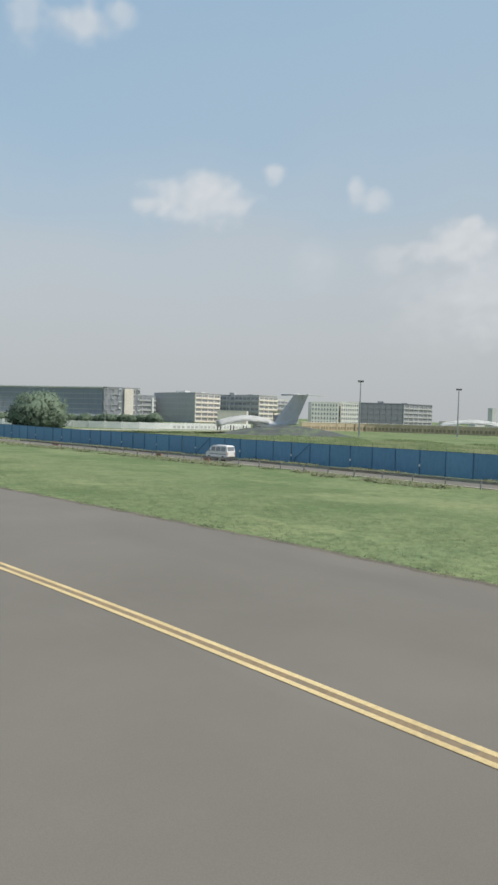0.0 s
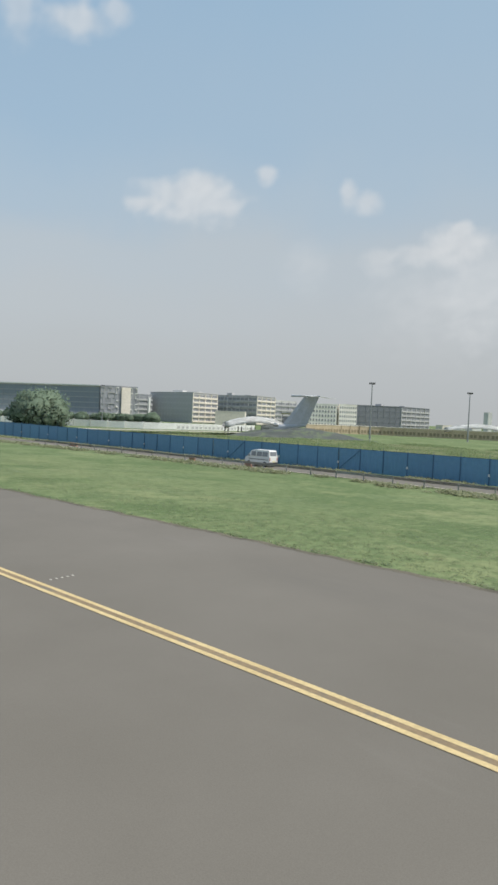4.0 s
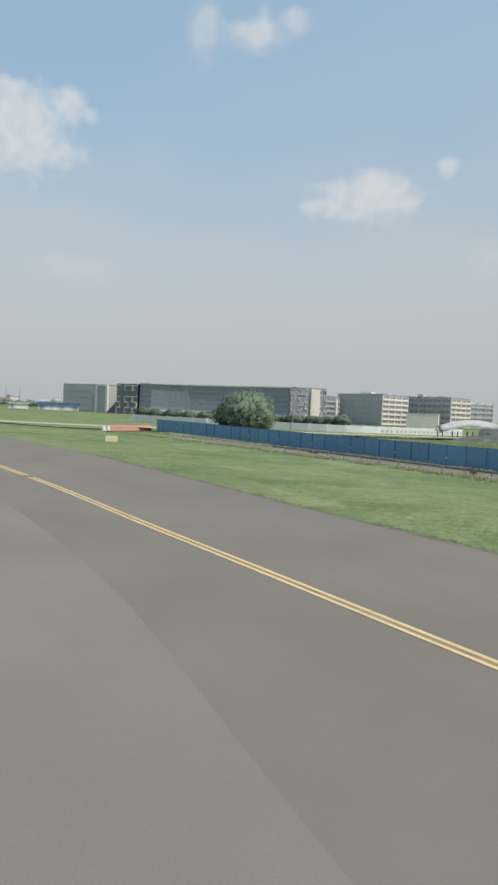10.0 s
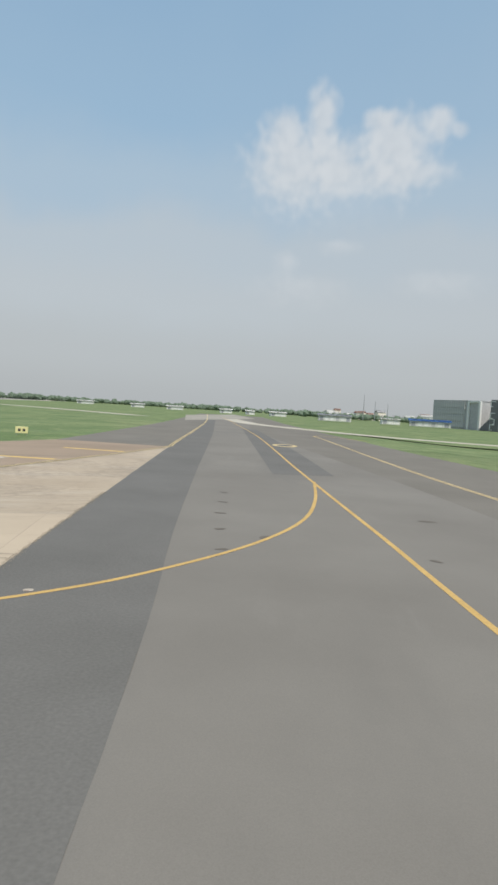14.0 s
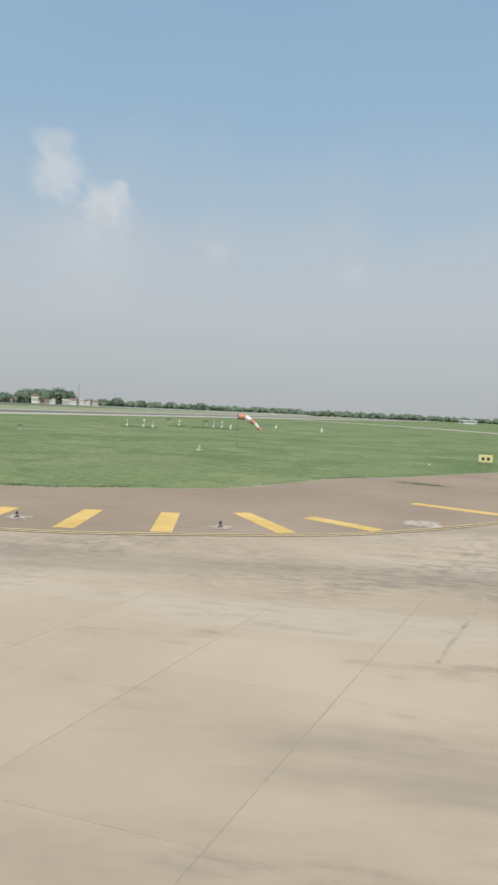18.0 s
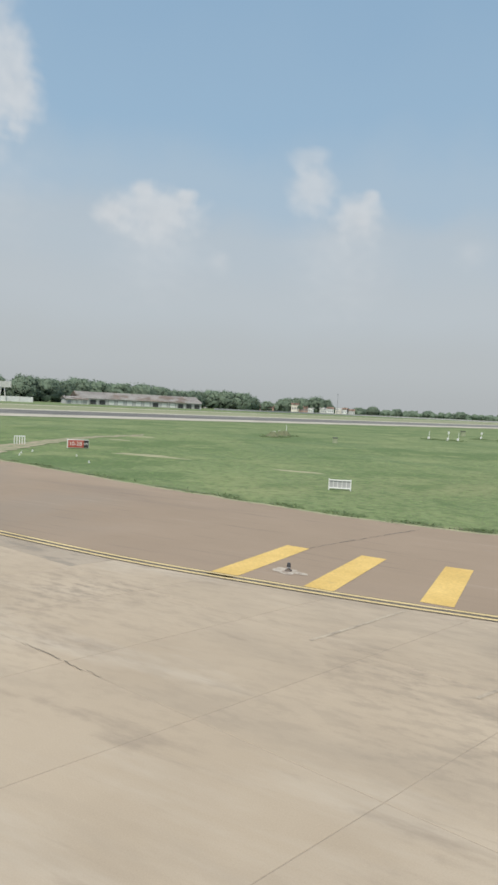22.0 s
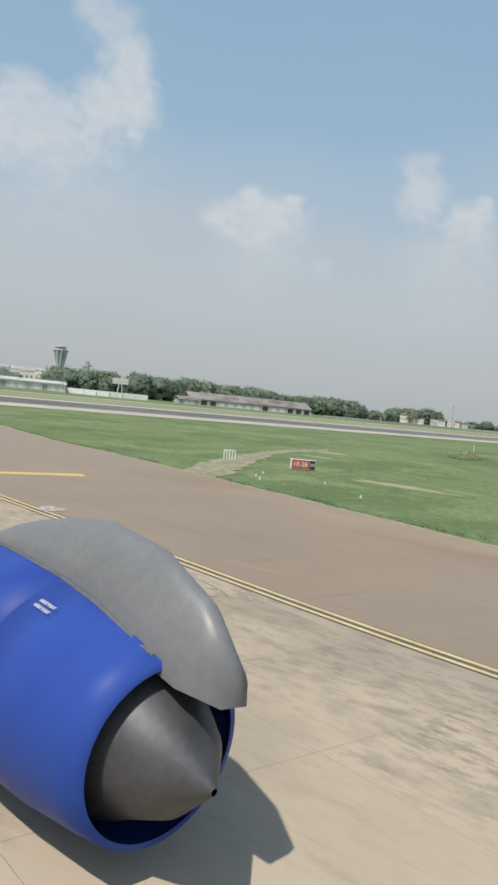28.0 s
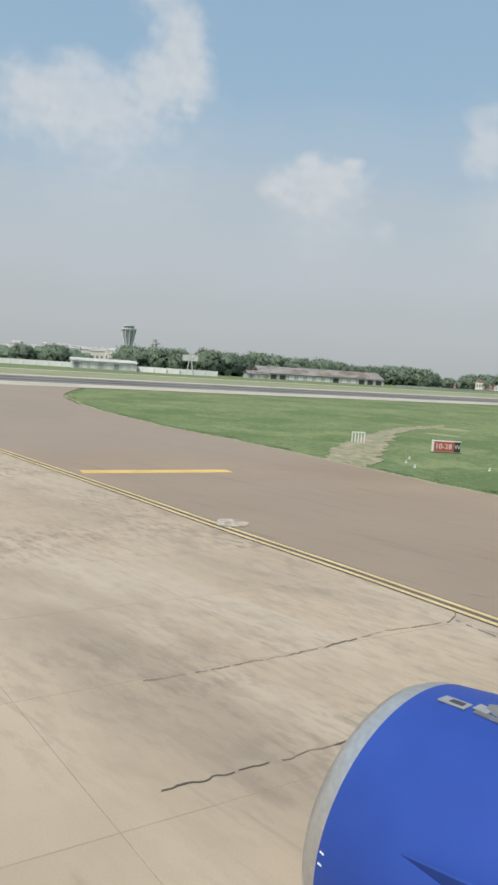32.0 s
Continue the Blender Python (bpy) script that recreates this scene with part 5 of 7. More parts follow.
def tail_aircraft(at, label):
    t = thing("transport_aircraft", at, label, "aircraft")
    bm = bmesh.new()                                  # rear fuselage, rising towards the tail
    prof = [(-9, 1.5, 2.2), (-5, 1.4, 2.5), (0, 0.8, 3.4), (3.5, 0.3, 4.0)]
    rows = [[bm.verts.new((x, r * math.cos(k * math.pi / 8), zc + r * math.sin(k * math.pi / 8))) for k in range(16)] for x, r, zc in prof]
    for p, q in zip(rows, rows[1:]):
        for k in range(16):
            bm.faces.new((p[k], p[(k + 1) % 16], q[(k + 1) % 16], q[k]))
    bm.faces.new(rows[0])
    bm.faces.new(rows[-1])
    bmesh.ops.recalc_face_normals(bm, faces=bm.faces[:])
    part("fuselage", bm, TAIL_GREY, t, smooth=True)

    def slab(root, tip, thick):
        bm = bmesh.new()
        lo = [[bm.verts.new((x, y * thick, z)) for x, z, y in quad] for quad in (root, tip)]
        n = len(root)
        for k in range(n):
            bm.faces.new((lo[0][k], lo[0][(k + 1) % n], lo[1][(k + 1) % n], lo[1][k]))
        bm.faces.new(lo[0])
        bm.faces.new(lo[1])
        bmesh.ops.recalc_face_normals(bm, faces=bm.faces[:])
        return bm

    part("fin", slab([(-3.6, 3.4, 0.1), (-2.0, 3.4, 1), (1.5, 3.4, 1), (3.4, 3.4, 0.1), (1.5, 3.4, -1), (-2.0, 3.4, -1)],
                     [(2.6, 12.6, 0.1), (3.6, 12.6, 0.7), (5.4, 12.6, 0.7), (6.8, 12.6, 0.1), (5.4, 12.6, -0.7), (3.6, 12.6, -0.7)], 0.42), TAIL_GREY, t)
    part("fin_cap", rod(bmesh.new(), (-1.0, 0, 12.8), (7.0, 0, 12.8), 0.36, 0.14, seg=10), TAIL_GREY, t)
    for sgn in (1, -1):
        bm = bmesh.new()
        c = [(2.0, 0, 13.0), (6.8, 0, 12.8), (8.6, sgn * 9.5, 12.3), (6.6, sgn * 9.5, 12.5)]
        bm.faces.new([bm.verts.new(p) for p in (c if sgn > 0 else c[::-1])])
        bmesh.ops.solidify(bm, geom=bm.faces[:], thickness=0.22)
        part("tailplane", bm, WHITE, t)
    for x, y in ((-8, 1.4), (-8, -1.4), (-6.5, 1.4), (-6.5, -1.4)):
        part("wheel", rod(bmesh.new(), (x, y - 0.2, 0.6), (x, y + 0.2, 0.6), 0.6, seg=14), TYRE, t)
        part("wheel_leg", rod(bmesh.new(), (x, y, 0.6), (x, y * 0.7, 2.2), 0.16, seg=8), STEEL, t)
    return t


tail_aircraft(pose(143.6, 148.4, Z0 - 0.3, 0, 0, -74) @ Matrix.Diagonal((1.2, 1, 1, 1)), "grey military transport aircraft with a tall T-tail")
tail_aircraft(pose(266, 118, Z0, 0, 0, 8), "grey military transport aircraft parked beyond the wall")


hut = thing("lookout_shelter", pose(146.5, 153.0, Z0, 0, 0, -45), "dark lookout shelter with a flat green roof", "shelter")
part("roof", box(bmesh.new(), (0, 0, 7.0), (5.4, 3.6, 0.35), bevel=0.05), PLANT, hut)
part("cabin", box(bmesh.new(), (-0.6, 0.3, 4.9), (3.0, 2.4, 2.4), bevel=0.05), DARK_WALL, hut)
part("deck", box(bmesh.new(), (0, 0, 3.6), (5.0, 3.2, 0.25), bevel=0.03), DARK_STEEL, hut)
for x in (-2.3, 2.3):
    for y in (-1.4, 1.4):
        part("post", rod(bmesh.new(), (x, y, 0), (x, y, 6.9), 0.11, seg=6), DARK_STEEL, hut)


# ---- light masts ----
def light_mast(at, high, label):
    m = thing("light_mast", at, label, "floodlight mast", "floodlight masts")
    part("pole", rod(bmesh.new(), (0, 0, 0), (0, 0, high - 0.4), 0.28, 0.13, seg=10), STEEL, m)
    part("crossbar", box(bmesh.new(), (0, 0, high - 0.5), (1.7, 0.18, 0.18)), DARK_STEEL, m)
    for k in range(4):
        part("floodlight", box(bmesh.new(), (-0.75 + 0.5 * k, -0.15, high - 0.2), (0.38, 0.3, 0.42), 0, 0.04, 20), DARK_STEEL, m)
    part("foot_plate", box(bmesh.new(), (0, 0, 0.06), (0.9, 0.9, 0.12), bevel=0.02), STEEL, m)
    return m


light_mast(pose(165, 136, Z0, 0, 0, -45), 17.8, "tall grey floodlight mast with four lamps")
light_mast(pose(206, 126, Z0, 0, 0, -45), 17.0, "tall grey floodlight mast with four lamps")
light_mast(pose(184, 336, Z0, 0, 0, -30), 20.0, "tall grey floodlight mast before the offices")
for x, y in ((286, 350), (-604, 113), (-470, 420)):
    light_mast(pose(x, y, Z0, 0, 0, -30), 19.5, "tall grey floodlight mast far off")

# ---- trees ----


def tree_meshes(seed, high, wide, clumps, leaves, leaf=0.03, low=0.16, dome=0.30):
    """A tapered trunk with limbs, and a crown of leaf sprays on uneven clumps."""
    rnd = random.Random(seed)
    bm = bmesh.new()
    fork = high * 0.26
    rod(bm, (0, 0, -0.3), (0.1, 0, fork), high * 0.032, high * 0.022, 8)
    tips = []
    for k in range(7):
        a = k * 0.9 + rnd.random() * 0.6
        r = wide * (0.22 + 0.2 * rnd.random())
        tip = (math.cos(a) * r, math.sin(a) * r, fork + (high - fork) * (0.35 + 0.4 * rnd.random()))
        rod(bm, (0.1, 0, fork * (0.8 + 0.2 * rnd.random())), tip, high * 0.016, high * 0.005, 6)
        tips.append(tip)
    trunk = mesh_of("trunk", bm, BARK)
    pos, faces = [], []
    centres = []
    for k in range(clumps):
        a, u = rnd.random() * math.tau, rnd.random()
        z = low * high + high * (1 - low) * (0.04 + 0.84 * u)
        reach = wide * 0.5 * math.sqrt(max(0.05, 1 - ((u - 0.26) / 0.80) ** 2)) * (dome + (0.92 - dome) * math.sqrt(rnd.random()))
        centres.append((Vector((math.cos(a) * reach, math.sin(a) * reach, z)), wide * (0.09 + 0.09 * rnd.random())))
    for k in range(leaves):
        c, r = centres[k % clumps]
        d = Vector((rnd.gauss(0, 1), rnd.gauss(0, 1), rnd.gauss(0, 0.8)))
        p = c + d.normalized() * r * (0.55 + 0.75 * rnd.random())
        s = wide * leaf * (0.7 + 0.8 * rnd.random())
        q = Euler((rnd.random() * 2.4 - 1.2, rnd.random() * 2.4 - 1.2, rnd.random() * 6.3)).to_matrix()
        i = len(pos)
        for ux, uy in ((-1, -0.6), (0.2, -0.9), (1.1, 0.1), (0.1, 0.9), (-0.8, 0.5)):
            pos.append(p + q @ Vector((ux * s, uy * s, 0)))
        faces.append((i, i + 1, i + 2, i + 3, i + 4))
    bm2 = bmesh.new()                                   # dense inner masses
    for c, r in centres:
        made = bmesh.ops.create_icosphere(bm2, subdivisions=2, radius=r * 0.62, matrix=Matrix.Translation(c))
        for v in made["verts"]:
            v.co += (v.co - c) * 0.5 * noise.noise(v.co * (5 / wide))
    me = bpy.data.meshes.new("inner")
    bm2.to_mesh(me)
    bm2.free()
    base = len(pos)
    pos += [v.co.copy() for v in me.vertices]
    faces += [tuple(base + i for i in f.vertices) for f in me.polygons]
    bpy.data.meshes.remove(me)
    crown = bpy.data.meshes.new("crown")
    crown.from_pydata([tuple(p) for p in pos], [], faces)
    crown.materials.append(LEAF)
    crown.shade_smooth()
    mid = Vector((0, 0, high * 0.42))                   # leaves turn outwards from the crown's middle
    sides = []
    for k, p in enumerate(pos):
        c = centres[(k // 5) % clumps][0] if k < base else mid
        sides.append(((p - mid).normalized() * 0.8 + (p - c).normalized() * 0.45 + Vector((0, 0, 0.25))).normalized())
    crown.normals_split_custom_set_from_vertices(sides)
    return trunk, crown


def plant_tree(at, meshes, label, group="", squash=(1, 1, 1)):
    t = thing("tree", at @ Matrix.Diagonal((*squash, 1)), label, "tree", group)
    part("trunk", meshes[0], None, t)
    part("crown", meshes[1], None, t)
    return t


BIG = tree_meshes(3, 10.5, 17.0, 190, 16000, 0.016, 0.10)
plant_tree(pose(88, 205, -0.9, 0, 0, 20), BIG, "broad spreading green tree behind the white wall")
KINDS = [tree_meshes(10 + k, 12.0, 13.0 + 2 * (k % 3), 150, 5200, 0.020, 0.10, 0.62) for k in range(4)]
rnd = random.Random(5)
# scrub and trees before the office buildings
for k in range(44):
    s = k / 43
    x, y = 122 + 92 * s + rnd.uniform(-4, 4), 425 - 75 * s + rnd.uniform(-6, 0) - 12
    plant_tree(pose(x, y, -1.0, 0, 0, rnd.random() * 360), KINDS[k % 4], "small green tree in front of the offices", "office trees", (0.46, 0.46, 0.30 + 0.12 * rnd.random()))
plant_tree(pose(213, 330, -1.0), KINDS[1], "round green tree in front of the offices", "office trees", (0.6, 0.6, 0.5))
plant_tree(pose(102, 236, -1.0), KINDS[2], "dark green bush beside the white wall", "office trees", (0.5, 0.5, 0.36))
# western tree line beyond the runway
WEST_TREES = [(-560, 40, 1.2), (-552, 62, 1.25), (-556, 118, 1.5), (-552, 135, 1.6), (-550, 150, 1.55), (-543, 172, 1.6), (-548, 186, 1.5), (-560, 205, 1.55), (-569, 223, 1.75), (-566, 240, 1.6), (-560, 256, 1.5), (-548, 271, 1.6),
              (-556, 290, 1.5), (-575, 312, 1.35), (-590, 335, 1.3), (-600, 352, 1.45), (-598, 369, 1.55), (-590, 382, 1.5), (-582, 394, 1.4), (-592, 412, 1.2), (-600, 438, 0.9), (-596, 460, 1.25), (-586, 472, 1.3), (-576, 484, 1.5), (-580, 500, 1.3),
              (-590, 522, 1.0), (-575, 545, 1.1), (-571, 563, 1.4), (-560, 590, 1.2), (-545, 625, 1.15), (-520, 650, 1.2)]
for k, (x, y, s) in enumerate(WEST_TREES):
    s *= 0.66 if y > 510 else 1.0
    plant_tree(pose(x, y, -0.3, 0, 0, rnd.random() * 360), KINDS[k % 4], "dense dark green tree beyond the runway", "trees beyond the runway", (s * 1.15, s * 1.15, s * 0.98))


def woods(name, line, deep, count, high, label):
    """A far wood: many low crowns joined into one mesh."""
    r = random.Random(len(name) + count)
    bm = bmesh.new()
    pts = spline(line, 8)
    for k in range(count):
        p = pts[int(r.random() * (len(pts) - 1))]
        s = high * (0.55 + 0.5 * r.random())
        c = Vector((p.x + r.uniform(-deep, deep), p.y + r.uniform(-deep, deep), s * 0.5))
        made = bmesh.ops.create_icosphere(bm, subdivisions=2, radius=1.0, matrix=Matrix.Translation(c) @ Matrix.Diagonal((s * 0.62, s * 0.62, s * 0.52, 1)))
        for v in made["verts"]:
            v.co += (v.co - c) * (0.55 * noise.noise(v.co * 0.28) + 0.25 * noise.noise(v.co * 0.9))
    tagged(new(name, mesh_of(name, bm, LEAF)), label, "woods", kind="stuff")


# far belts share the foliage colour that is paled for haze
woods("far_woods_west", [(-640, 420), (-560, 620), (-450, 715), (-337, 880), (-300, 900)], 25, 300, 7.5, "belt of far trees, haze mixed into its dark green")
woods("far_woods_north", [(-330, 885), (-245, 1005), (-160, 960), (-60, 900), (40, 860), (110, 840)], 30, 300, 6.8, "belt of far trees, haze mixed into its dark green")
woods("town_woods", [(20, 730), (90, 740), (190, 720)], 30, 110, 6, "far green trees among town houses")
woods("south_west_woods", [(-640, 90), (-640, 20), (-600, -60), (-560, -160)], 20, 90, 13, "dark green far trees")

# ---- far sheds, town and western buildings ----


def shed(at, length, deep, eaves, ridge, wall, roof, label, bays=6, pale_bays=None):
    s = thing("shed", at, label, "shed")
    part("wall", box(bmesh.new(), (0, 0, eaves / 2), (length, deep, eaves)), wall, s)
    bm = bmesh.new()
    for sgn in (1, -1):
        v = [(-length / 2 - 1, sgn * (deep / 2 + 1), eaves - 0.1), (length / 2 + 1, sgn * (deep / 2 + 1), eaves - 0.1), (length / 2 + 1, 0, ridge), (-length / 2 - 1, 0, ridge)]
        bm.faces.new([bm.verts.new(p) for p in (v if sgn < 0 else v[::-1])])
    bmesh.ops.solidify(bm, geom=bm.faces[:], thickness=0.2)
    part("roof", bm, roof, s)
    for k in range(bays):
        x = -length / 2 + (k + 0.5) * length / bays
        # panels on the wall face; dark ones stand for shade inside open bays
        part("opening", box(bmesh.new(), (x, -deep / 2 - 0.05, eaves * 0.42), (length / bays * 0.6, 0.15, eaves * 0.7), bevel=0.02), (WHITE if k in pale_bays else DARK_STEEL) if pale_bays else (DARK_WALL if k % 5 == 0 else GREY_WALL if k % 5 == 3 else WHITE), s)
        part("pillar", box(bmesh.new(), (x + length / bays / 2, -deep / 2 - 0.2, eaves / 2), (0.5, 0.4, eaves)), PALE, s)
    return s


shed(pose(-497, 243, -0.1, 0, 0, 84), 94, 26, 4.4, 9.2, GREY_WALL, ROOF, "long old hangar with a rusted sheet roof", 14, (3, 4, 5, 6, 7, 9, 10))
shed(pose(-476, 187, -0.1, 0, 0, 84), 14, 16, 3.4, 5.4, GREY_WALL, ROOF, "low open lean-to beside the hangar", 4)
shed(pose(-470, 84, -0.1, 0, 0, 90), 38, 14, 5.0, 6.6, PALE, WHITE_WALL, "low white hall behind the airfield wall", 8)
shed(pose(19.5, 453, -0.1, 0, 0, 0), 20, 10, 3.6, 4.4, PALE, DARK_WALL, "grey-white shed on the far grass", 6)
shed(pose(55, 455, -0.1, 0, 0, 0), 11, 8, 3.4, 3.8, WHITE_WALL, PALE, "small white shed on the far grass", 3)
BLUE_ROOF = surface("blue_roof_sheet", (0.04, 0.11, 0.30), (0.06, 0.15, 0.36), 0.2, 0.6, 0.05)
shed(pose(78, 446, -0.1, 0, 0, -8), 24, 9, 3.4, 4.6, PALE, BLUE_ROOF, "long shed with a blue sheet roof", 6)
for x, y, w in ((-18, 546, 12), (-60, 560, 9), (-40, 552, 6), (-110, 610, 14), (-150, 640, 12), (-215, 690, 16)):
    shed(pose(x, y, -0.1, 0, 0, 10), w, 8, 3.0, 3.8, WHITE_WALL, PALE, "small white shed at the field's far end", 3)
# cream wall panels of the airfield boundary, west
long_wall("boundary_wall", [(-520, -40), (-498, 66), (-462, 118), (-455, 152)], -0.1, 3.3, WHITE_WALL, PALE, 8.0, "long pale concrete panel wall behind the runway")
long_wall("field_wall", [(-478, 300), (-484, 345), (-520, 460), (-500, 560), (-400, 700)], -0.1, 1.3, GREY_WALL, GREY_WALL, 12.0, "low grey boundary wall behind the runway")


def billboard(at):
    b = thing("billboard", at, "pale rectangular sign board on two legs", "billboard")
    part("board", box(bmesh.new(), (0, 0, 10.3), (9.6, 0.6, 3.6), bevel=0.05), PALE, b)
    for k in range(8):
        part("rib", box(bmesh.new(), (-4.2 + 1.2 * k, -0.36, 10.3), (0.12, 0.12, 3.4)), STEEL, b)
    for x in (-0.9, 0.9):
        part("leg", rod(bmesh.new(), (x * 2.0, 0, 0), (x, 0, 8.6), 0.32, 0.26, seg=8), PALE, b)


billboard(pose(-450, 133.5, -0.1, 0, 0, 74))


TOWER_SKIN = surface("blue_grey_tower_cladding", (0.30, 0.335, 0.385), (0.38, 0.415, 0.465), 0.15, 0.5, 0.0)


def control_tower(at):
    t = thing("control_tower", at, "flared grey and white airport control tower", "tower")
    bm = ring(bmesh.new(), [(0, 4.6), (8, 3.4), (16, 3.0), (24, 3.8), (30, 5.0), (34.6, 6.2)], 24, "Z")
    part("shaft", bm, TOWER_SKIN, t, "blue-grey tower shaft", smooth=True)
    for k in range(10):
        a = math.tau * k / 10
        rib = rod(rod(bmesh.new(), (3.3 * math.cos(a), 3.3 * math.sin(a), 8), (3.4 * math.cos(a), 3.4 * math.sin(a), 20), 0.28, seg=6), (3.4 * math.cos(a), 3.4 * math.sin(a), 20), (6.5 * math.cos(a), 6.5 * math.sin(a), 34.6), 0.34, seg=6)
        part("rib", rib, WHITE_WALL, t)
    part("rim", ring(bmesh.new(), [(34.4, 5.6), (34.4, 6.7), (35.4, 6.8), (35.4, 5.2)], 24, "Z"), WHITE, t)
    part("cab_glass", ring(bmesh.new(), [(35.4, 4.4), (37.4, 4.9)], 16, "Z"), GLASS, t)
    part("cab_roof", ring(bmesh.new(), [(37.4, 5.1), (37.9, 5.1), (38.1, 0.01)], 16, "Z"), WHITE, t)


control_tower(pose(-647, 130, -0.1))
half = thing("unfinished_tower", pose(-760, 178, -0.1), "grey tower frame rising behind the trees", "tower")
for k in range(5):
    part("column", box(bmesh.new(), (-6 + 3.0 * k, 0, 15 + (k % 2)), (1.0, 3, 30 + 2 * (k % 2)), 20), GREY_WALL, half)
part("slab", box(bmesh.new(), (0, 0, 27.5), (15, 5, 1.0), 20), GREY_WALL, half)


def house(at, w, d, h, wall, roof, label):
    t = thing("house", at, label, "house", "houses among trees")
    part("wall", box(bmesh.new(), (0, 0, h / 2), (w, d, h)), wall, t)
    bm = bmesh.new()
    for sgn in (1, -1):
        v = [(-w / 2 - 0.4, sgn * (d / 2 + 0.4), h - 0.1), (w / 2 + 0.4, sgn * (d / 2 + 0.4), h - 0.1), (w / 2 + 0.4, 0, h + d * 0.28), (-w / 2 - 0.4, 0, h + d * 0.28)]
        bm.faces.new([bm.verts.new(p) for p in (v if sgn < 0 else v[::-1])])
    bmesh.ops.solidify(bm, geom=bm.faces[:], thickness=0.2)
    part("roof", bm, roof, t)
    for k in range(3):
        part("window", pane_mesh(w * 0.16, h * 0.3, GLASS), None, t, at=pose(-w * 0.3 + w * 0.3 * k, -d / 2 - 0.04, h * 0.55))


TILE = surface("terracotta_roof", (0.34, 0.225, 0.185), (0.43, 0.30, 0.25), 0.5, 0.85, 0.2)
PINK = surface("pink_render", (0.42, 0.26, 0.22), (0.52, 0.34, 0.29), 0.2, 0.85, 0.05)
for x, y, w, h, wall, roof in ((-600, 438, 15, 4.5, PINK, TILE), (-582, 461, 8, 8.5, CREAM, TILE), (-577, 468, 9, 6.5, PINK, TILE), (-564, 484, 7, 5, PALE, PALE), (-559, 490, 7, 6, WHITE_WALL, TILE), (-553, 496, 6, 5.5, CREAM, PALE), (-549, 501, 6, 6, WHITE_WALL, TILE), (-572, 474, 7, 5, WHITE_WALL, PALE), (-637, 381, 12, 11, CREAM, PALE), (-544, 506, 6, 5, PALE, TILE)):
    house(pose(x, y, -0.3, 0, 0, 42 + 17 * math.sin(x)), w, 6, h, wall, roof, "pale house with a pitched roof among trees")
rnd = random.Random(11)
for k in range(34):
    x, y = 40 + k * 7.5 + rnd.uniform(-6, 6), 800 + rnd.uniform(-40, 60)
    house(pose(x, y, -0.3, 0, 0, rnd.uniform(-30, 30)), rnd.uniform(7, 14), 8, rnd.uniform(4.5, 9.5), rnd.choice([PALE, CREAM, WHITE_WALL]), rnd.choice([PALE, GREY_WALL, TILE]), "pale town house on the far skyline")
for k in range(16):
    x, y = -690 + rnd.uniform(-30, 30), 20 + k * 7 + rnd.uniform(-5, 5)
    house(pose(x, y, -0.3, 0, 0, 80 + rnd.uniform(-20, 20)), rnd.uniform(8, 16), 9, rnd.uniform(12, 17), rnd.choice([PALE, CREAM, WHITE_WALL]), PALE, "pale town house beyond the tower")
for x, y, h in ((66, 700, 26), (78, 705, 20), (90, 700, 18)):
    m = thing("radio_mast", pose(x, y, -0.3), "thin lattice radio mast far off", "mast", "radio masts")
    part("pole", rod(bmesh.new(), (0, 0, 0), (0, 0, h), 0.45, 0.15, seg=6), STEEL, m)
    for z in range(4, h, 4):
        part("ring_brace", box(bmesh.new(), (0, 0, z), (0.9, 0.9, 0.15)), STEEL, m)

# ---- signs, boxes and lights on the grass ----


def board_sign(name, at, w, h, deep, face, label, frame_mat=WHITE, legs=2, foot=0.25):
    s = thing(name, at, label, "airfield sign")
    part("cabinet", box(bmesh.new(), (0, 0, foot + h / 2), (w, deep, h), bevel=0.015), frame_mat, s)
    part("face", box(bmesh.new(), (0, -deep / 2 - 0.004, foot + h / 2), (w - 0.08, 0.012, h - 0.08), bevel=0.003), face, s)
    for k in range(legs):
        x = (k / max(legs - 1, 1) - 0.5) * w * 0.8
        part("leg", rod(bmesh.new(), (x, 0, -0.15), (x, 0, foot), 0.03, seg=6), STEEL, s)
    return s


def letters(text, size, at, parent, material, name="lettering"):
    cu = bpy.data.curves.new(name, "FONT")
    cu.body, cu.size, cu.align_x, cu.align_y, cu.extrude = text, size, "CENTER", "CENTER", 0.004
    tmp = new(name, cu)
    me = bpy.data.meshes.new_from_object(tmp.evaluated_get(bpy.context.evaluated_depsgraph_get()))
    bpy.data.objects.remove(tmp)
    bpy.data.curves.remove(cu)
    me.materials.clear()
    me.materials.append(material)
    return part(name, me, None, parent, at=at)


SIGN_CREAM = surface("faded_sign_face", (0.64, 0.59, 0.36), (0.74, 0.69, 0.45), 2.0, 0.6, 0.02)
SIGN_TURN = 70.0
s = board_sign("runway_sign", pose(-91.5, 52.9, -0.20, 0, 0, SIGN_TURN) @ Matrix.Diagonal((0.84, 1, 0.84, 1)), 2.15, 0.85, 0.22, SIGN_RED, "red runway holding sign with white figures and a black end panel")
part("end_panel", box(bmesh.new(), (0.80, -0.122, 0.25 + 0.425), (0.48, 0.016, 0.78), bevel=0.003), SIGN_BLACK, s)
letters("10-28", 0.56, pose(-0.27, -0.128, 0.66, 90, 0, 0), s, WHITE)
letters("W", 0.46, pose(0.80, -0.136, 0.66, 90, 0, 0), s, PALE)
part("end_cap", box(bmesh.new(), (-1.06, 0, 0.68), (0.10, 0.30, 0.92), bevel=0.01), WHITE, s)
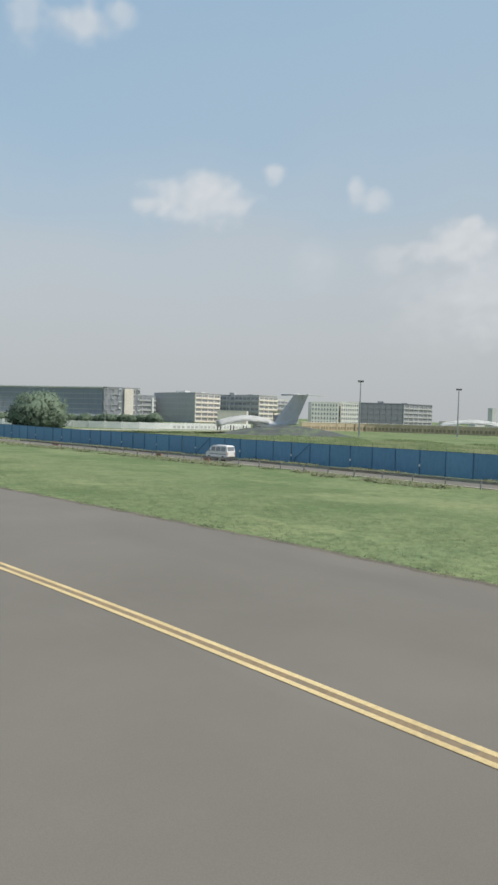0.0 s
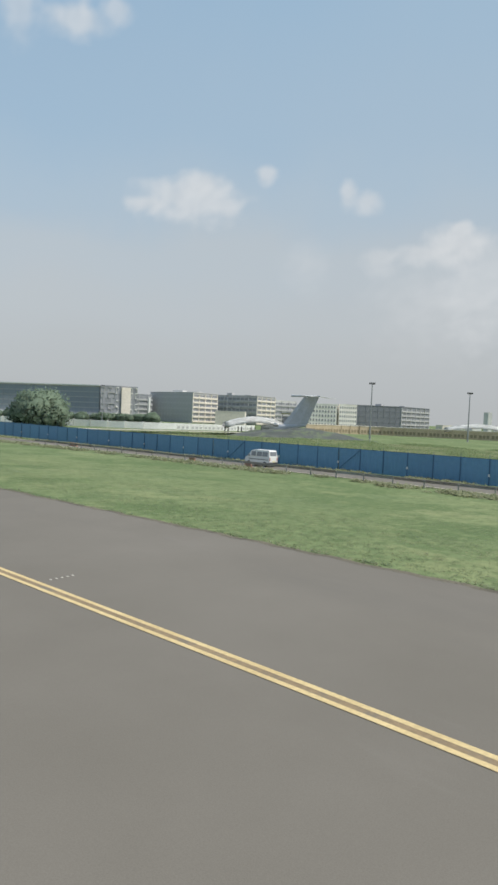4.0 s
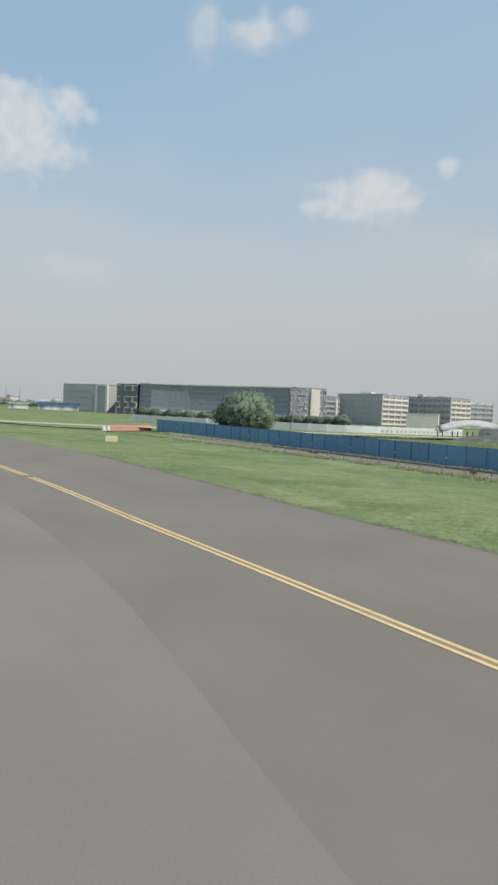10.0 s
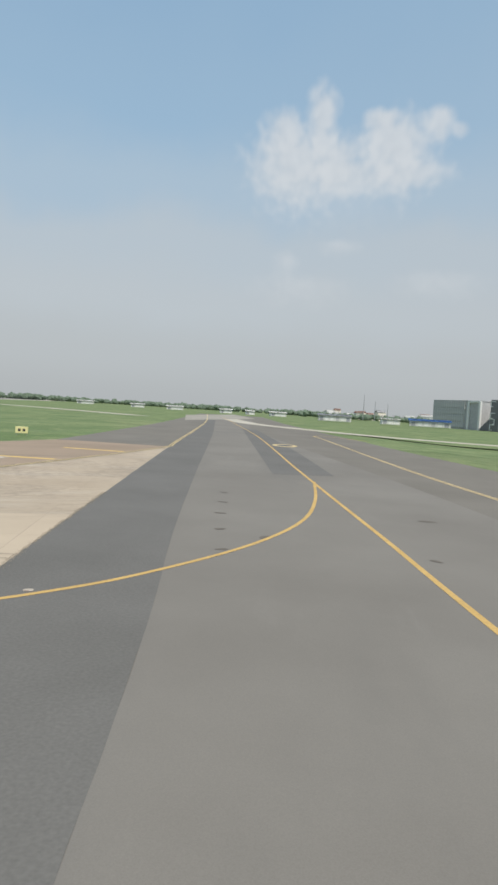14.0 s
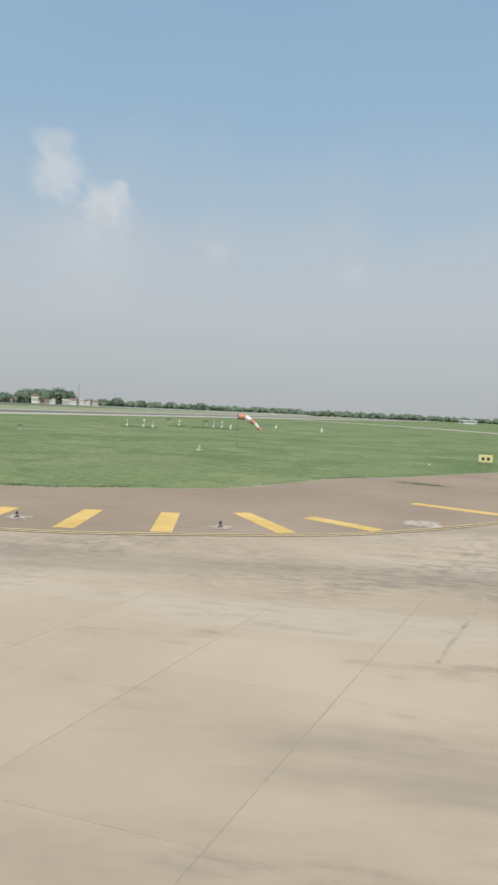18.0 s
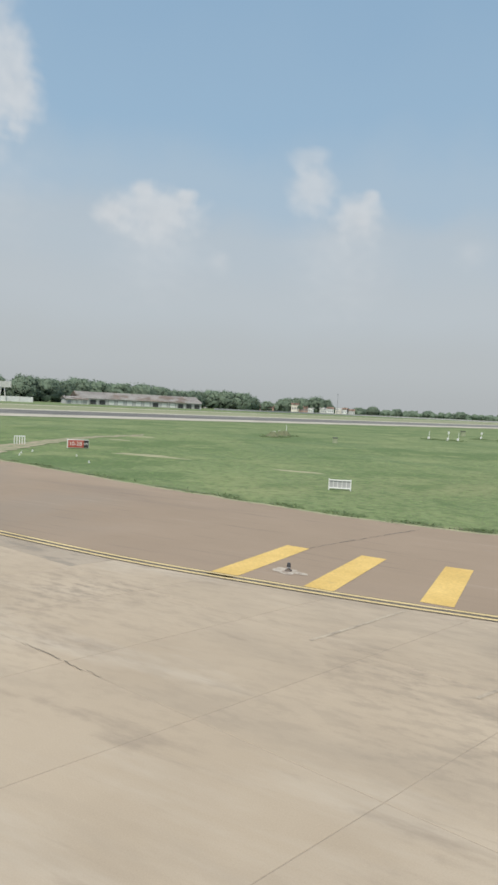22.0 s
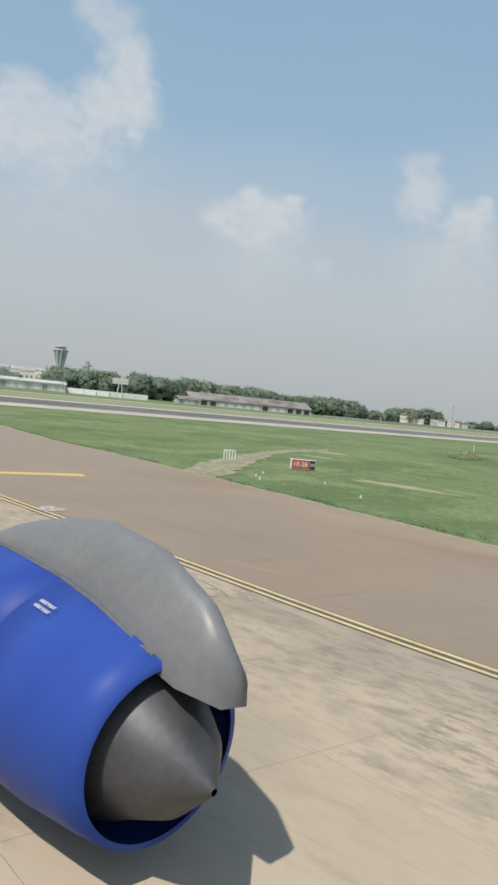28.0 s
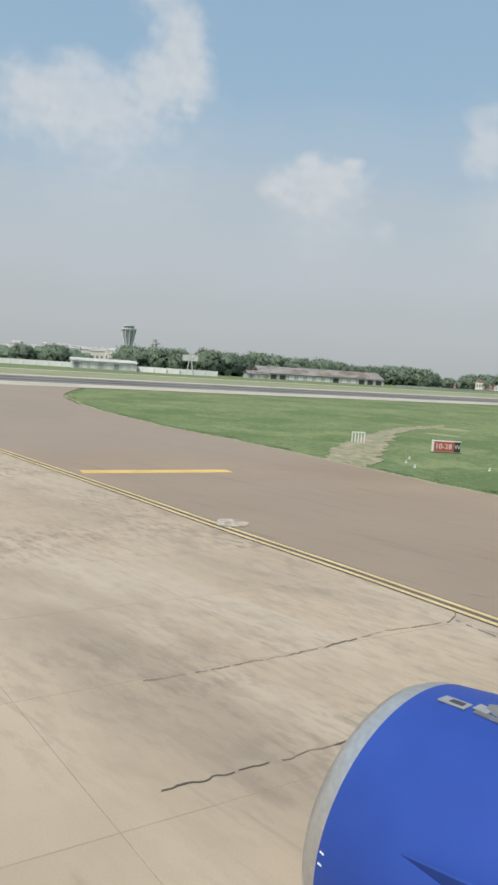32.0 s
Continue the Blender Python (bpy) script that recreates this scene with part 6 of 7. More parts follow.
s2 = thing("airfield_sign", pose(-96.4, 49.2, -0.06, 0, 0, 78), "white open frame of an airfield sign in grass", "airfield sign")
for k in range(5):
    part("post", box(bmesh.new(), (-0.44 + 0.22 * k, 0, 0.36), (0.08, 0.08, 0.74), bevel=0.01), WHITE, s2)
part("top_bar", box(bmesh.new(), (0, 0, 0.72), (0.96, 0.10, 0.08), bevel=0.01), WHITE, s2)
s4 = thing("airfield_sign", pose(-63.0, 57.8, -0.06, 0, 0, 48), "white open slatted frame of an airfield sign in grass", "airfield sign")
for z in (0.12, 0.56):
    part("rail", box(bmesh.new(), (0, 0, z), (1.25, 0.07, 0.06), bevel=0.01), WHITE, s4)
for k in range(6):
    part("slat", box(bmesh.new(), (-0.60 + 0.24 * k, 0, 0.32), (0.06 if k in (0, 5) else 0.03, 0.06, 0.64 if k in (0, 5) else 0.44), bevel=0.008), WHITE, s4)
part("back_plate", box(bmesh.new(), (0, 0.02, 0.33), (1.16, 0.02, 0.40), bevel=0.004), GREY_WALL, s4)
s3 = board_sign("taxiway_sign", pose(-40.3, 101.5, -0.06, 0, 0, 17), 1.35, 0.75, 0.2, SIGN_YELLOW, "yellow taxiway sign with worn black figures", SIGN_YELLOW)
for k in range(2):
    part("figure_bar", box(bmesh.new(), (-0.25 + 0.5 * k, -0.115, 0.62), (0.28, 0.012, 0.3)), SIGN_BLACK, s3)
board_sign("taxiway_sign", pose(18.6, 103.0, -0.42, 0, 0, -20), 1.5, 0.75, 0.2, SIGN_CREAM, "faded pale yellow taxiway sign on the grass", SIGN_CREAM)


WORN_WHITE = surface("flaking_white_paint", (0.30, 0.25, 0.20), (0.52, 0.47, 0.40), 2.2, 0.9, 0.1, spread=0.2)
blotched(WORN_WHITE, (0.24, 0.19, 0.15), 3.0, 0.50, 0.58, 0.9)


def edge_light(at, disc, label):
    e = thing("taxiway_light", at, label, "airfield light", "taxiway edge lights")
    if disc:
        bm = bmesh.new()
        bmesh.ops.create_circle(bm, cap_ends=True, segments=26, radius=disc)
        for v in bm.verts:
            v.co *= 1 + 0.75 * noise.noise(v.co * 3.2 + at.translation)
            v.co.y *= 0.8
            v.co.z = 0.012
        part("painted_disc", bm, WORN_WHITE, e, "worn white painted disc")
    part("base", rod(bmesh.new(), (0, 0, 0), (0, 0, 0.06), 0.13, 0.10, seg=14), LAMP_RED, e)
    part("stem", rod(bmesh.new(), (0, 0, 0.05), (0, 0, 0.11), 0.05, seg=10), LAMP_RED, e)
    part("collar", rod(bmesh.new(), (0, 0, 0.11), (0, 0, 0.15), 0.055, seg=10), WHITE, e, "white collar")
    part("lens", rod(bmesh.new(), (0, 0, 0.14), (0, 0, 0.27), 0.07, 0.05, seg=12), DARK_STEEL, e)
    return e


for x, y in ((-49.4, 43.75), (-43.2, 49.0), (-36.9, 53.2)):
    edge_light(pose(x, y, 0.006) @ Matrix.Diagonal((0.85, 0.85, 0.85, 1)), 0.52, "small dark taxiway light on a white painted disc")
for x, y, r in ((-31.8, 60.2, 0.8), (-73.9, 32.2, 0.5), (-31.2, 74.2, 1.0), (-16.5, 43.83, 0.13)):
    bm = bmesh.new()
    bmesh.ops.create_circle(bm, cap_ends=True, segments=24, radius=r)
    for v in bm.verts:
        v.co *= 1 + 0.45 * noise.noise(v.co * 2 + Vector((x, y, 0)))
    ob = new("worn_disc", mesh_of("worn_disc", bm, WORN_WHITE))
    ob.matrix_basis = pose(x, y, 0.019)
    tagged(ob, "worn white painted disc on brown asphalt", "marking", kind="structure")
# plain white stubs at the places of small white shapes in the grass
for x, y in ((-86.9, 46.8), (-85.2, 46.2), (-88.5, 48.1), (-84.2, 50.2), (-79.2, 49.3), (-43.6, 94.6)):
    m = thing("white_stub", pose(x, y, -0.06, 8, 6, 30) @ Matrix.Scale(0.45, 4), "small white stub lying in the grass", "airfield marker", "white marker stubs")
    part("stub", rod(bmesh.new(), (0, 0, 0), (0, 0, 0.34), 0.10, 0.07, seg=10), WHITE, m)
    part("foot", rod(bmesh.new(), (0, 0, -0.05), (0, 0, 0.06), 0.17, 0.15, seg=10), WHITE, m)


def windsock(at):
    w = thing("windsock", at, "red and white striped windsock drooping from a thin pole", "windsock")
    part("pole", rod(bmesh.new(), (0, 0, -0.2), (0, 0, 3.95), 0.04, 0.028, seg=8), STEEL, w)
    part("hoop", ring(bmesh.new(), [(0.0, 0.33), (0.03, 0.345), (0.06, 0.33)], 20), STEEL, w, at=pose(0.05, 0, 3.6, 0, 0, -90))
    path = [(0.05, 3.60, 0.33), (0.85, 3.55, 0.31), (1.45, 3.28, 0.27), (1.95, 2.88, 0.23), (2.35, 2.46, 0.19), (2.7, 2.15, 0.14)]
    for k in range(len(path) - 1):
        bm = bmesh.new()
        rows = []
        n = 5
        for j in range(n + 1):
            t = j / n
            x, z, r = [path[k][c] + (path[k + 1][c] - path[k][c]) * t for c in range(3)]
            slope = math.atan2(path[k + 1][1] - path[k][1], path[k + 1][0] - path[k][0])
            row = []
            for q in range(16):
                a = math.tau * q / 16
                rr = r * (1 + 0.10 * noise.noise((x * 2, q * 0.8, 1)))
                row.append(bm.verts.new((x - math.sin(slope) * rr * math.sin(a), rr * math.cos(a) * 0.9, z + math.cos(slope) * rr * math.sin(a))))
            rows.append(row)
        for p, q in zip(rows, rows[1:]):
            for i in range(16):
                bm.faces.new((p[i], p[(i + 1) % 16], q[(i + 1) % 16], q[i]))
        part("sleeve_band", bm, ORANGE if k % 2 == 0 else WHITE, w, "red cloth band" if k % 2 == 0 else "white cloth band", smooth=True)


windsock(pose(-66.0, 94.5, -0.06, 0, 0, 40))


PALE_GREEN = surface("faded_green_paint", (0.24, 0.27, 0.17), (0.34, 0.37, 0.25), 1.0, 0.7, 0.05)


def instrument(at, tall, kind_no, label):
    e = thing("field_instrument", at, label, "instrument", "instruments in the grass")
    part("stand", box(bmesh.new(), (0, 0, 0.35), (0.5, 0.4, 0.7), bevel=0.03), WHITE, e)
    part("mast", rod(bmesh.new(), (0.1, 0, 0.5), (0.1, 0, tall), 0.05, seg=6), WHITE, e)
    if kind_no:
        part("head", box(bmesh.new(), (0.1, 0, tall * 0.8), (0.45, 0.35, 0.5), bevel=0.04), WHITE, e)
    part("foot", box(bmesh.new(), (0, 0, 0.03), (0.9, 0.7, 0.1)), PALE, e)


for x, y, tall, k in ((-116.2, 127.1, 2.2, 0), (-113, 128.5, 2.4, 1), (-112, 130, 2.0, 0), (-119, 146, 2.1, 1), (-112.2, 149.7, 2.6, 0), (-110.5, 150.5, 2.4, 1), (-104.7, 145.9, 1.4, 1), (-118.8, 96.5, 2.4, 0), (-116.2, 92.2, 1.1, 1), (-114.8, 91.2, 1.0, 0), (-117.6, 94.2, 1.2, 1), (-96, 170, 1.3, 1), (-113, 177, 1.4, 0)):
    instrument(pose(x, y, -0.06, 0, 0, 50) @ Matrix.Scale(0.72, 4), tall, k, "white measuring instrument on a short stand")
for x, y, s in ((-102.6, 92.5, 0.8), (-132, 157, 1.2), (-121, 158, 1.3)):
    b = thing("equipment_box", pose(x, y, -0.06, 0, 0, 50), "pale green equipment box in the grass", "equipment box")
    part("body", box(bmesh.new(), (0, 0, s * 0.45), (s * 0.8, s * 0.7, s * 0.9), bevel=0.04), PALE_GREEN, b)
    part("lid", box(bmesh.new(), (0, 0, s * 0.93), (s * 0.9, s * 0.8, s * 0.1), bevel=0.02), DARK_STEEL, b)
m = thing("marker_cone", pose(-65.5, 87.2, -0.06), "faded pale green rounded marker standing in the grass", "airfield marker")
part("body", ring(bmesh.new(), [(0, 0.22), (0.2, 0.2), (0.42, 0.15), (0.52, 0.06), (0.54, 0.005)], 16, "Z"), PALE_GREEN, m, smooth=True)
part("foot", box(bmesh.new(), (0, 0, 0.04), (0.5, 0.5, 0.08), bevel=0.02), PALE, m)
# scrubby instrument cluster
for x, y in ((-115, 91), (-117, 94), (-118.5, 96)):
    heap(pose(x, y, -0.08, 0, 0, 45), 1.6, 1.0, 0.9, PLANT, "low scrubby weeds round instruments")

# ---- red and white barriers ----


def barrier(at, material, size=1.0):
    at = at @ Matrix.Diagonal((size, size, size * 0.8, 1))
    b = thing("road_barrier", at, "muted red plastic road barrier" if material is not WHITE else "white plastic road barrier", "barrier", "road barriers")
    part("body", box(bmesh.new(), (0, 0, 0.55), (1.5, 0.35, 0.7), bevel=0.08), material, b)
    part("foot", box(bmesh.new(), (0, 0, 0.14), (1.6, 0.55, 0.28), bevel=0.08), material, b)
    part("top_bar", box(bmesh.new(), (0, 0, 0.98), (1.3, 0.22, 0.2), bevel=0.05), material, b)


for k in range(13):
    s = k / 12
    barrier(pose(31.5 + 11.0 * s, 151.5 + 9.0 * s, -0.66 - 0.12 * s, 0, 0, 41), RED, 1.35)
for x, y in ((29.6, 148.5), (31.0, 150.6)):
    barrier(pose(x, y, -0.62, 0, 0, 60), WHITE)
for x, y in ((45.2, 59.1), (45.0, 68.5), (44.4, 95.7), (44.6, 97.2)):
    barrier(pose(x, y, -0.86, 0, 0, 95), DULL_RED, 0.62)

# ---- the white van ----


def build_van(at):
    v = thing("van", at, "small white minivan on the service road", "van")
    L, W2, H2 = 3.5, 0.72, 1.78
    side = [(-1.72, 0.32), (-1.72, 1.05), (-1.62, 1.70), (-1.45, 1.78), (0.55, 1.78), (0.85, 1.70), (1.38, 1.08), (1.70, 0.90), (1.74, 0.45), (1.66, 0.30)]
    bm = bmesh.new()
    rows = []
    for y, pull in ((-W2, 0.0), (-W2 * 0.96, 0.0), (W2 * 0.96, 0.0), (W2, 0.0)):
        rows.append([bm.verts.new((x, y * (1 - 0.13 * max(0, (z - 1.0) / 0.78)), z)) for x, z in side])
    n = len(side)
    for p, q in zip(rows, rows[1:]):
        for k in range(n):
            bm.faces.new((p[k], p[(k + 1) % n], q[(k + 1) % n], q[k]))
    bm.faces.new(rows[0])
    bm.faces.new(rows[-1])
    bmesh.ops.recalc_face_normals(bm, faces=bm.faces[:])
    bmesh.ops.bevel(bm, geom=[e for e in bm.edges if e.calc_face_angle(0) > 0.6], offset=0.05, segments=2, affect="EDGES")
    part("body", bm, WHITE, v)
    for sgn in (1, -1):
        for x, w in ((-1.10, 0.72), (-0.30, 0.72), (0.50, 0.62)):
            part("side_window", box(bmesh.new(), (x, sgn * 0.675, 1.36), (w, 0.03, 0.48), 0, 0.01, sgn * 9.5), GLASS, v)
        part("side_strip", box(bmesh.new(), (-0.2, sgn * 0.735, 0.78), (2.7, 0.02, 0.05)), DARK_STEEL, v)
        part("mirror", box(bmesh.new(), (1.0, sgn * 0.85, 1.15), (0.08, 0.16, 0.14), bevel=0.02), DARK_STEEL, v)
        for x in (-1.1, 1.15):
            wheel = part("wheel", rod(bmesh.new(), (x, sgn * 0.55, 0.28), (x, sgn * 0.73, 0.28), 0.28, seg=20), TYRE, v)
            part("hub_cap", rod(bmesh.new(), (x, sgn * 0.72, 0.28), (x, sgn * 0.745, 0.28), 0.16, 0.12, seg=14), STEEL, wheel)
        part("tail_light", box(bmesh.new(), (-1.735, sgn * 0.6, 0.85), (0.03, 0.14, 0.34), bevel=0.01), RED, v)
        part("headlight", box(bmesh.new(), (1.70, sgn * 0.5, 0.80), (0.06, 0.26, 0.18), bevel=0.02), GLASS, v)
    part("rear_window", box(bmesh.new(), (-1.69, 0, 1.40), (0.03, 1.05, 0.46), bevel=0.01), GLASS, v)
    bmw = box(bmesh.new(), (0, 0, 0), (0.03, 1.15, 0.72), bevel=0.01)
    part("windscreen", bmw, GLASS, v, at=pose(1.13, 0, 1.40, 0, -40, 0))
    part("rear_bumper", box(bmesh.new(), (-1.74, 0, 0.42), (0.12, 1.4, 0.2), bevel=0.03), DARK_STEEL, v)
    part("number_plate", box(bmesh.new(), (-1.805, 0, 0.60), (0.015, 0.45, 0.11)), SIGN_YELLOW, v)


build_van(pose(48.3, 60.5, -0.795, 0, 0, 97))

# ---- jet engine of the airliner that carries the view, at its stopping place ----
ENGINE = pose(-60.142, 28.699, 1.212, 0, 0, 106.9) @ Matrix.Scale(1.0417, 4)
COWL_PROFILE = [(-0.20, 0.986), (-0.45, 1.035), (-0.8, 1.07), (-1.3, 1.095), (-2.0, 1.11), (-2.96, 1.10), (-3.6, 1.03), (-4.3, 0.90), (-4.6, 0.83)]


def skin(y):
    """The nacelle's radius at a place along it."""
    return float(np.interp(-y, [-p[0] for p in COWL_PROFILE], [p[1] for p in COWL_PROFILE]))


def build_engine(at):
    e = thing("jet_engine", at, "blue jet engine nacelle with a bare metal intake lip", "jet engine")
    part("intake_lip", ring(bmesh.new(), [(-0.14, 0.74), (-0.03, 0.80), (0.0, 0.865), (-0.02, 0.915), (-0.10, 0.962), (-0.20, 0.985)], 72), LIP, e, "bare aluminium intake lip", smooth=True)
    part("fan_cowl", ring(bmesh.new(), [(y, r) for y, r in COWL_PROFILE[:6]] + [(-2.965, 1.08)], 96), COWL, e, "glossy blue fan cowl", smooth=True)
    part("reverser_cowl", ring(bmesh.new(), [(-2.965, 1.08), (-2.97, 1.099)] + COWL_PROFILE[6:] + [(-4.62, 0.76)], 96), COWL, e, "glossy blue rear cowl", smooth=True)
    part("intake_duct", ring(bmesh.new(), [(-0.14, 0.74), (-0.5, 0.72), (-1.0, 0.76)], 48), PYLON_GREY, e, smooth=True)
    part("fan_disc", ring(bmesh.new(), [(-0.98, 0.75), (-1.0, 0.22), (-0.7, 0.01)], 36), DARK_STEEL, e, smooth=True)
    for k in range(24):
        a = 360 * k / 24
        part("fan_blade", box(bmesh.new(), (0, -0.93, 0.48), (0.13, 0.02, 0.50), 32), STEEL, e, at=pose(0, 0, 0, 0, a, 0))
    part("exhaust_cone", ring(bmesh.new(), [(-4.3, 0.74), (-4.5, 0.62), (-4.9, 0.42), (-5.3, 0.03)], 32), DARK_STEEL, e, smooth=True)
    # strake on the inboard side: a thin swept blade, higher towards its rear
    bm = bmesh.new()
    blade = [(-0.72, 1.055, 150.5), (-1.05, 1.075, 149.8), (-1.30, 1.085, 149.2), (-1.48, 1.09, 148.8), (-1.86, 1.36, 138.6), (-1.72, 1.355, 138.9), (-1.2, 1.20, 144.8)]
    sides = []
    for off in (-0.35, 0.35):
        sides.append([bm.verts.new((r * math.cos(radians(a + off)), y, r * math.sin(radians(a + off)))) for y, r, a in blade])
    n = len(blade)
    bm.faces.new(sides[0])
    bm.faces.new(sides[1][::-1])
    for k in range(n):
        bm.faces.new((sides[0][k], sides[0][(k + 1) % n], sides[1][(k + 1) % n], sides[1][k]))
    bmesh.ops.recalc_face_normals(bm, faces=bm.faces[:])
    part("strake", bm, COWL, e, "blue swept strake")
    # pylon fairing along the crown, rising towards the rear and leaning outboard
    bm = bmesh.new()
    rows = []
    for y, x0, x1, top in ((-0.66, -0.06, 0.03, 1.085), (-0.8, -0.10, 0.09, 1.125), (-1.0, -0.11, 0.19, 1.20), (-1.3, -0.115, 0.32, 1.33), (-1.7, -0.12, 0.46, 1.45), (-2.2, -0.125, 0.58, 1.57), (-3.0, -0.13, 0.66, 1.70), (-4.0, -0.13, 0.64, 1.62), (-4.8, -0.10, 0.50, 1.36), (-5.3, -0.02, 0.26, 1.0)):
        row = []
        for k in range(25):
            u = k / 24
            x = x0 + (x1 - x0) * u
            foot = math.sqrt(max(skin(y), 0.75) ** 2 - x * x) - 0.015
            row.append(bm.verts.new((x, y, foot + max(0.0, top - foot) * math.sin(math.pi * u) ** 0.75 - (0.14 if k in (0, 24) else 0.0))))
        rows.append(row)
    for p, q in zip(rows, rows[1:]):
        for k in range(24):
            bm.faces.new((p[k], p[k + 1], q[k + 1], q[k]))
    bm.faces.new(rows[-1])
    bmesh.ops.recalc_face_normals(bm, faces=bm.faces[:])
    part("pylon_fairing", bm, PYLON_GREY, e, "grey painted pylon fairing", smooth=True)

    def skin_strip(name, line, width, material, label):
        """A strip laid on the nacelle along (y, degrees round the axis)."""
        bm = bmesh.new()
        rows = []
        for y, a in line:
            rr = skin(y) + 0.006
            rows.append([bm.verts.new((rr * math.cos(radians(b)), y, rr * math.sin(radians(b)))) for b in (a, a + width / 2, a + width)])
        for p, q in zip(rows, rows[1:]):
            for k in range(2):
                bm.faces.new((p[k], p[k + 1], q[k + 1], q[k]))
        bmesh.ops.solidify(bm, geom=bm.faces[:], thickness=0.008)
        part(name, bm, material, e, label)

    skin_strip("edge_strip", [(-0.62, 94.6), (-0.8, 95.2), (-1.0, 95.5), (-1.3, 95.7), (-1.7, 95.9), (-2.2, 96.1), (-2.9, 96.4), (-3.6, 96.6), (-4.5, 96.8)], 2.8, PANEL_GREY, "light grey edge strip")
    skin_strip("cowl_seam", [(-2.962, 100), (-2.965, 130), (-2.962, 170), (-2.965, 215)], 0.25, PANEL_GREY, "thin pale panel seam")
    part("nose_cap", box(bmesh.new(), (-0.06, -0.65, 1.060), (0.09, 0.10, 0.010), 0, 0.003, -3), PANEL_GREY, e, "light grey cap plate")
    part("vent_frame", box(bmesh.new(), (-0.10, -0.47, 1.033), (0.10, 0.20, 0.012), 0, 0.004, -7), PANEL_GREY, e, "grey vent frame")
    part("vent_slot", box(bmesh.new(), (-0.10, -0.49, 1.040), (0.05, 0.10, 0.010), 0, 0.003, -7), DARK_STEEL, e, "dark vent slot")
    for a, size in ((117, 0.05), (120.5, 0.05)):
        letters("HOIST POINT", size, pose(1.098 * math.cos(radians(a)), -3.28, 1.098 * math.sin(radians(a)), 0, 90 - a, 0) @ pose(0, 0, 0.004, 0, 0, 90 + 180), e, WHITE)
    for k in range(2):
        part("warning_bar", box(bmesh.new(), (0, 0, 0), (0.010, 0.035, 0.004)), WHITE, e, at=pose(0.995 * math.cos(radians(168 + 4 * k)), -0.24, 0.995 * math.sin(radians(168 + 4 * k)), 0, 90 - 168, 0))
    return e


build_engine(ENGINE)

# ---- grass tufts and scrub ----


def tufts(name, spots, size, material, label, seed):
    """Short grass: bent blades in tufts, joined into one mesh."""
    r = np.random.RandomState(seed)
    spots = np.asarray(spots)
    blades = 3
    n = len(spots) * blades
    base = np.repeat(spots, blades, axis=0) + np.c_[r.normal(0, size * 0.45, (n, 2)), np.zeros(n)]
    ang = r.uniform(0, 2 * np.pi, n)
    lean = r.uniform(0.4, 1.1, n) * size
    high = r.uniform(0.12, 0.45, n) * size
    wide = r.uniform(0.10, 0.2, n) * size
    across = np.c_[np.cos(ang), np.sin(ang), np.zeros(n)]
    along_v = np.c_[-np.sin(ang), np.cos(ang), np.zeros(n)]
    v = np.empty((n, 3, 3))
    v[:, 0], v[:, 1] = base - across * wide[:, None], base + across * wide[:, None]
    v[:, 2] = base + along_v * lean[:, None] + np.c_[np.zeros((n, 2)), high]
    me = bpy.data.meshes.new(name)
    me.vertices.add(n * 3)
    me.vertices.foreach_set("co", v.ravel())
    me.loops.add(n * 3)
    me.loops.foreach_set("vertex_index", np.arange(n * 3))
    me.polygons.add(n)
    me.polygons.foreach_set("loop_start", np.arange(n) * 3)
    me.update(calc_edges=True)
    me.materials.append(material)
    me.shade_smooth()
    me.normals_split_custom_set_from_vertices(np.tile((0.0, 0.0, 1.0), (n * 3, 1)))
    tagged(new(name, me), label, "grass", kind="stuff")


r = np.random.RandomState(4)
x, y = r.uniform(4, 46, 230000), r.uniform(-5, 125, 230000)
d = x - np.interp(y, [p[1] for p in EAST_EDGE], [p[0] for p in EAST_EDGE])
u = np.clip((d - 1) / 29, 0, 1)
z = -0.07 - 0.78 * u * u * (3 - 2 * u)
keep = (d > 0.05) & (x < 45.3) & (r.rand(len(x)) < 1.1 - y / 170)
tufts("verge_grass", np.c_[x, y, z][keep], 0.085, BLADE, "thick green mown grass on the taxiway verge", 1)
gx, gy = [p[0] for p in GRASS_WEST][::-1], [p[1] for p in GRASS_WEST][::-1]
x, y = r.uniform(-130, -36, 300000), r.uniform(34, 120, 300000)
d = y - np.interp(x, gx[:-1], gy[:-1])
keep = (d > 0.05) & (r.rand(len(x)) < 1.05 - d / 60)
tufts("island_grass", np.c_[x, y, np.full(len(x), -0.07)][keep], 0.085, LUSH, "thick green grass of the airfield island", 2)
spots = [(p.x + q * 1.0, p.y, ground_z(p.x, p.y) - 0.02) for p in spline(EAST_EDGE, 0.12) for q in r.uniform(-0.05, 0.25, 2) if -10 < p.y < 110]
spots += [(p.x - 0.3 * q, p.y + q, -0.07) for p in spline(GRASS_WEST[2:], 0.15) for q in r.uniform(-0.1, 0.3, 2)]
tufts("dry_edge_grass", spots, 0.13, DRY, "dry straw-coloured grass along the asphalt edge", 3)
spots = [(p.x + q * 1.0, p.y, ground_z(p.x, p.y) - 0.01) for p in spline(EAST_EDGE, 0.10) for q in r.uniform(0.0, 0.7, 4) if -10 < p.y < 110 and noise.noise((p.y * 0.5, q, 0)) > -0.2]
spots += [(p.x - 0.3 * q, p.y + q, -0.07) for p in spline(GRASS_WEST[2:], 0.12) for q in r.uniform(0.0, 0.8, 4) if noise.noise((p.x * 0.3, p.y * 0.3, q)) > 0.0]
tufts("edge_tufts", spots, 0.27, BLADE, "taller grass tufts along the paved edges", 6)
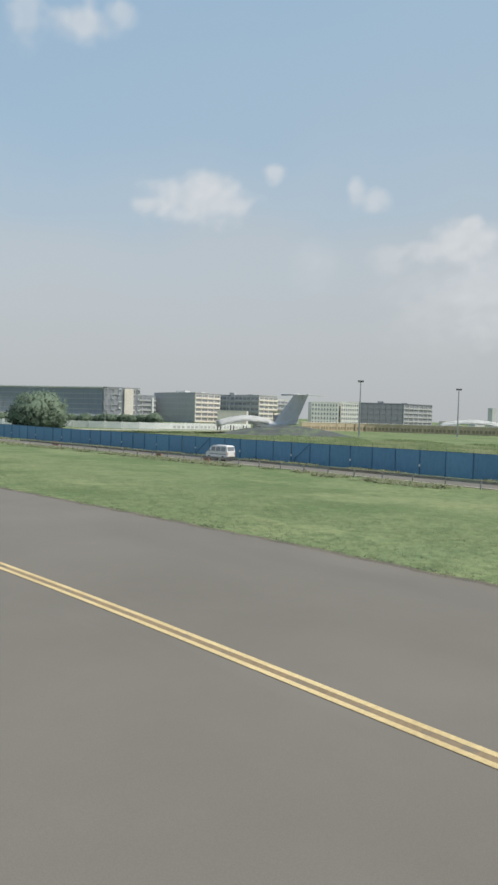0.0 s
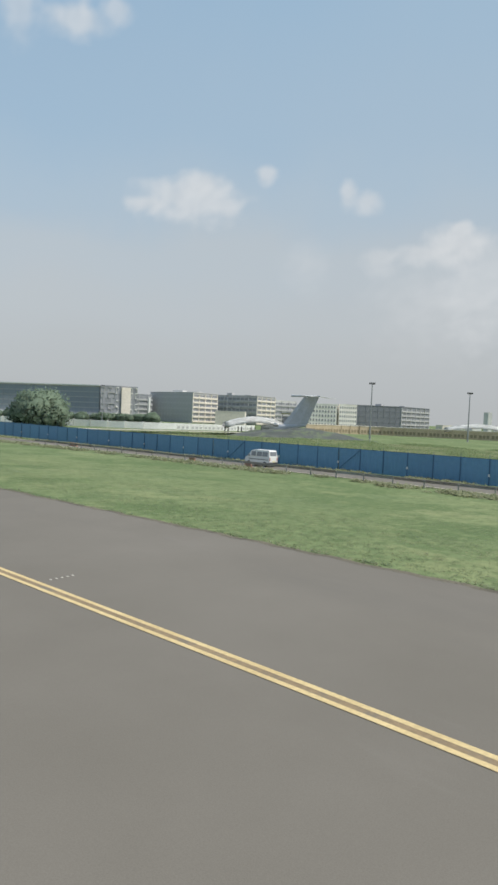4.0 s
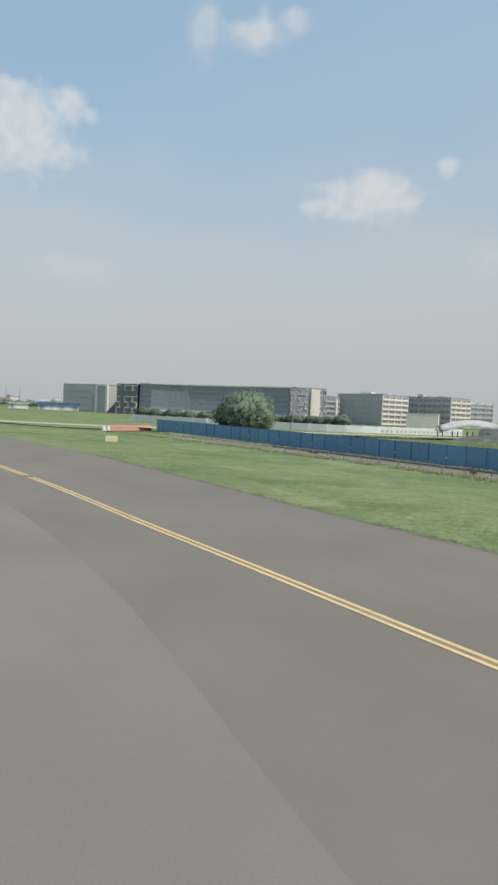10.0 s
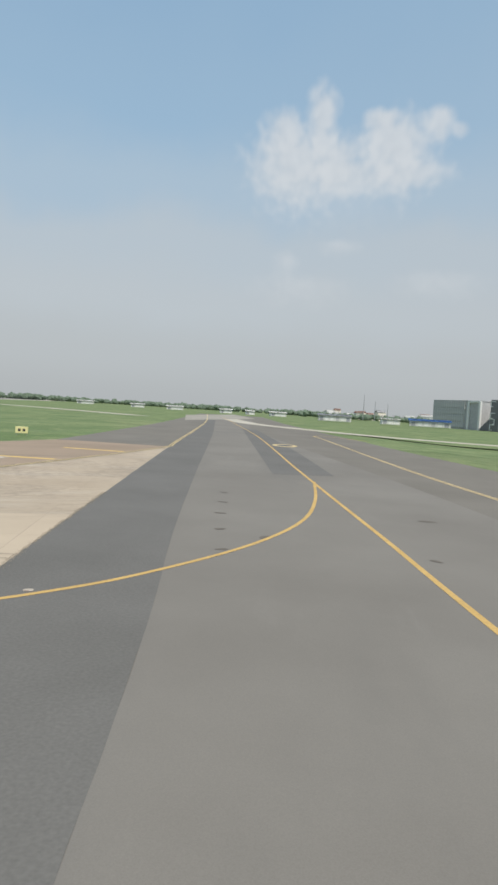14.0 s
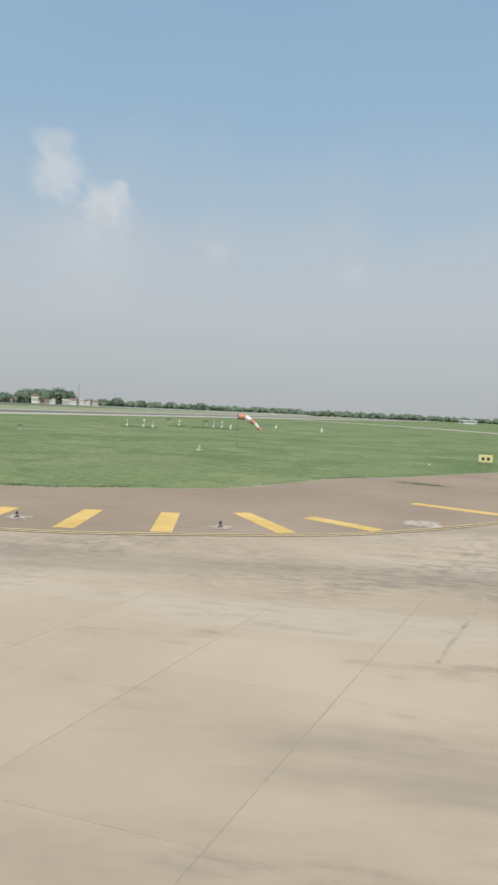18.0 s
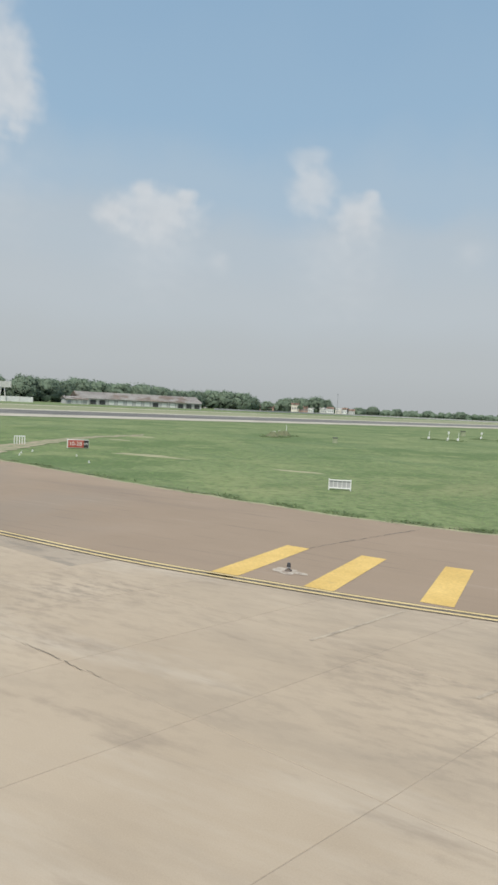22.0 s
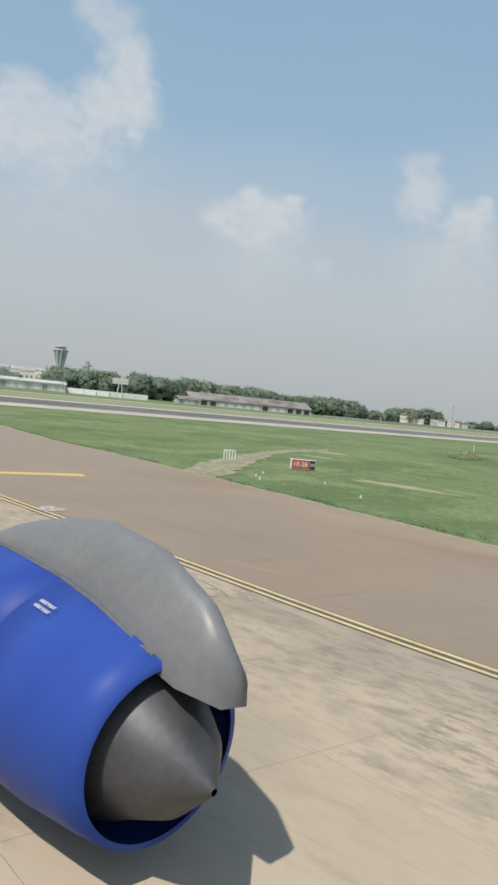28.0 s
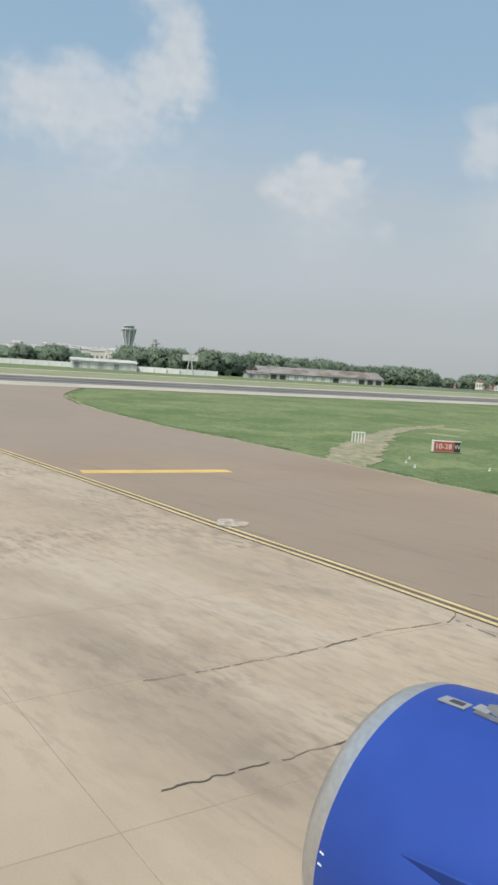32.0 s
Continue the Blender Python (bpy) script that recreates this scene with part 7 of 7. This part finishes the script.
spots = [(p.x - 0.3 * q, p.y + q, -0.07) for p in spline(GRASS_WEST[2:], 0.06) for q in r.uniform(0.0, 1.3, 5) if noise.noise((p.x * 0.55, p.y * 0.55, q * 0.8)) > 0.08]
tufts("tall_edge_grass", spots, 0.34, RANK, "uneven taller grass clumps along the shoulder", 8)
spots = [(cx + u, cy + w, -0.07) for cx, cy in ((-115, 91), (-117, 93.5), (-118.5, 96), (-116, 127.5), (-112.5, 129.5), (-119, 146), (-111.5, 150), (-104.7, 146), (-114, 147.5)) for u, w in zip(r.normal(0, 0.9, 60), r.normal(0, 0.9, 60))]
tufts("instrument_weeds", spots, 0.8, RANK, "rank weeds round the measuring instruments", 10)
spots = [(p.x - 1.4 + q, p.y + u, -0.84) for p in fence_line for q, u in zip(r.uniform(-1.3, 1.1, 14), r.uniform(-0.3, 0.3, 14)) if noise.noise((p.x * 0.1, p.y * 0.22, q * 0.2)) > -0.12]
spots += [(p.x - 9.2 + q, p.y + u, -0.82) for p in fence_line for q, u in zip(r.uniform(-1.6, 0.9, 12), r.uniform(-0.3, 0.3, 12)) if noise.noise((p.x * 0.1, p.y * 0.3, 5 + q * 0.2)) > -0.05]
tufts("roadside_weeds", spots, 0.80, PLANT, "tall scrubby weeds along the fence foot", 4)
spots = [(x, y, -0.86) for x, y in zip(r.uniform(58, 135, 60000), r.uniform(15, 180, 60000))]
rank = [(x, y, -0.86) for x, y in zip(r.uniform(58, 150, 26000), r.uniform(30, 180, 26000)) if noise.noise((x * 0.12, y * 0.12, 0)) > 0.05]
tufts("field_scrub", rank, 1.3, RANK, "darker scrub in the field behind the hoarding", 12)
tufts("field_weeds", spots, 0.75, FIELD, "rough weedy grass behind the hoarding", 5)

# bare dry patches in the island's grass
for cx, cy, a, b in ((-110.6, 67.3, 2.2, 1.0), (-84.3, 56.6, 3.4, 0.9), (-104.0, 62.0, 1.6, 0.7), (-72.0, 62.0, 2.0, 0.5)):
    pts = []
    for k in range(40):
        q = math.tau * k / 40
        f = 1 + 0.5 * noise.noise((math.cos(q) * 1.6 + cx, math.sin(q) * 1.6 + cy, 0))
        pts.append((cx + math.cos(q) * a * f * 0.85 - math.sin(q) * b * f * 0.5, cy + math.cos(q) * a * f * 0.5 + math.sin(q) * b * f * 0.85))
    sheet("dry_patch", pts, -0.052, DRY_SOIL, "bare dry patch in the grass", "grass", 0.03)

# crumbled rubble along the concrete's broken edge
rub = bmesh.new()
rr = random.Random(3)
for p, a in along(ragged(spline(CONC_EDGE[2:8], 0.4), 0.06, 3.6), 0.06):
    for _ in range(5):
        q = rr.gauss(0.0, 0.045 + 0.05 * abs(noise.noise((p.x * 0.7, p.y * 0.7, 0))))
        s = rr.uniform(0.006, 0.024)
        box(rub, (p.x + q * math.sin(radians(a)), p.y - q * math.cos(radians(a)), 0.012), (s, s * rr.uniform(0.6, 1.3), s * 0.6), rr.uniform(0, 90))
tagged(new("edge_rubble", mesh_of("edge_rubble", rub, RUBBLE)), "loose crumbs along the concrete's broken edge", "rubble", kind="stuff")
deb = bmesh.new()
for _ in range(40):
    s = rr.uniform(0.01, 0.035)
    box(deb, (-58.23 + rr.gauss(0, 0.16), 29.91 + rr.gauss(0, 0.16), 0.006), (s, s * 1.4, 0.012), rr.uniform(0, 90))
tagged(new("debris", mesh_of("debris", deb, BLACK_PAINT)), "dark scattered debris on the concrete", "debris", kind="stuff")
spots = [(-37.61 + rr.gauss(0, 0.9), 75.94 + rr.gauss(0, 0.35), 0.0) for _ in range(500)]
tufts("shoulder_weeds", spots, 0.14, BLADE, "weeds growing through the brown shoulder", 9)

# ---- concrete slabs, last ----


def build_slabs():
    """Slabs between long joints at 98 degrees and cross joints at 18 degrees."""
    across, along_joint = Vector((math.cos(radians(18.4)), math.sin(radians(18.4)), 0)), Vector((math.cos(radians(98.3)), math.sin(radians(98.3)), 0))
    wide, deep, gap = 2.9, 4.05, 0.006
    origin = Vector((-46.07, 36.5, 0))
    base = thing("concrete_apron", pose(*origin), "pale sun-bleached concrete apron laid in large slabs", "pavement", kind="structure")
    u, v = across * (wide / 2 - gap), along_joint * (deep / 2 - gap)

    def slab_mesh(material):
        bm = bmesh.new()
        low = [bm.verts.new(a * u + b * v + Vector((0, 0, -0.1))) for a, b in ((-1, -1), (1, -1), (1, 1), (-1, 1))]
        mid = [bm.verts.new(a * u + b * v + Vector((0, 0, -0.003))) for a, b in ((-1, -1), (1, -1), (1, 1), (-1, 1))]
        top = [bm.verts.new(a * u * 0.998 + b * v * 0.998) for a, b in ((-1, -1), (1, -1), (1, 1), (-1, 1))]
        bm.faces.new(top)
        for p, q in ((low, mid), (mid, top)):
            for k in range(4):
                bm.faces.new((p[k], p[(k + 1) % 4], q[(k + 1) % 4], q[k]))
        return mesh_of("slab", bm, material)

    plain, grey, clean = slab_mesh(CONCRETE), slab_mesh(GREY_SLAB), slab_mesh(CLEAN_SLAB)
    cells = []
    for i in range(-34, 22):
        for j in range(-38, 24):
            c = origin + across * (i + 0.5) * wide + along_joint * (j + 0.5) * deep
            edge = np.interp(c.x, [p[0] for p in EDGE_LINE[::-1]][:-3], [p[1] for p in EDGE_LINE[::-1]][:-3]) if c.x < -23 else 99
            if c.y > edge + 3.4 or c.x < -135 or c.y < -88 or c.x > -16.5 - (c.y - 42) * 0.1 + 2.2 + max(0.0, 30 - c.y) * 0.012:
                continue
            reach = min((c - Vector((-20 - 60 * k / 12, 43 - 15 * k / 12, 0))).length for k in range(13))
            cells.append((reach, i, j, c - origin))
    cells.sort(key=lambda cell: cell[0])
    rest, quads = [], []
    for count, (reach, i, j, c) in enumerate(cells):
        if count < 300:
            old = j >= 1 and -6 <= i <= -3
            fresh = c.x > 23.6 and c.y < 17
            part("slab", grey if old else clean if fresh else plain, None, base, at=pose(c.x, c.y, 0.0))
        else:
            k = len(rest)
            rest.extend(tuple(c + a * u + b * v) for a, b in ((-1, -1), (1, -1), (1, 1), (-1, 1)))
            quads.append((k, k + 1, k + 2, k + 3))
    far = bpy.data.meshes.new("far_slabs")
    far.from_pydata(rest, [], quads)
    far.materials.append(CONCRETE)
    tagged(part("far_slabs", far, None, base), kind="stuff")


build_slabs()
